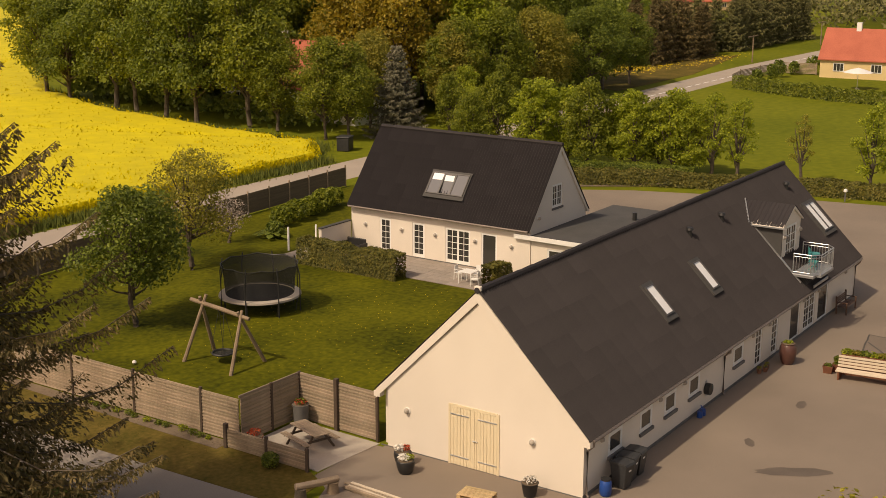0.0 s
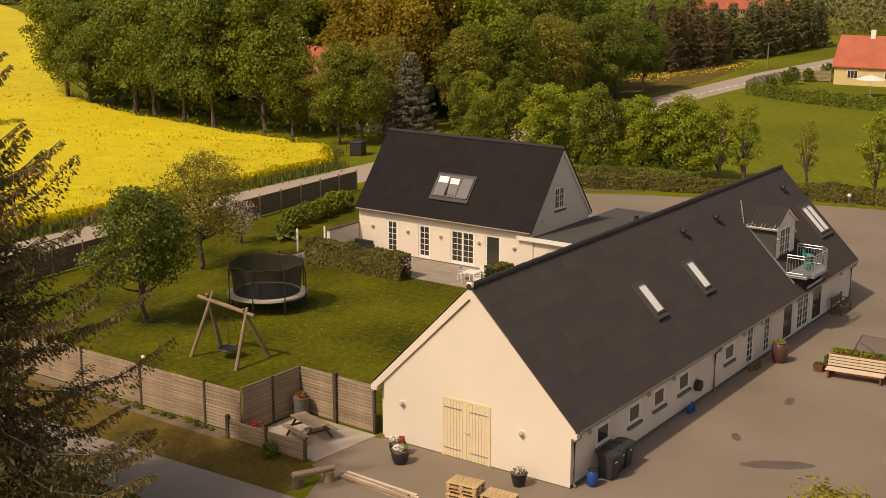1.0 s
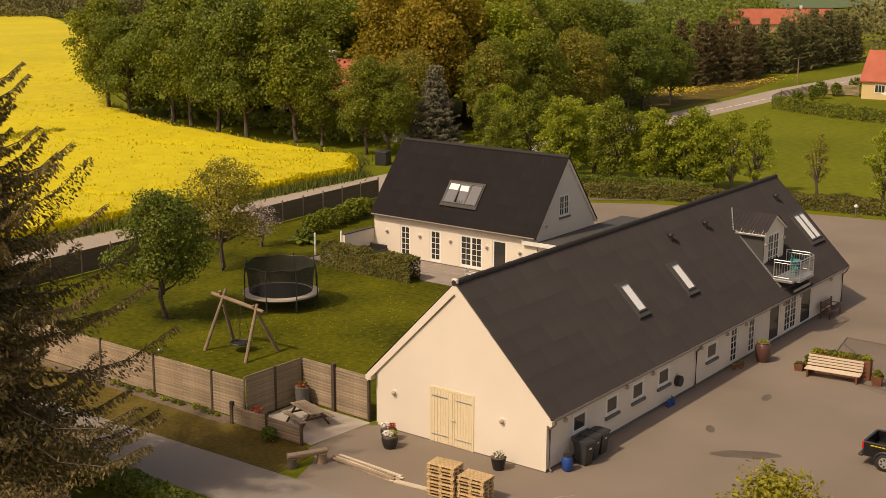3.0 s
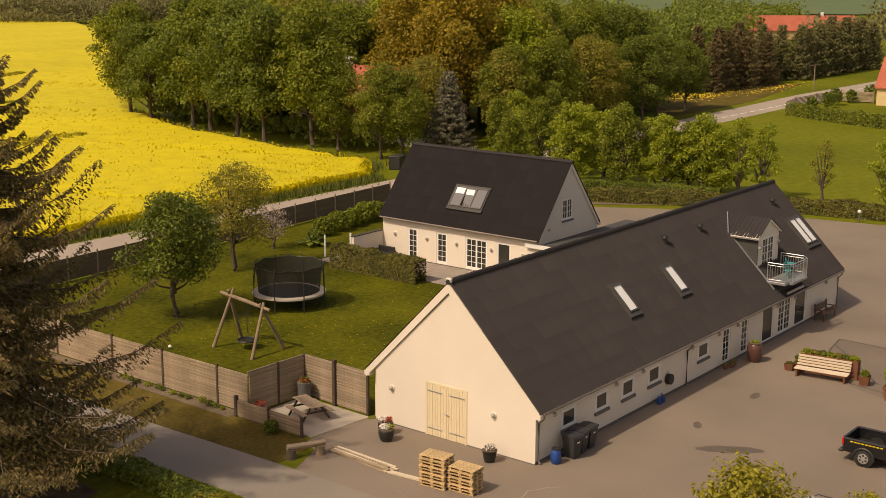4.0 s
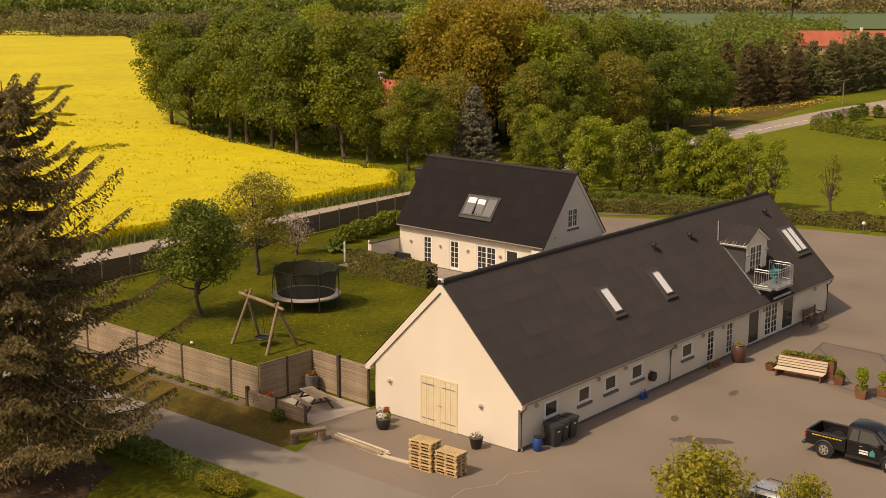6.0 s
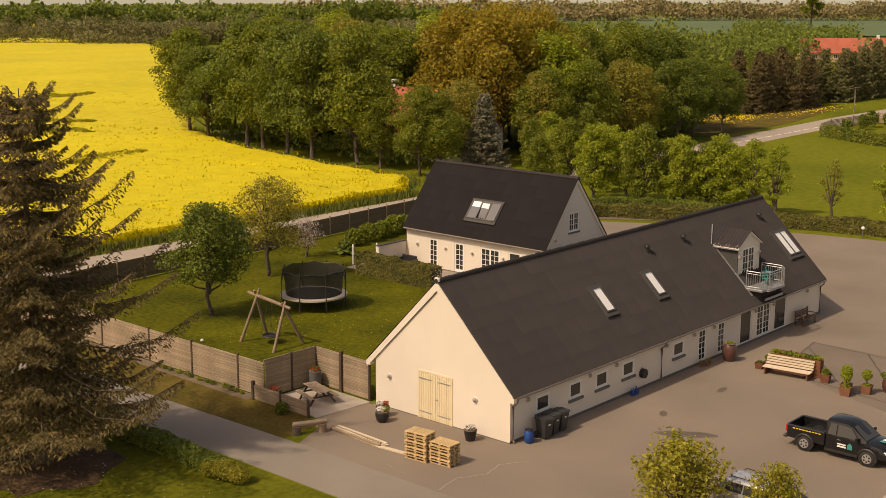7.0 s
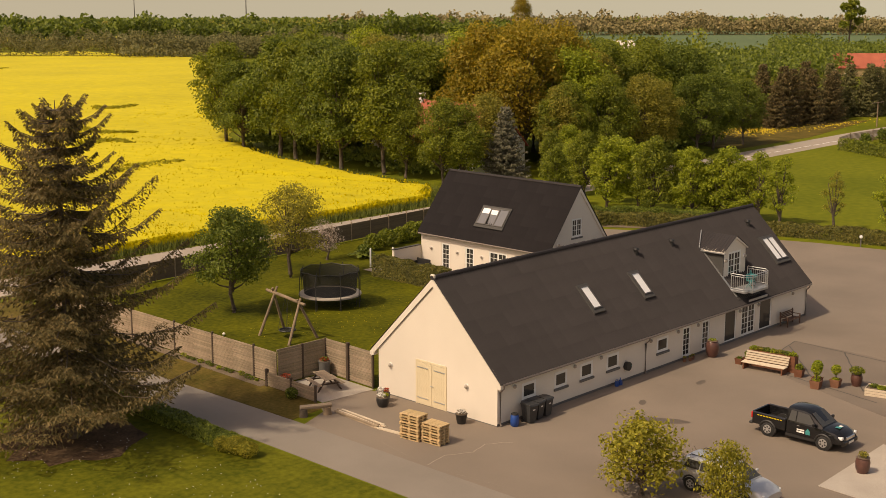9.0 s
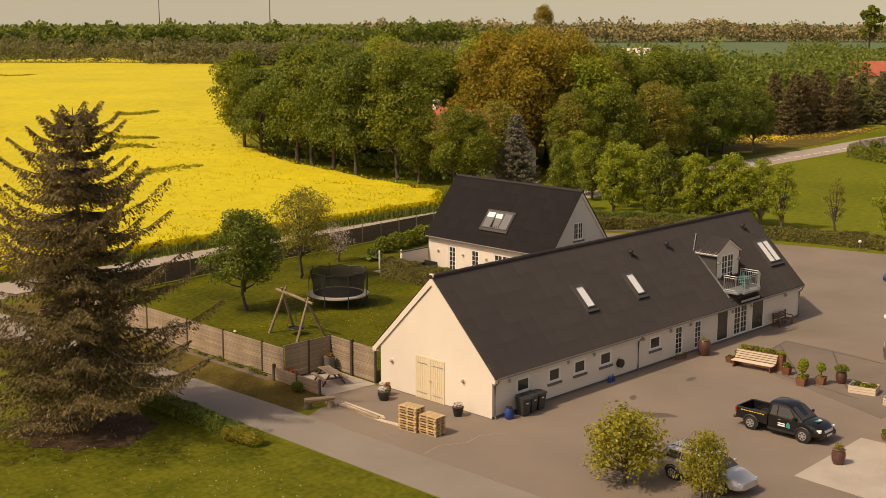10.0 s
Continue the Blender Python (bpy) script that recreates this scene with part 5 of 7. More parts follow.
def fence_panel(parent, a, b, h, gap=0.072, post=True):
    """Horizontal boards from a to b with posts."""
    a, b = Vector((*a, 0)), Vector((*b, 0))
    L = (b - a).length
    key = round(L, 2)
    if key not in slat_data:
        slat_data[key] = Geo().box(0, L, -0.018, 0.018, 0, 0.062).mesh("fence_board", M["board"])
    turn = math.degrees(math.atan2((b - a).y, (b - a).x))
    n = int(h / gap)
    for k in range(n):
        o = piece("fence_board", slat_data[key], parent, pose(a.x, a.y, 0.06 + k * gap, 0, 0, turn) @ pose(0, 0.012 * (-1) ** k, 0))
    if post:
        part("fence_post", Geo().cbox(b.x - 0.06, b.x + 0.06, b.y - 0.06, b.y + 0.06, 0, h + 0.14, 0.01), "post", parent, "dark-stained fence post")


fence = thing("garden_fence", 0, 0, 0, 0, "weathered horizontal-board garden fence with dark posts", "fence")
ys = [14.0, 16.1, 18.1, 20.1, 22.1, 24.05, 26.4, 28.8, 31.2, 33.6, 36.0, 38.4]
for k, (a, b) in enumerate(zip(ys, ys[1:])):
    fence_panel(fence, (-3.2, a), (-3.2, b), 1.9, post=k % 2 == 0)
corner_fence = thing("terrace_screen", 0, 0, 0, 0, "weathered slatted screen round the picnic corner", "fence")
fence_panel(corner_fence, (-3.2, 13.9), (-1.4, 13.85), 2.0)
fence_panel(corner_fence, (-1.4, 13.85), (0.35, 13.8), 2.0)
fence_panel(corner_fence, (0.35, 13.8), (0.22, 11.75), 2.02)
fence_panel(corner_fence, (0.20, 11.55), (0.12, 9.5), 2.05)
part("fence_post", Geo().cbox(0.05, 0.25, 11.55, 11.72, 0, 2.3, 0.01), "post", corner_fence)
part("top_rail", Geo().beam((-3.25, 13.93, 2.06), (0.35, 13.83, 2.06), 0.05, 0.1).beam((0.35, 13.83, 2.06), (0.12, 9.45, 2.1), 0.05, 0.1), "board", corner_fence)
low = thing("low_fence", 0, 0, 0, 0, "low weathered board fence beside the lane", "fence")
fence_panel(low, (-3.8, 14.1), (-3.82, 12.0), 0.85)
fence_panel(low, (-3.82, 12.0), (-3.85, 9.9), 0.85)
part("fence_post", Geo().cbox(-3.88, -3.70, 14.1, 14.28, 0, 1.05, 0.02), "post", low)
back_fence = thing("back_fence", 0, 0, 0, 0, "dark weathered board fence along the road", "fence")
pts = [(-3.2 + k * 2.5, 41.2 + k * 0.16) for k in range(19)]
for a, b in zip(pts, pts[1:]):
    part("fence_panel", Geo().beam((a[0], a[1], 0.82), (b[0], b[1], 0.82), 0.04, 1.5), "fence_dark", back_fence)
    part("fence_post", Geo().cbox(b[0] - 0.05, b[0] + 0.05, b[1] - 0.08, b[1] + 0.03, 0, 1.75, 0.01), "board", back_fence)
whole("pavement_terrace", slab([(-3.6, 9.6), (-0.02, 9.3), (0.1, 13.7), (-3.15, 13.8)], -0.1, 0.028), "concrete", "pale paved picnic corner", "pavement", "structure")


def picnic_table(x, y, turn):
    ob = thing("picnic_table", x, y, 0.03, turn, "weathered wooden picnic table with attached benches", "table")
    for k in range(5):
        part("top_board", Geo().cbox(-0.95, 0.95, -0.37 + k * 0.15, -0.235 + k * 0.15, 0.72, 0.76, 0.006), "board", ob)
    for s in (-1, 1):
        for q in (0.62, 0.77):
            part("seat_board", Geo().cbox(-0.95, 0.95, s * q - 0.065, s * q + 0.065, 0.42, 0.46, 0.006), "board", ob)
    for xx in (-0.65, 0.65):
        part("leg", Geo().beam((xx, -0.72, 0), (xx, -0.22, 0.72), 0.05, 0.09), "post", ob)
        part("leg", Geo().beam((xx, 0.72, 0), (xx, 0.22, 0.72), 0.05, 0.09), "post", ob)
        part("cross_beam", Geo().beam((xx + 0.05, -0.8, 0.40), (xx + 0.05, 0.8, 0.40), 0.05, 0.08), "post", ob)


picnic_table(-1.75, 11.5, 72)


def plant_pot(name, x, y, profile, material, label, plants=(), rim=None, group="", z=0.015):
    """A turned pot with soil and clumps of plants: (material, lobe height, radius, count, leaf size)."""
    ob = thing(name, x, y, z, 0, label, "planter", group)
    part("pot", rounded().lathe(profile, 20), material, ob)
    top_r, top_h = profile[-1]
    part("soil", rounded().lathe([(top_r * 0.9, top_h), (top_r * 0.9, top_h + 0.012)], 14), "soil", ob)
    for k, (mat, h, rad, count, size, dx, dy) in enumerate(plants):
        rr = random.Random(k + int(x * 10))
        v, f = leaf_quads(rr, [((dx, dy, top_h + h * 0.5), (rad, rad, h * 0.55))], count, size, 0.3)
        part("plant", Geo().add(v, f), mat, ob)
    return ob


BARREL = [(0.24, 0), (0.30, 0.12), (0.36, 0.35), (0.35, 0.50), (0.33, 0.52)]
plant_pot("half_barrel", -1.75, 6.75, BARREL, "black", "black half-barrel planter with white flowers", [("petal", 0.25, 0.26, 160, 0.05, -0.05, 0.05), ("leaf_lime", 0.25, 0.2, 60, 0.06, 0.12, -0.1)], group="flower tubs")
plant_pot("half_barrel", -1.1, 7.35, BARREL, "black", "black half-barrel planter with white and red flowers", [("petal", 0.3, 0.2, 120, 0.05, -0.1, 0.1), ("red", 0.25, 0.18, 80, 0.05, 0.12, -0.1)], group="flower tubs")
plant_pot("flower_pot", -0.85, 1.75, [(0.22, 0), (0.27, 0.2), (0.32, 0.5), (0.34, 0.52)], "black", "black pot with a dry pale heather", [("petal", 0.25, 0.3, 150, 0.04, 0, 0), ("soil", 0.2, 0.28, 80, 0.05, 0, 0)])
plant_pot("tall_planter", -0.25, 13.25, [(0.30, 0), (0.34, 0.9), (0.36, 0.95)], "plinth", "tall dark square-shouldered planter with red flowers", [("red", 0.2, 0.3, 140, 0.05, 0, 0), ("leaf_dark", 0.25, 0.3, 80, 0.06, 0, 0)])
plant_pot("clay_pot", -3.2, 13.2, [(0.28, 0), (0.36, 0.5), (0.38, 0.52)], "clay", "terracotta pot with red leaves", [("red", 0.3, 0.3, 120, 0.05, 0, 0)])


def euro_pallet_stack(x, y, turn, count):
    """A stack of pallets, each built of boards and blocks."""
    for k in range(count):
        ob = thing("pallet", x + 0.02 * (-1) ** k, y + 0.015 * ((k * 7) % 3), 0.02 + k * 0.146, turn + (k % 3 - 1) * 0.8, "pale wooden transport pallet in a stack", "pallet", "stacked pallets")
        for i in range(5):
            piece("deck_board", PALLET["deck"], ob, pose(0, -0.33 + i * 0.165, 0.122))
        for i in (-0.53, 0, 0.53):
            piece("cross_board", PALLET["cross"], ob, pose(i, 0, 0.1))
            for j in (-0.33, 0, 0.33):
                piece("block", PALLET["block"], ob, pose(i, j, 0.022))
        for j in (-0.33, 0, 0.33):
            piece("base_board", PALLET["base"], ob, pose(0, j, 0.0))


PALLET = {
    "deck": Geo().box(-0.6, 0.6, -0.062, 0.062, 0, 0.022).mesh("deck_board", M["pallet"]),
    "cross": Geo().box(-0.07, 0.07, -0.4, 0.4, 0, 0.022).mesh("cross_board", M["pallet"]),
    "block": Geo().box(-0.07, 0.07, -0.05, 0.05, 0, 0.078).mesh("block", M["pallet"]),
    "base": Geo().box(-0.6, 0.6, -0.05, 0.05, 0, 0.022).mesh("base_board", M["pallet"]),
}
euro_pallet_stack(-4.2, 1.92, 96, 9)
euro_pallet_stack(-3.9, 0.70, 94, 7)
log_bench = thing("log_bench", 0, 0, 0, 0, "rustic bench of a split log on two stumps", "bench")
part("stump", rounded().lathe([(0.24, 0), (0.21, 0.3), (0.22, 0.42)], 12, -5.85, 8.55, 0), "bark", log_bench)
part("stump", rounded().lathe([(0.25, 0), (0.2, 0.28), (0.22, 0.42)], 12, -4.7, 7.95, 0), "log", log_bench)
part("log_seat", rounded().tube([(-6.0, 8.65, 0.52), (-5.2, 8.22, 0.50), (-4.5, 7.85, 0.53)], [0.13, 0.14, 0.12], 9), "board", log_bench)
rr = random.Random(9)
for k in range(9):
    y0 = 7.7 - rr.random() * 0.5
    ob = whole("plank", Geo().cbox(-0.06, 0.06, -1.75, 1.75, 0, 0.05, 0.006), "slat" if k % 2 else "board", "long weathered plank in a loose pile", "plank", "", "loose planks")
    ob.matrix_basis = pose(-4.35 + (k % 4) * 0.16, 6.1 + rr.uniform(-0.2, 0.2), 0.015 + (k // 4) * 0.055, 0, 0, -4 + rr.uniform(-2, 2))
ob = whole("plank", Geo().cbox(-0.1, 0.1, -1.0, 1.0, 0, 0.08, 0.006), "slat", "pale thick timber beside the pallets", "plank")
ob.matrix_basis = pose(-4.35, 3.5, 0.015, 0, 0, 6)


# ---- lawn ----
def trampoline(x, y):
    ob = thing("trampoline", x, y, 0.03, 0, "large round trampoline with a black safety net", "trampoline")
    R = 2.25
    n = 40
    ring = rounded()
    v, f = [], []
    for k in range(n):
        a = 2 * math.pi * k / n
        for rad, z in ((R, 0.90), (R - 0.38, 0.92), (R - 0.38, 0.88), (R + 0.02, 0.80)):
            v.append((rad * math.cos(a), rad * math.sin(a), z))
    for k in range(n):
        for q in range(4):
            f.append((k * 4 + q, k * 4 + (q + 1) % 4, ((k + 1) % n) * 4 + (q + 1) % 4, ((k + 1) % n) * 4 + q))
    part("edge_pad", ring.add(v, f), "concrete", ob, "pale grey edge pad")
    part("jumping_mat", rounded().lathe([(R - 0.4, 0.86), (R - 0.4, 0.875)], n), "black", ob, "black jumping mat")
    fr = rounded()
    fr.tube([((R - 0.02) * math.cos(2 * math.pi * k / 24), (R - 0.02) * math.sin(2 * math.pi * k / 24), 0.78) for k in range(25)], 0.03, 6, cap=False)
    part("frame_ring", fr, "black", ob)
    net = rounded()
    v, f = [], []
    for k in range(n):
        a = 2 * math.pi * k / n
        sag = 0.10 * abs(math.sin(a * 4))
        for rad, z in ((R - 0.36, 0.93), (R - 0.30, 1.8), (R - 0.16, 2.62 - sag)):
            v.append((rad * math.cos(a), rad * math.sin(a), z))
    for k in range(n):
        for q in range(2):
            f.append((k * 3 + q, ((k + 1) % n) * 3 + q, ((k + 1) % n) * 3 + q + 1, k * 3 + q + 1))
    part("safety_net", net.add(v, f), "net", ob, "black see-through netting")
    top = rounded()
    top.tube([((R - 0.15) * math.cos(2 * math.pi * k / n), (R - 0.15) * math.sin(2 * math.pi * k / n), 2.63 - 0.10 * abs(math.sin(8 * math.pi * k / n))) for k in range(n + 1)], 0.028, 5, cap=False)
    part("net_hem", top, "black", ob)
    for k in range(8):
        a = 2 * math.pi * (k + 0.5) / 8
        c, s = math.cos(a), math.sin(a)
        part("net_pole", rounded().tube([(R * c * 1.02, R * s * 1.02, 0.0), (R * c * 1.02, R * s * 1.02, 2.0), (R * c * 0.95, R * s * 0.95, 2.72)], 0.035, 7), "black", ob)
        part("leg", rounded().tube([(R * c * 0.9, R * s * 0.9, 0.0), (R * c * 0.96, R * s * 0.96, 0.78)], 0.028, 6), "black", ob)


trampoline(11.75, 26.3)


def swing_frame():
    ob = thing("swing_frame", -0.3, 0.1, 0.0, 0, "timber log swing frame with a nest swing", "swing")
    for a, b in (((3.15, 23.15, 0), (4.25, 22.55, 3.25)), ((5.3, 23.2, 0), (4.0, 22.75, 3.15)), ((2.9, 19.85, 0), (4.4, 20.4, 2.75)), ((5.4, 19.95, 0), (4.2, 20.5, 2.7))):
        part("leg_log", rounded().tube([a, tuple((p + q) / 2 for p, q in zip(a, b)), b], [0.10, 0.095, 0.08], 8), "log", ob)
    part("top_log", rounded().tube([(4.05, 23.4, 2.92), (4.2, 21.5, 2.68), (4.35, 19.9, 2.42)], [0.10, 0.11, 0.09], 8), "log", ob)
    for dx in (-0.45, 0.45):
        for dy in (-0.4, 0.4):
            part("rope", rounded().tube([(4.2, 21.55 + dy * 0.4, 2.65), (4.2 + dx, 21.55 + dy, 0.52)], 0.012, 5), "black", ob)
    g = rounded()
    g.tube([(4.2 + 0.52 * math.cos(2 * math.pi * k / 20), 21.55 + 0.52 * math.sin(2 * math.pi * k / 20), 0.5) for k in range(21)], 0.05, 6, cap=False)
    part("nest_ring", g, "black", ob)
    part("nest_web", rounded().lathe([(0.50, 0.47), (0.25, 0.44), (0.02, 0.43)], 16, 4.2, 21.55), "net", ob, "black woven nest seat")


swing_frame()
whole("football", rounded().lathe([(0.01, 0.0), (0.07, 0.03), (0.11, 0.11), (0.07, 0.19), (0.01, 0.22)], 12, 1.2, 24.9, 0.03), "petal", "white ball lying in the grass", "ball")

# ---- house terrace ----
terrace = thing("terrace", 0, 0, 0, 0, "terrace of square grey-brown paving slabs", "terrace", "", "structure")
tile = Geo().box(0.008, 0.592, 0.008, 0.592, -0.02, 0.045).mesh("paving_slab", M["paving"])
for i in range(7):
    for j in range(26):
        if (i, j) != (0, 0):
            piece("paving_slab", tile, terrace, pose(21.5 + i * 0.6, 17.6 + j * 0.6, 0.012))
whole("terrace_bed", slab([(21.45, 17.5), (25.68, 17.5), (25.68, 33.3), (21.45, 33.3)], -0.1, 0.034), "soil", "sand bed in the paving joints", "pavement", "structure")


def garden_table(x, y):
    ob = thing("garden_table", x, y, 0.057, 0, "white metal garden table", "table")
    part("tabletop", Geo().cbox(-0.45, 0.45, -0.45, 0.45, 0.71, 0.74, 0.01), "white", ob)
    for dx in (-0.42, 0.42):
        for dy in (-0.42, 0.42):
            part("leg", Geo().cbox(dx - 0.025, dx + 0.025, dy - 0.025, dy + 0.025, 0, 0.71, 0.005), "white", ob)


def garden_chair(x, y, turn, mat="white", label="white stacking garden chair"):
    ob = thing("garden_chair", x, y, 0.057, turn, label, "chair", "terrace chairs")
    part("seat", Geo().cbox(-0.24, 0.24, -0.23, 0.23, 0.42, 0.45, 0.01), mat, ob)
    part("backrest", Geo().cbox(-0.23, 0.23, 0.22, 0.25, 0.52, 0.86, 0.01), mat, ob)
    for dx in (-0.23, 0.23):
        part("leg", Geo().beam((dx, -0.22, 0), (dx, -0.22, 0.62), 0.03, 0.03), mat, ob)
        part("leg", Geo().beam((dx, 0.26, 0), (dx, 0.23, 0.86), 0.03, 0.03), mat, ob)
        part("armrest", Geo().beam((dx, -0.23, 0.62), (dx, 0.24, 0.64), 0.04, 0.025), mat, ob)


garden_table(22.5, 19.6)
garden_chair(22.1, 18.9, 200)
garden_chair(22.9, 20.5, 10)
garden_chair(23.3, 19.4, -80)
garden_chair(24.4, 19.0, -60, "black", "black garden chair on the terrace")
sofa = thing("garden_sofa", 24.7, 29.9, 0.057, -90, "black wicker two-seat garden sofa", "sofa")
part("seat", Geo().cbox(-0.75, 0.75, -0.38, 0.3, 0.05, 0.42, 0.04), "black", sofa)
part("backrest", Geo().cbox(-0.75, 0.75, 0.28, 0.42, 0.05, 0.85, 0.04), "black", sofa)
for dx in (-0.78, 0.78):
    part("armrest", Geo().cbox(dx - 0.08, dx + 0.08, -0.38, 0.4, 0.05, 0.62, 0.03), "black", sofa)
for x, y in ((24.2, 32.6), (22.6, 33.6)):
    ob = whole("bollard", rounded().lathe([(0.07, 0), (0.07, 1.55), (0.05, 1.6)], 10, x, y, 0), "white", "slim white bollard post", "bollard")


# small plants along the foot of the fence, and beds by the hedge
rr = random.Random(15)
for k in range(13):
    y_, s_ = 15.2 + k * 0.62 + rr.uniform(-0.2, 0.2), rr.uniform(0.55, 1.0)
    v, f = leaf_quads(rr, [((0, 0, 0.14 * s_), (0.24 * s_, 0.26 * s_, 0.16 * s_))], 150, 0.04, 0.3)
    ob = thing("bedding_plant", -3.62 + rr.uniform(-0.08, 0.08), y_, 0.022, 0, "small leafy plant in the bare soil along the fence", "plant", "plants along the fence")
    part("foliage", Geo().add(v, f), "leaf_dark" if k % 3 else "leaf_lime", ob)
whole("fence_bed", slab([(-4.15, 14.4), (-3.28, 14.4), (-3.28, 33.0), (-3.75, 33.0), (-4.0, 24.0)], -0.1, 0.030), "soil", "strip of bare brown soil along the garden fence", "bed", "structure")
v, f = leaf_quads(rr, [((0, 0, 0.32), (0.38, 0.38, 0.34)), ((0.12, 0.2, 0.25), (0.28, 0.28, 0.26))], 900, 0.05, 0.22)
ob = thing("round_shrub", -4.35, 11.35, 0.022, 0, "small round green shrub in front of the low fence", "shrub")
part("foliage", Geo().add(v, f), "leaf_dark", ob)
rhubarb = thing("rhubarb_plant", 24.8, 36.9, 0.03, 0, "low clump of large dark green rhubarb leaves", "plant")
for k in range(16):
    a_, d_ = k * 2.4, 0.25 + 0.05 * k
    tip_ = Vector((math.cos(a_) * d_, math.sin(a_) * d_, 0.62 - 0.02 * k))
    part("stalk", rounded().tube([(0, 0, 0), tip_ * 0.6 + Vector((0, 0, 0.1)), tip_], [0.03, 0.025, 0.015], 5), "leaf_lime", rhubarb)
    u_ = Vector((math.cos(a_), math.sin(a_), -0.35)) * 0.42
    w_ = Vector((-math.sin(a_), math.cos(a_), 0)) * 0.26
    leaf_ = Geo().add([tip_ - u_ * 0.15, tip_ + w_ + u_ * 0.25, tip_ + w_ * 0.7 + u_ * 0.8, tip_ + u_ * 1.15, tip_ - w_ * 0.7 + u_ * 0.8, tip_ - w_ + u_ * 0.25, tip_ + u_ * 0.5 + Vector((0, 0, 0.06))], [(0, 1, 6), (1, 2, 6), (2, 3, 6), (3, 4, 6), (4, 5, 6), (5, 0, 6)])
    part("leaf", leaf_, "leaf_dark", rhubarb)
bin_ = thing("compost_bin", 55.6, 55.0, 0, 20, "black plastic compost bin at the field corner", "bin")
part("body", Geo().cbox(-0.75, 0.75, -0.6, 0.6, 0, 1.25, 0.06), "black", bin_)
part("lid", Geo().cbox(-0.8, 0.8, -0.65, 0.65, 1.252, 1.38, 0.04), "bin", bin_)
specks("volunteer_rape", "flower_y", 520, lambda r: (r.gauss(138, 5.5), r.gauss(65, 2.2)), 0.11, 31, "yellow self-sown rape on the fallow plot", 0.15)
specks("plot_flowers", "flower_y", 130, lambda r: (r.gauss(156, 6), r.gauss(60, 1.2)), 0.10, 32, "yellow self-sown rape at the plot edge", 0.12)

# ---- yard ----
def wheelie_bin(x, y, turn):
    ob = thing("wheelie_bin", x, y, 0.015, turn, "dark grey wheeled refuse bin", "bin", "refuse bins")
    g = rounded()
    v = []
    for w, d, z in ((0.22, 0.25, 0.06), (0.24, 0.28, 0.3), (0.29, 0.35, 0.93), (0.30, 0.37, 0.97)):
        v += [(-w, -d, z), (w, -d, z), (w, d, z), (-w, d, z)]
    f = [(0, 3, 2, 1)] + [(4 * q + k, 4 * q + (k + 1) % 4, 4 * q + 4 + (k + 1) % 4, 4 * q + 4 + k) for q in range(3) for k in range(4)] + [(12, 13, 14, 15)]
    part("body", Geo().add(v, f), "bin", ob)
    part("lid", Geo().prism([(-0.40, 0.97), (0.39, 0.975), (0.40, 1.02), (0.1, 1.07), (-0.36, 1.05)], "y", -0.31, 0.31).moved(Matrix.Rotation(radians(90), 4, "Z")), "bin", ob)
    part("handle", rounded().tube([(-0.22, 0.44, 0.95), (0.22, 0.44, 0.95)], 0.018, 6), "black", ob)
    for s in (-1, 1):
        part("wheel", rounded().tube([(s * 0.24, 0.28, 0.10), (s * 0.29, 0.28, 0.10)], 0.10, 12), "tyre", ob)
    part("label_plate", Geo().box(-0.08, 0.08, -0.352, -0.345, 0.72, 0.78), "white", ob, "small white sticker")


for k, (x, y, t) in enumerate(((1.75, -0.72, -8), (2.45, -0.62, 5), (3.15, -0.60, 0))):
    wheelie_bin(x, y, t)
barrel = thing("blue_barrel", 0.75, -0.55, 0.015, 0, "blue plastic barrel with black lid beside the bins", "barrel")
part("body", rounded().lathe([(0.17, 0), (0.22, 0.06), (0.235, 0.3), (0.22, 0.55), (0.18, 0.62)], 16), "blue", barrel)
part("lid", rounded().lathe([(0.19, 0.62), (0.19, 0.68)], 16), "black", barrel)
reel = thing("hose_reel", 11.3, -0.14, 0.9, 0, "wall-mounted green and black hose reel", "hose reel")
part("drum", rounded().tube([(0, -0.12, 0), (0, 0.12, 0)], 0.26, 16), "black", reel)
part("hose", rounded().tube([(0.2 * math.cos(k * 0.7), -0.10 + 0.006 * k, 0.2 * math.sin(k * 0.7)) for k in range(30)], 0.03, 5), "teal", reel)
part("bracket", Geo().box(-0.05, 0.05, 0.1, 0.14, -0.35, 0.35), "steel", reel)
for k, x in enumerate((10.05, 10.4)):
    can = thing("watering_can", x, -0.3, 0.015, 40 * k, "blue plastic watering can", "watering can", "watering cans")
    part("body", rounded().lathe([(0.12, 0), (0.13, 0.05), (0.11, 0.28)], 12), "blue", can)
    part("spout", rounded().tube([(0.1, 0, 0.08), (0.32, 0, 0.34)], 0.022, 6), "blue", can)
    part("handle", rounded().tube([(-0.1, 0, 0.26), (-0.14, 0, 0.38), (0.04, 0, 0.40), (0.08, 0, 0.28)], 0.015, 5), "blue", can)
for k, (x, y) in enumerate(((16.95, -0.35), (17.35, -0.5), (17.75, -0.42))):
    plant_pot("clay_pot", x, y, [(0.09, 0), (0.13, 0.2), (0.14, 0.22)], "clay", "small terracotta pot beside the door", [("leaf_olive", 0.15, 0.12, 40, 0.04, 0, 0)], group="small pots")
plant_pot("glazed_urn", 19.1, -0.95, [(0.26, 0), (0.36, 0.2), (0.43, 0.55), (0.40, 0.85), (0.32, 0.98), (0.35, 1.02)], "glaze", "large glazed brown urn by the wall", [("leaf_lime", 0.14, 0.24, 70, 0.05, 0, 0)])


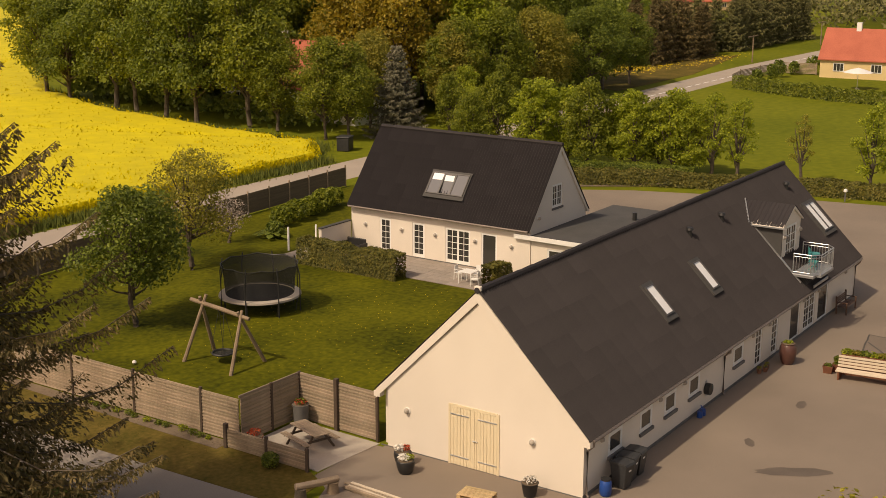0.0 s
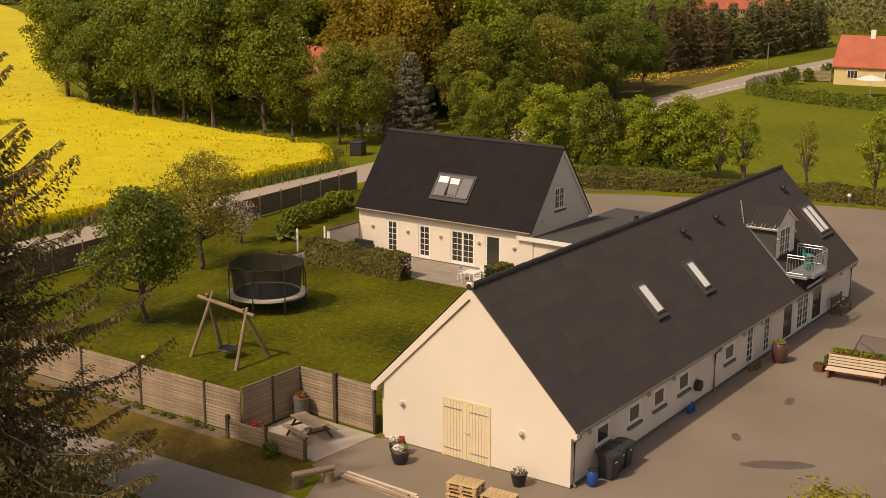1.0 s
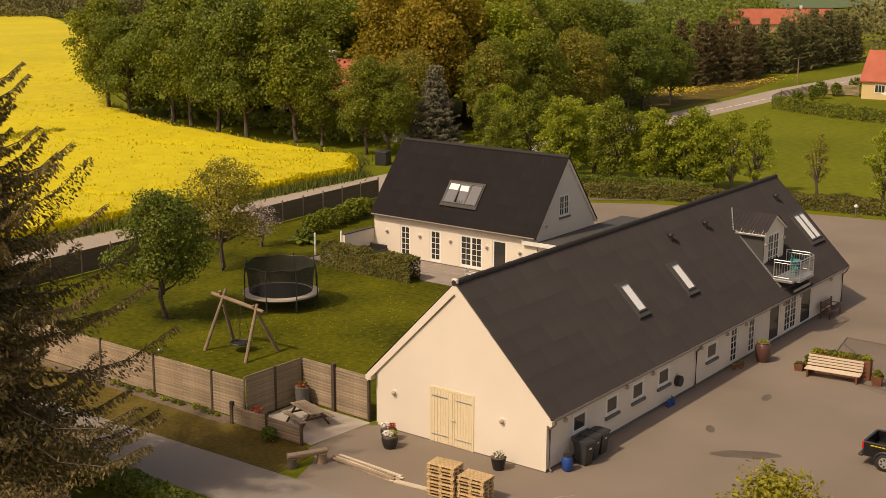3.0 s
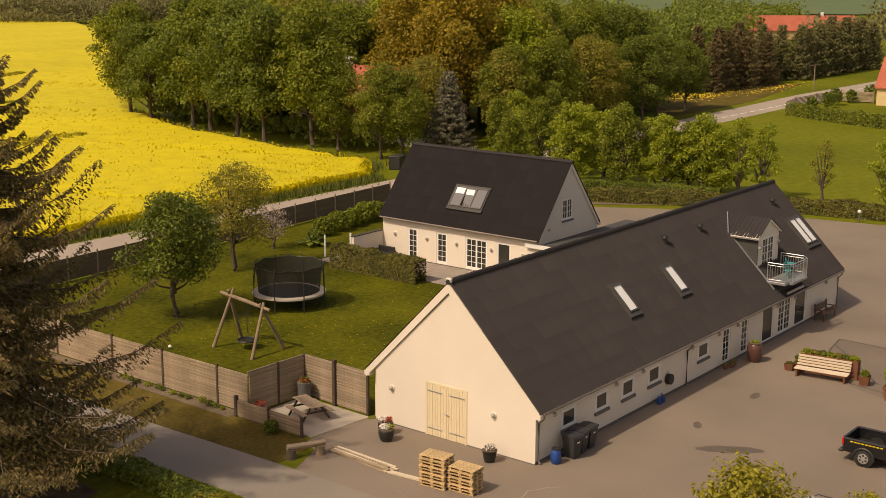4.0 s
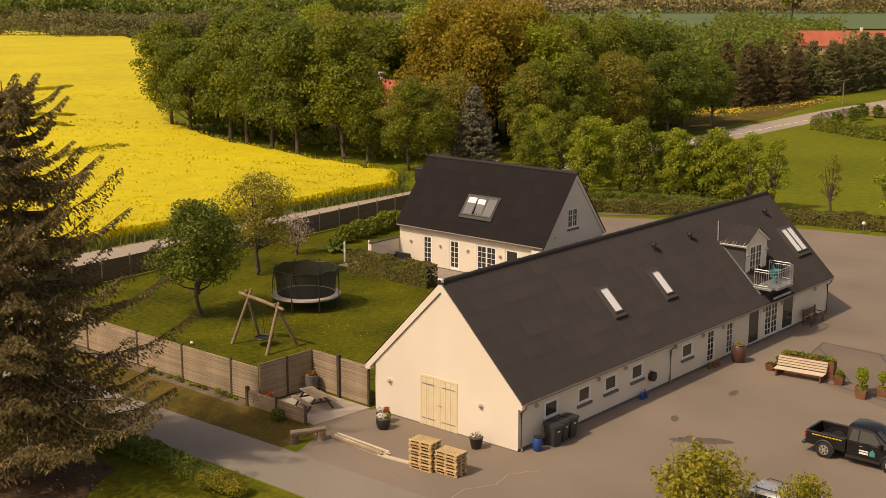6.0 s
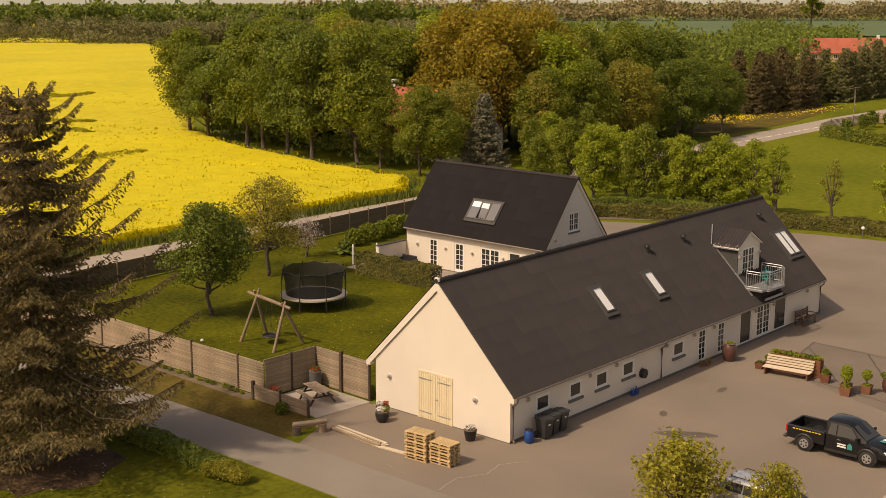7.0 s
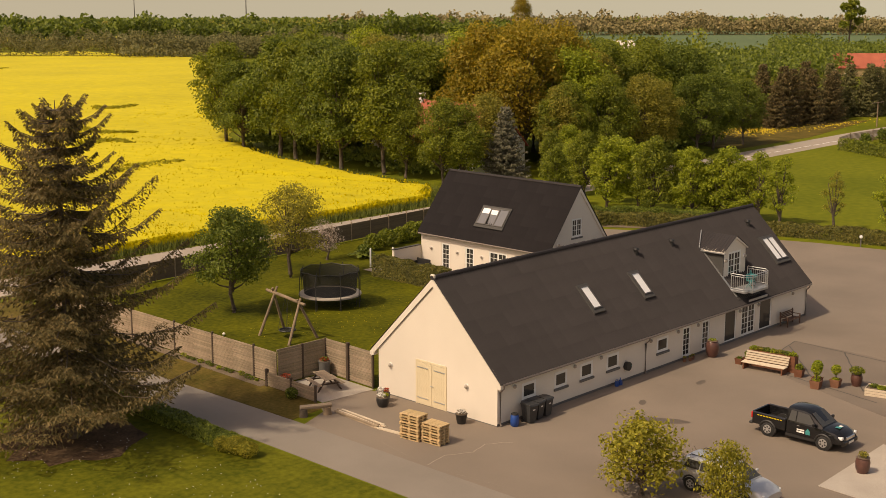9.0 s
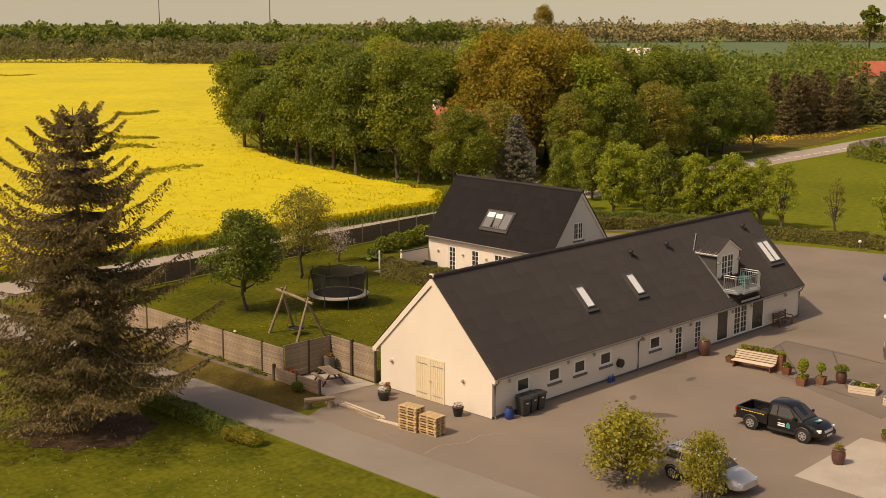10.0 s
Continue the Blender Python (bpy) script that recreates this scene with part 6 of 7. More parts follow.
def yard_bench(x, y, turn):
    ob = thing("garden_bench", x, y, 0.015, turn, "dark wooden garden bench against the wall", "bench")
    for k in range(4):
        part("seat_slat", Geo().cbox(-0.85, 0.85, -0.3 + k * 0.13, -0.19 + k * 0.13, 0.42, 0.45, 0.005), "dark_wood", ob)
    for k in range(4):
        part("back_slat", Geo().cbox(-0.85, 0.85, 0.24, 0.27, 0.52 + k * 0.11, 0.60 + k * 0.11, 0.005), "dark_wood", ob)
    for s in (-0.82, 0.82):
        part("leg", Geo().cbox(s - 0.035, s + 0.035, -0.32, -0.25, 0, 0.64, 0.006), "dark_wood", ob)
        part("leg", Geo().beam((s, 0.24, 0), (s, 0.30, 0.98), 0.07, 0.07), "dark_wood", ob)
        part("armrest", Geo().cbox(s - 0.04, s + 0.04, -0.34, 0.28, 0.64, 0.68, 0.006), "dark_wood", ob)


yard_bench(29.5, -0.55, 0)


def planter_bench():
    """A long slatted bench in front of a raised corten planter."""
    ob = thing("slatted_bench", 18.75, -4.85, 0.015, -83, "long pale slatted bench with a sloping back", "bench")
    for k in range(5):
        part("seat_slat", Geo().cbox(-1.35, 1.35, -0.52 + k * 0.12, -0.42 + k * 0.12, 0.40, 0.44, 0.005), "slat", ob)
    for k in range(4):
        part("back_slat", Geo().cbox(-1.35, 1.35, 0.12 + k * 0.06, 0.15 + k * 0.06, 0.47 + k * 0.13, 0.58 + k * 0.13, 0.005), "slat", ob)
    for s in (-1.2, 1.2):
        part("support", Geo().prism([(-0.5, 0.0), (0.3, 0.0), (0.42, 0.95), (0.34, 0.95), (0.12, 0.40), (-0.52, 0.39)], "x", s - 0.04, s + 0.04), "rust", ob)
    pl = thing("corten_planter", 19.45, -4.95, 0.015, -83, "rusty steel planter full of low green plants", "planter")
    part("box", Geo().cbox(-1.45, 1.45, -0.28, 0.28, 0.0, 0.98, 0.01), "rust", pl)
    rr = random.Random(4)
    for k in range(7):
        v, f = leaf_quads(rr, [((-1.22 + k * 0.40, 0, 1.02), (0.34, 0.27, 0.2))], 150, 0.07, 0.3)
        part("plant", Geo().add(v, f), ("leaf_lime", "leaf_olive", "leaf_dark")[k % 3], pl)


planter_bench()


def square_pot(x, y, w, h, material, label, ball=0.0, stem=0.0, leaf="leaf_lime", turn=8, extra=None, group="square planters"):
    ob = thing("square_planter", x, y, 0.015, turn, label, "planter", group)
    w, h, ball, stem = w * 0.86, h * 0.86, ball * 0.84, stem * 0.86
    a, b = w * 0.38, w * 0.5
    v = [(-a, -a, 0), (a, -a, 0), (a, a, 0), (-a, a, 0), (-b, -b, h), (b, -b, h), (b, b, h), (-b, b, h), (-b * .85, -b * .85, h), (b * .85, -b * .85, h), (b * .85, b * .85, h), (-b * .85, b * .85, h), (-b * .85, -b * .85, h - .06), (b * .85, -b * .85, h - .06), (b * .85, b * .85, h - .06), (-b * .85, b * .85, h - .06)]
    f = [(0, 3, 2, 1)] + [(4 * q + k, 4 * q + (k + 1) % 4, 4 * q + 4 + (k + 1) % 4, 4 * q + 4 + k) for q in range(3) for k in range(4)] + [(12, 13, 14, 15)]
    part("pot", Geo().add(v, f), material, ob)
    rr = random.Random(int(x * 7 + y * 3))
    v, f = leaf_quads(rr, [((0, 0, h), (b * 0.8, b * 0.8, 0.12))], 120, 0.05, 0.3)
    part("underplanting", Geo().add(v, f), extra or leaf, ob)
    if ball:
        part("stem", rounded().tube([(0, 0, h - 0.1), (0, 0, h + stem)], 0.03, 6), "bark", ob)
        v, f = leaf_quads(rr, [((0, 0, h + stem + ball * 0.7), (ball, ball, ball * 1.1))], 520, 0.06, 0.18)
        part("foliage", Geo().add(v, f), leaf, ob)


square_pot(18.9, -3.0, 0.55, 0.42, "rust", "low rusty planter beside the slatted bench", leaf="leaf_dark")
square_pot(19.3, -3.3, 0.5, 0.45, "rust", "low rusty planter beside the slatted bench", ball=0.2, stem=0.1, leaf="leaf_dark")
square_pot(18.95, -6.95, 0.62, 0.55, "rust", "rusty square planter with white flowers and green leaves", ball=0.27, stem=-0.1, leaf="leaf_maple", extra="petal")
square_pot(18.25, -8.45, 0.66, 0.5, "clay", "terracotta square pot with a clipped ball tree", ball=0.36, stem=0.55, leaf="leaf_lime")
square_pot(17.55, -8.75, 0.7, 0.55, "clay", "terracotta square pot with a clipped ball tree", ball=0.38, stem=0.5, leaf="leaf_lime")
square_pot(18.55, -9.45, 0.66, 0.55, "clay", "terracotta square pot with a clipped ball tree", ball=0.34, stem=0.4, leaf="leaf_lime")
plant_pot("glazed_urn", 19.6, -10.2, [(0.24, 0), (0.32, 0.25), (0.34, 0.5), (0.28, 0.68), (0.3, 0.7)], "glaze", "glazed brown urn with a clipped green cushion", [("leaf_maple", 0.42, 0.46, 400, 0.06, 0, 0)])


def crate(x, y, turn):
    ob = thing("timber_crate", x, y, 0.018, turn, "raised pale timber planting crate with herbs", "planter", "planting crates")
    for z in (0.0, 0.15, 0.30):
        part("side_board", Geo().cbox(-0.75, 0.75, -0.55, -0.52, z, z + 0.13, 0.005), "slat", ob)
        part("side_board", Geo().cbox(-0.75, 0.75, 0.52, 0.55, z, z + 0.13, 0.005), "slat", ob)
        part("end_board", Geo().cbox(-0.78, -0.75, -0.55, 0.55, z, z + 0.13, 0.005), "slat", ob)
        part("end_board", Geo().cbox(0.75, 0.78, -0.55, 0.55, z, z + 0.13, 0.005), "slat", ob)
    part("soil", Geo().box(-0.74, 0.74, -0.51, 0.51, 0.0, 0.36), "soil", ob)
    rr = random.Random(3)
    for k, (dx, m_) in enumerate(((-0.4, "leaf_dark"), (0.05, "leaf_lime"), (0.45, "leaf_olive"))):
        v, f = leaf_quads(rr, [((dx, 0.1 * (-1) ** k, 0.45), (0.28, 0.25, 0.14))], 150, 0.06, 0.3)
        part("plant", Geo().add(v, f), m_, ob)


crate(18.9, -12.0, -76)
crate(18.0, -14.6, -80)
plant_pot("glazed_urn", 6.95, -16.7, [(0.24, 0), (0.33, 0.25), (0.35, 0.55), (0.30, 0.72), (0.33, 0.76)], "glaze", "glazed brown urn on the concrete slab", [("leaf_olive", 0.3, 0.25, 150, 0.05, 0, 0)])
plant_pot("clay_pot", 11.9, -16.7, [(0.14, 0), (0.2, 0.3), (0.21, 0.32)], "clay", "small terracotta pot at the wall", [("leaf_maple", 0.25, 0.2, 90, 0.05, 0, 0)])
plant_pot("flower_pot", 11.2, -17.3, [(0.16, 0), (0.22, 0.3), (0.23, 0.32)], "plinth", "dark pot with a trailing plant", [("leaf_maple", 0.25, 0.24, 90, 0.05, 0, 0)])
plant_pot("tall_planter", 26.5, -9.8, [(0.25, 0), (0.36, 0.7), (0.38, 0.74)], "plinth", "tall grey planter with white flowers", [("petal", 0.5, 0.35, 150, 0.06, 0, 0), ("leaf_dark", 0.5, 0.3, 120, 0.06, 0, 0)])
whole("pavement_slab", slab([(4.0, -16.0), (11.3, -15.7), (12.4, -30), (3.0, -30)], -0.1, 0.035), "concrete", "pale concrete apron with sandy edge", "pavement", "structure")
stains = ((6.75, -5.6, 1.5, 0.42, -58), (8.6, -3.1, 0.45, 0.2, 30), (14.0, -3.4, 0.5, 0.22, 10), (3.3, -8.8, 0.6, 0.2, 80))
for k, (x, y, a, b, t) in enumerate(stains):
    v = [(a * math.cos(q * 0.314) * (1 + 0.08 * math.sin(3 * q + k)), b * math.sin(q * 0.314) * (1 + 0.1 * math.cos(2 * q)), 0.0) for q in range(20)]
    ob = whole("oil_stain", Geo().add(v, [tuple(range(20))]), "stain", "dark oil stain soaked into the asphalt", "stain", "structure")
    ob.matrix_basis = pose(x, y, 0.017, 0, 0, t)
for x, y in ((60.0, 14.3), (58.6, 8.5), (58.0, -2.0)):
    ob = thing("garden_lamp", x, y, 0, 0, "low garden lamp with a white globe by the hedge", "lamp", "garden lamps")
    part("post", rounded().lathe([(0.05, 0), (0.05, 0.75)], 8), "plinth", ob)
    part("globe", rounded().lathe([(0.06, 0.75), (0.16, 0.85), (0.14, 0.98), (0.03, 1.05)], 12), "white", ob)
tarp = thing("blue_drum", 48.3, 0.6, 0.015, 90, "blue barrel lying on its side in the far yard", "barrel")
part("body", rounded().tube([(-0.5, 0, 0.3), (-0.3, 0, 0.3), (0.3, 0, 0.3), (0.5, 0, 0.3)], [0.27, 0.3, 0.3, 0.27], 14), "blue", tarp)

# brick building and white shed at the yard's edge
shed = thing("brick_wing", 0, 0, 0, 0, "yellow brick building end with a timber-faced window box", "building")
part("wall", Geo().box(11.6, 24.0, -24.0, -17.25, 0, 2.6), "brick", shed)
part("roof", Geo().prism([(-24.5, 2.5), (-20.6, 5.6), (-16.9, 2.5), (-16.9, 2.62), (-20.6, 5.75), (-24.5, 2.62)], "x", 11.3, 24.4), "felt", shed)
part("window_box", Geo().cbox(13.0, 15.0, -17.24, -16.75, 1.9, 2.25, 0.02), "slat", shed, "pale timber flower box")
wshed = thing("white_shed", 0, 0, 0, 0, "white-painted timber garden shed", "building")
part("wall", Geo().box(27.8, 31.0, -12.5, -9.3, 0, 2.35), "white", wshed)
part("roof", Geo().cbox(27.4, 31.4, -12.9, -8.9, 2.36, 2.6, 0.03), "white", wshed)

# ---- vehicles ----
def loft(sections):
    """Half-profiles (half width, height) at stations along local x, mirrored and skinned."""
    g = rounded()
    rings = [[(x, w, z) for w, z in prof] + [(x, -w, z) for w, z in reversed(prof)] for x, prof in sections]
    n = len(rings[0])
    v = [p for r_ in rings for p in r_]
    f = [(i * n + k, i * n + (k + 1) % n, (i + 1) * n + (k + 1) % n, (i + 1) * n + k) for i in range(len(rings) - 1) for k in range(n)]
    f += [tuple(range(n))[::-1], tuple((len(rings) - 1) * n + k for k in range(n))]
    return g.add(v, f)


def side_panel(points, y0, y1):
    """A window or panel: outline (x, z) placed on a leaning side from y0 at the low edge to y1 at the high edge."""
    zs = [p[1] for p in points]
    lo, hi = min(zs), max(zs)
    n = len(points)

    def depth(z):
        return y0 + (y1 - y0) * (z - lo) / (hi - lo)
    v = [(x, depth(z), z) for x, z in points] + [(x, depth(z) * 0.985, z) for x, z in points]
    return Geo().add(v, [tuple(range(n)), tuple(range(n, 2 * n))[::-1]] + [(k, (k + 1) % n, n + (k + 1) % n, n + k) for k in range(n)])


def wheels(ob, xs, half, rad):
    for x in xs:
        for s in (-1, 1):
            w = part("wheel", rounded().tube([(x, s * (half - 0.22), rad), (x, s * (half - 0.19), rad), (x, s * (half - 0.03), rad), (x, s * half, rad)], [rad * 0.9, rad, rad, rad * 0.9], 22), "tyre", ob)
            part("rim", rounded().tube([(x, s * (half - 0.02), rad), (x, s * (half + 0.012), rad)], [rad * 0.64, rad * 0.60], 18), "steel", w, "silver alloy rim")
            for k in range(6):
                a = k * math.pi / 3
                part("rim_opening", Geo().box(-0.035, 0.035, -0.004, 0.004, rad * 0.25, rad * 0.5).moved(Matrix.Translation((x, s * (half + 0.013), rad)) @ Matrix.Rotation(a, 4, "Y")), "black", w)
            arch = rounded()
            arch.tube([(x + rad * 1.17 * math.cos(radians(q)), s * (half - 0.035), rad + rad * 1.17 * math.sin(radians(q))) for q in range(-8, 190, 18)], 0.055, 6)
            part("wheel_arch", arch, "black", ob)
            part("arch_liner", rounded().tube([(x, s * (half - 0.26), rad * 1.05), (x, s * (half - 0.028), rad * 1.05)], rad * 1.14, 20), "black", ob)


def pickup(x, y, turn):
    """Local +x is forwards."""
    ob = thing("pickup_truck", x, y, 0.015, turn, "black pickup truck with open load bed, parked in the yard", "car")
    H = 0.90
    wheels(ob, (-1.60, 1.45), H, 0.37)
    nose = [(0.55, 0.42), (0.80, 0.48), (0.84, 0.70), (0.78, 0.86), (0.4, 0.93)]
    body = loft([
        (-0.55, [(0.72, 0.40), (0.86, 0.46), (0.89, 0.80), (0.88, 1.04), (0.50, 1.05)]),
        (0.60, [(0.72, 0.40), (0.86, 0.46), (0.89, 0.80), (0.87, 1.04), (0.50, 1.06)]),
        (1.10, [(0.72, 0.40), (0.86, 0.46), (0.90, 0.80), (0.86, 1.03), (0.50, 1.10)]),
        (1.80, [(0.70, 0.40), (0.86, 0.46), (0.88, 0.78), (0.80, 0.98), (0.45, 1.05)]),
        (2.25, [(0.62, 0.38), (0.82, 0.44), (0.84, 0.70), (0.74, 0.86), (0.40, 0.94)]),
        (2.42, [(0.50, 0.40), (0.66, 0.46), (0.68, 0.64), (0.58, 0.74), (0.30, 0.78)])])
    part("body", body, "car_black", ob)
    cab = loft([
        (-0.62, [(0.80, 1.03), (0.80, 1.10), (0.64, 1.66), (0.50, 1.72), (0.2, 1.74)]),
        (-0.30, [(0.86, 1.03), (0.85, 1.10), (0.67, 1.70), (0.52, 1.77), (0.2, 1.79)]),
        (0.35, [(0.86, 1.03), (0.85, 1.10), (0.66, 1.69), (0.50, 1.76), (0.2, 1.78)]),
        (0.62, [(0.85, 1.03), (0.84, 1.10), (0.64, 1.60), (0.48, 1.66), (0.2, 1.68)]),
        (1.34, [(0.82, 1.02), (0.78, 1.06), (0.72, 1.08), (0.45, 1.09), (0.2, 1.10)])])
    part("cab", cab, "car_black", ob)
    part("windscreen", Geo().add([(0.66, -0.58, 1.645), (0.66, 0.58, 1.645), (1.31, 0.70, 1.125), (1.31, -0.70, 1.125), (0.64, -0.56, 1.62), (0.64, 0.56, 1.62), (1.29, 0.68, 1.10), (1.29, -0.68, 1.10)], [(0, 1, 2, 3), (4, 7, 6, 5), (0, 4, 5, 1), (2, 6, 7, 3), (1, 5, 6, 2), (0, 3, 7, 4)]), "glass", ob, "windscreen glass")
    part("rear_window", Geo().box(-0.655, -0.635, -0.55, 0.55, 1.20, 1.60), "glass", ob)
    for s in (-1, 1):
        part("door_window", side_panel([(-0.02, 1.13), (1.02, 1.13), (0.58, 1.58), (-0.02, 1.62)], s * 0.875, s * 0.715), "glass", ob)
        part("quarter_window", side_panel([(-0.48, 1.13), (-0.09, 1.13), (-0.09, 1.62), (-0.40, 1.62)], s * 0.870, s * 0.715), "glass", ob)
        part("mirror", Geo().cbox(0.92, 1.04, s * 0.98 - 0.09, s * 0.98 + 0.09, 1.12, 1.28, 0.02), "car_black", ob)
        part("door_handle", Geo().cbox(0.02, 0.18, s * 0.902 - 0.012, s * 0.902 + 0.012, 0.94, 0.97, 0.004), "chrome", ob)
        part("headlamp", Geo().cbox(2.16, 2.40, s * 0.70 - 0.10, s * 0.70 + 0.10, 0.68, 0.84, 0.03), "lens", ob, "clear headlamp")
        part("tail_lamp", Geo().cbox(-2.56, -2.46, s * 0.82 - 0.06, s * 0.82 + 0.075, 0.78, 1.10, 0.02), "lamp_red", ob, "red tail lamp")
        part("bed_side", Geo().cbox(-2.50, -0.62, s * 0.82 - 0.07, s * 0.82 + 0.07, 0.50, 1.12, 0.035), "car_black", ob)
        bar = Geo()
        for k in range(9):
            bar.box(-2.2 + k * 0.16, -2.08 + k * 0.16, s * 0.893 - 0.004, s * 0.893 + 0.004, 0.98, 1.03)
        part("side_stripe", bar, "flower_y", ob, "yellow lettering drawn as bars")
        sign = Geo().box(0.02, 0.44, s * 0.900 - 0.005, s * 0.900 + 0.005, 0.74, 0.80).box(0.02, 0.44, s * 0.900 - 0.005, s * 0.900 + 0.005, 0.62, 0.70)
        part("door_mark", sign, "white", ob, "white bars of the door sign")
        part("door_emblem", Geo().prism([(0.50, 0.60), (0.74, 0.60), (0.74, 0.78), (0.62, 0.92), (0.50, 0.78)], "y", s * 0.900 - 0.005, s * 0.900 + 0.005), "teal", ob, "turquoise house-shaped emblem")
    part("bonnet_emblem", Geo().box(1.72, 1.98, -0.22, 0.02, 1.085, 1.092).moved(Matrix.Translation((0, 0, -0.005))), "teal", ob, "turquoise emblem on the bonnet")
    part("bonnet_mark", Geo().box(1.76, 1.94, 0.05, 0.24, 1.08, 1.088), "white", ob)
    part("bed_floor", Geo().box(-2.45, -0.66, -0.76, 0.76, 0.55, 0.62), "black", ob)
    part("tailgate", Geo().cbox(-2.56, -2.45, -0.76, 0.76, 0.52, 1.12, 0.02), "car_black", ob)
    part("bed_front", Geo().cbox(-0.72, -0.62, -0.76, 0.76, 0.55, 1.14, 0.02), "car_black", ob)
    for k in range(4):
        part("bed_ridge", Geo().box(-2.4, -0.75, -0.6 + k * 0.38, -0.5 + k * 0.38, 0.62, 0.64), "black", ob)
    part("rear_bumper", Geo().cbox(-2.72, -2.52, -0.8, 0.8, 0.42, 0.54, 0.03), "black", ob)
    part("front_bumper", Geo().cbox(2.28, 2.50, -0.72, 0.72, 0.36, 0.62, 0.05), "car_black", ob)
    part("grille", Geo().cbox(2.40, 2.47, -0.42, 0.42, 0.62, 0.78, 0.02), "chrome", ob, "chrome grille")
    part("plate", Geo().box(2.50, 2.512, -0.26, 0.26, 0.44, 0.55), "white", ob, "blank number plate")
    part("sill", Geo().box(-0.6, 1.0, -0.86, 0.86, 0.30, 0.44), "black", ob)


pickup(9.32, -12.45, -90)


def estate_car(x, y, turn):
    ob = thing("estate_car", x, y, 0.015, turn, "silver estate car with roof rails, parked by the yard trees", "car")
    H = 0.90
    wheels(ob, (-1.40, 1.35), H, 0.34)
    part("body", loft([
        (-2.35, [(0.55, 0.42), (0.74, 0.48), (0.78, 0.74), (0.76, 0.98), (0.4, 1.0)]),
        (-2.10, [(0.66, 0.36), (0.86, 0.42), (0.90, 0.74), (0.87, 1.00), (0.5, 1.02)]),
        (0.80, [(0.70, 0.34), (0.87, 0.40), (0.91, 0.72), (0.87, 0.98), (0.5, 1.00)]),
        (1.60, [(0.68, 0.34), (0.86, 0.40), (0.89, 0.68), (0.80, 0.90), (0.45, 0.97)]),
        (2.15, [(0.60, 0.34), (0.80, 0.40), (0.82, 0.62), (0.70, 0.78), (0.38, 0.85)]),
        (2.36, [(0.46, 0.38), (0.60, 0.44), (0.62, 0.58), (0.52, 0.66), (0.28, 0.70)])]), "car_silver", ob)
    part("cabin", loft([
        (-2.20, [(0.80, 0.98), (0.79, 1.04), (0.70, 1.12), (0.50, 1.15), (0.2, 1.16)]),
        (-1.85, [(0.85, 0.99), (0.84, 1.05), (0.67, 1.46), (0.52, 1.53), (0.2, 1.55)]),
        (-0.20, [(0.86, 0.99), (0.85, 1.05), (0.68, 1.49), (0.53, 1.57), (0.2, 1.60)]),
        (0.35, [(0.86, 0.99), (0.85, 1.05), (0.66, 1.44), (0.50, 1.52), (0.2, 1.54)]),
        (1.25, [(0.82, 0.96), (0.78, 1.00), (0.70, 1.01), (0.45, 1.02), (0.2, 1.03)])]), "car_silver", ob)
    part("windscreen", Geo().add([(0.42, -0.58, 1.50), (0.42, 0.58, 1.50), (1.22, 0.70, 1.055), (1.22, -0.70, 1.055), (0.40, -0.56, 1.47), (0.40, 0.56, 1.47), (1.20, 0.68, 1.03), (1.20, -0.68, 1.03)], [(0, 1, 2, 3), (4, 7, 6, 5), (0, 4, 5, 1), (2, 6, 7, 3), (1, 5, 6, 2), (0, 3, 7, 4)]), "glass", ob)
    part("rear_window", Geo().add([(-2.17, -0.6, 1.17), (-2.17, 0.6, 1.17), (-1.88, 0.55, 1.51), (-1.88, -0.55, 1.51), (-2.14, -0.6, 1.15), (-2.14, 0.6, 1.15), (-1.85, 0.55, 1.48), (-1.85, -0.55, 1.48)], [(0, 1, 2, 3), (4, 7, 6, 5), (0, 4, 5, 1), (2, 6, 7, 3), (1, 5, 6, 2), (0, 3, 7, 4)]), "glass", ob)
    for s in (-1, 1):
        for pts_ in ([(-1.82, 1.08), (-1.02, 1.08), (-1.02, 1.43), (-1.66, 1.42)], [(-0.95, 1.08), (-0.10, 1.08), (-0.10, 1.45), (-0.95, 1.43)], [(-0.02, 1.08), (0.95, 1.08), (0.42, 1.42), (-0.02, 1.45)]):
            part("side_window", side_panel(pts_, s * 0.862, s * 0.715), "glass", ob)
        part("roof_rail", rounded().tube([(-1.7, s * 0.56, 1.54), (-1.6, s * 0.57, 1.62), (0.1, s * 0.57, 1.64), (0.25, s * 0.56, 1.57)], 0.022, 6), "black", ob)
        part("mirror", Geo().cbox(0.80, 0.92, s * 0.97 - 0.08, s * 0.97 + 0.08, 1.05, 1.18, 0.02), "car_silver", ob)
        part("tail_lamp", Geo().cbox(-2.32, -2.16, s * 0.78 - 0.06, s * 0.78 + 0.07, 0.80, 1.06, 0.02), "lamp_red", ob)
        part("headlamp", Geo().cbox(2.02, 2.26, s * 0.66 - 0.1, s * 0.66 + 0.1, 0.60, 0.74, 0.03), "lens", ob)
        part("door_handle", Geo().cbox(-0.85, -0.7, s * 0.9 - 0.012, s * 0.9 + 0.012, 0.88, 0.91, 0.004), "chrome", ob)
    part("antenna", rounded().tube([(-1.75, 0.1, 1.54), (-1.95, 0.1, 1.75)], 0.008, 5), "black", ob)


estate_car(0.3, -13.5, -92)


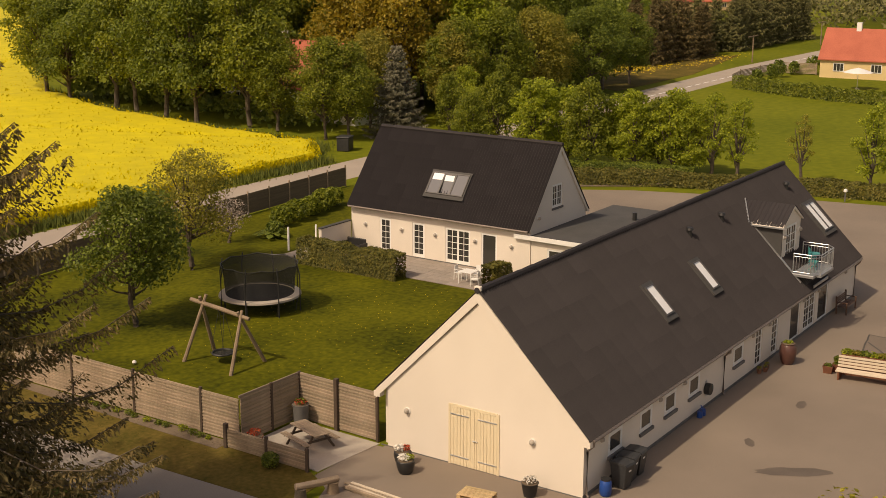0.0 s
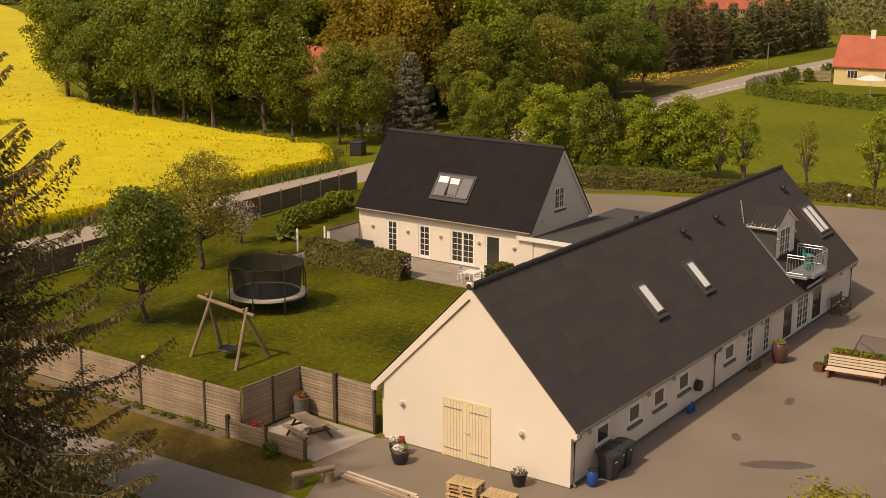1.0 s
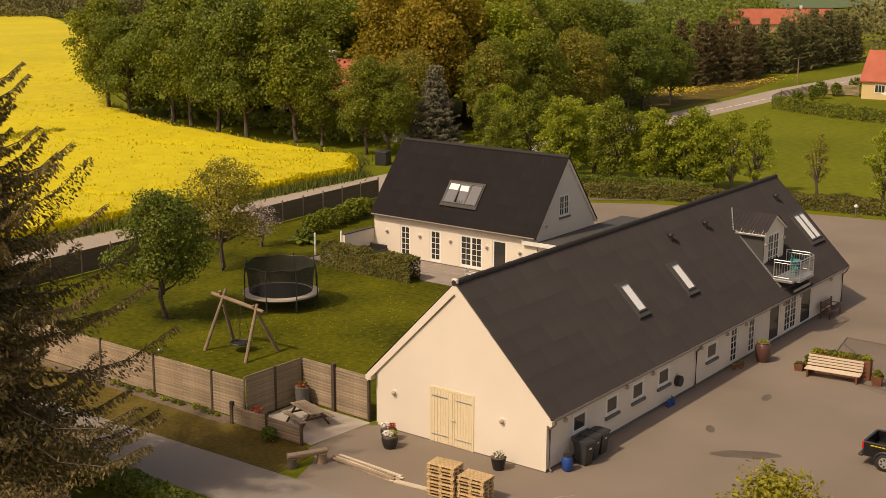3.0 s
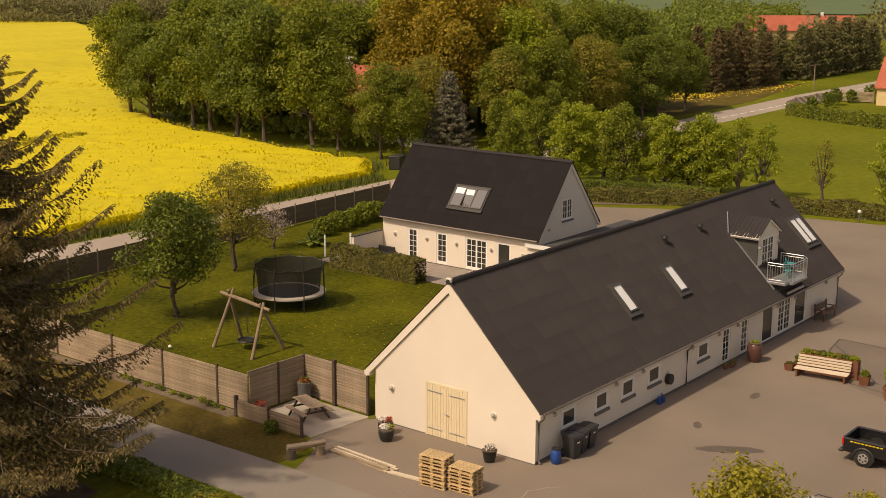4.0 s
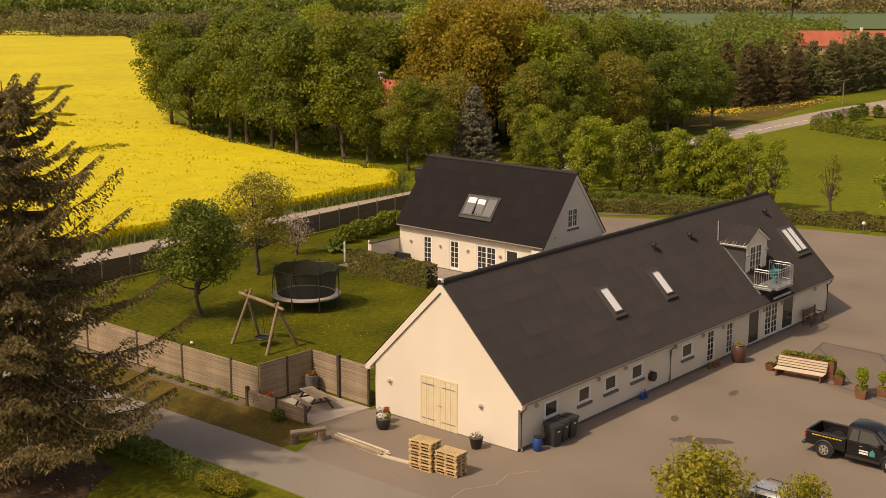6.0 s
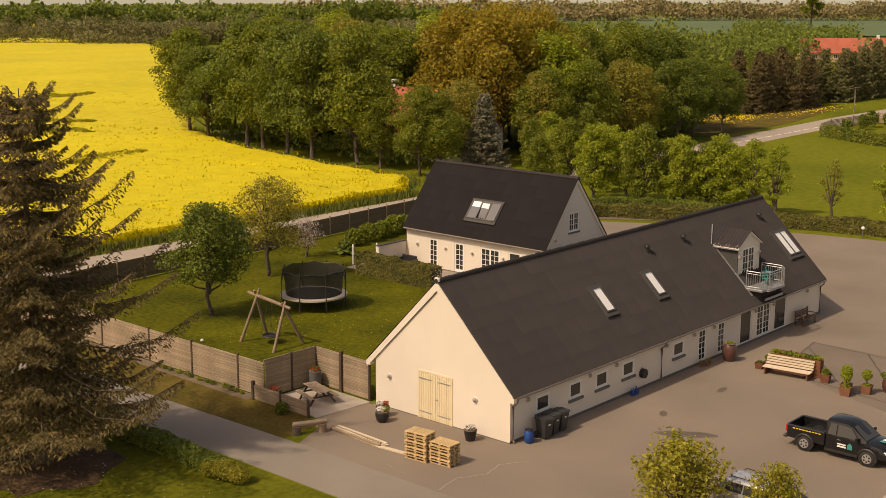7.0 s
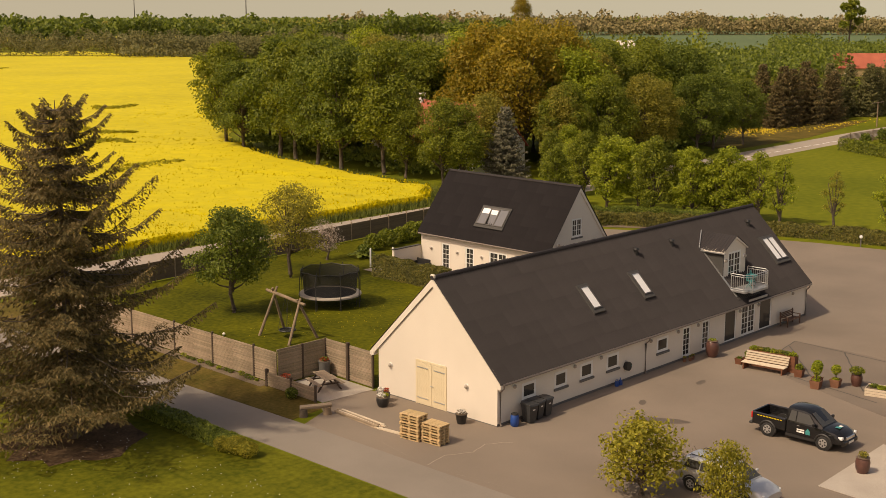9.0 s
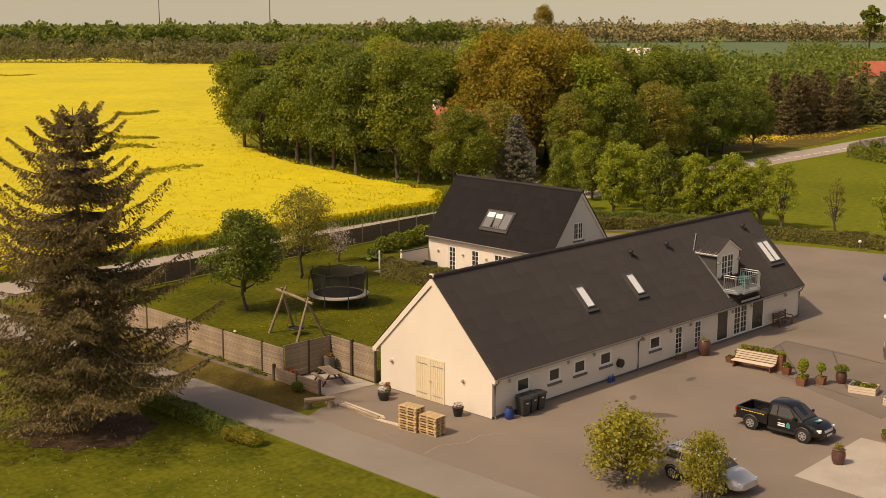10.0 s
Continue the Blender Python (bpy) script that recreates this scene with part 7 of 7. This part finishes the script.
# ---- neighbours and far buildings ----
def simple_house(name, x, y, turn, L, W, eave, ridge, wall, roof_mat, label, windows=3, skylights=()):
    """Gabled house: long side along local x, centre at the origin."""
    ob = thing(name, x, y, land(x, y), turn, label, "building")
    part("wall", Geo().prism([(-W / 2, 0), (W / 2, 0), (W / 2, eave), (0, ridge - 0.15), (-W / 2, eave)], "x", -L / 2, L / 2), wall, ob)
    o, s = 0.35, (ridge - eave) / (W / 2)
    rf = part("roof", Geo().prism([(-W / 2 - o, eave - o * s), (0, ridge), (W / 2 + o, eave - o * s), (W / 2 + o, eave - o * s + 0.16), (0, ridge + 0.16), (-W / 2 - o, eave - o * s + 0.16)], "x", -L / 2 - 0.3, L / 2 + 0.3), roof_mat, ob)
    part("chimney", Geo().cbox(L * 0.2, L * 0.2 + 0.7, -0.3, 0.4, ridge - 0.6, ridge + 1.0, 0.03), "white", rf)
    for k in range(windows):
        xx = -L / 2 + L * (k + 0.5) / windows
        for sy in (-1, 1):
            w = part("window", Geo().box(xx - 0.75, xx + 0.75, sy * (W / 2 + 0.03) - 0.03, sy * (W / 2 + 0.03) + 0.03, 0.95, 2.15), "white", ob)
            for q in range(3):
                part("pane", Geo().box(xx - 0.66 + q * 0.46, xx - 0.26 + q * 0.46, sy * (W / 2 + 0.065) - 0.006, sy * (W / 2 + 0.065) + 0.006, 1.05, 2.05), "glass", w)
    for xx in skylights:
        m_ = Matrix.Translation((xx, -W / 4, (eave + ridge) / 2 + 0.17)) @ Matrix.Rotation(math.atan(s), 4, "X")
        part("skylight", Geo().box(-0.45, 0.45, -0.7, 0.7, -0.02, 0.08).moved(m_), "zinc", rf)
        part("skylight_pane", Geo().box(-0.36, 0.36, -0.6, 0.6, 0.08, 0.09).moved(m_), "glass", rf)


simple_house("neighbour_house", 147.9, 31.0, 95, 15.5, 8.0, 2.8, 6.6, "yellow_wall", "red_tile", "yellow rendered neighbour house with a red tiled roof", 3, (2.5,))
simple_house("grove_house", 74.0, 74.0, 82, 22.0, 8.4, 3.4, 8.0, "white", "red_tile", "white house with a red tiled roof among the trees", 4)
simple_house("far_farm", 300, 118, -50, 30, 9, 2.6, 6.2, "brick", "red_tile", "distant white farm with a long red roof", 5)
simple_house("far_barn", 345, 246, -35, 16, 9, 4.5, 7.0, "plaster", "plaster", "pale distant barn roof above the trees", 3)
simple_house("distant_farmstead", 420, 900, 10, 70, 16, 6, 10, "white", "felt", "long white distant farmstead", 5)
nf = thing("neighbour_fence", 0, 0, 0, 0, "slatted timber fence round the neighbour's garden", "fence")
npts = [(125.5, 44.4), (131, 45.4), (138, 45.2), (145.2, 44.4), (145.6, 39.6)]
for a, b in zip(npts, npts[1:]):
    for k in range(9):
        part("fence_rail", Geo().beam((a[0], a[1], 0.2 + k * 0.17), (b[0], b[1], 0.2 + k * 0.17), 0.03, 0.12), "board", nf)
    part("fence_post", Geo().cbox(b[0] - 0.07, b[0] + 0.07, b[1] - 0.07, b[1] + 0.07, 0, 1.8, 0.01), "board", nf)
for k, (x, y, s) in enumerate(((131, 43, 1.0), (135.5, 42.5, 1.2), (139.5, 43.0, 1.3), (144, 42.4, 1.0), (147, 40.5, 1.4))):
    v, f = leaf_quads(random.Random(k), [((0, 0, 1.0 * s), (0.8 * s, 0.8 * s, 1.0 * s))], 260, 0.22, 0.25)
    ob = thing("conical_shrub", x, y, 0, 0, "dark clipped shrub in the neighbour's garden", "shrub", "neighbour shrubs")
    part("foliage", Geo().add(v, f), "leaf_dark", ob)
par = thing("parasol", 131.5, 29.5, 0, 0, "white garden parasol in the neighbour's garden", "parasol")
part("pole", rounded().lathe([(0.04, 0), (0.04, 2.4)], 8), "white", par)
part("canopy", rounded().lathe([(2.0, 2.25), (1.0, 2.6), (0.05, 2.85)], 10), "white", par)
part("base", rounded().lathe([(0.35, 0), (0.35, 0.12)], 12), "concrete", par)
for k, (x, y) in enumerate(((158, 54.0), (196, 55.5))):
    ob = thing("utility_pole", x, y, 0, 0, "wooden pole with cross-arm beside the road", "pole", "roadside poles")
    part("pole", rounded().lathe([(0.12, 0), (0.09, 4.2)], 8), "log", ob)
    part("cross_arm", Geo().beam((-2.2, 0, 4.1), (2.2, 0, 4.1), 0.1, 0.1), "log", ob)
for k, (x, y, h) in enumerate(((1000, 2560, 62), (1500, 2330, 70), (1150, 1500, 45), (700, 2600, 50))):
    ob = thing("lattice_mast", x, y, land(x, y), 0, "thin grey lattice mast on the horizon", "mast", "horizon masts")
    part("mast", rounded().tube([(0, 0, 0), (0, 0, h * 1.3)], [1.4, 0.5], 4), "plinth", ob)
whole("footpath", draped([(46, 37.5), (47.2, 38.9), (63.6, 14.5), (62.2, 14.2)], 12, 0.03), "soil", "narrow gravel footpath between the hedges", "path", "structure")
mulch = [(-16.2 + 3.4 * math.cos(q * 0.3) * (1 + 0.15 * math.sin(3 * q)), 14.3 + 3.6 * math.sin(q * 0.3) * (1 + 0.12 * math.cos(2 * q))) for q in range(21)]
whole("needle_litter", slab(mulch, -0.05, 0.035), "litter", "brown needle litter round the spruce", "litter", "structure")
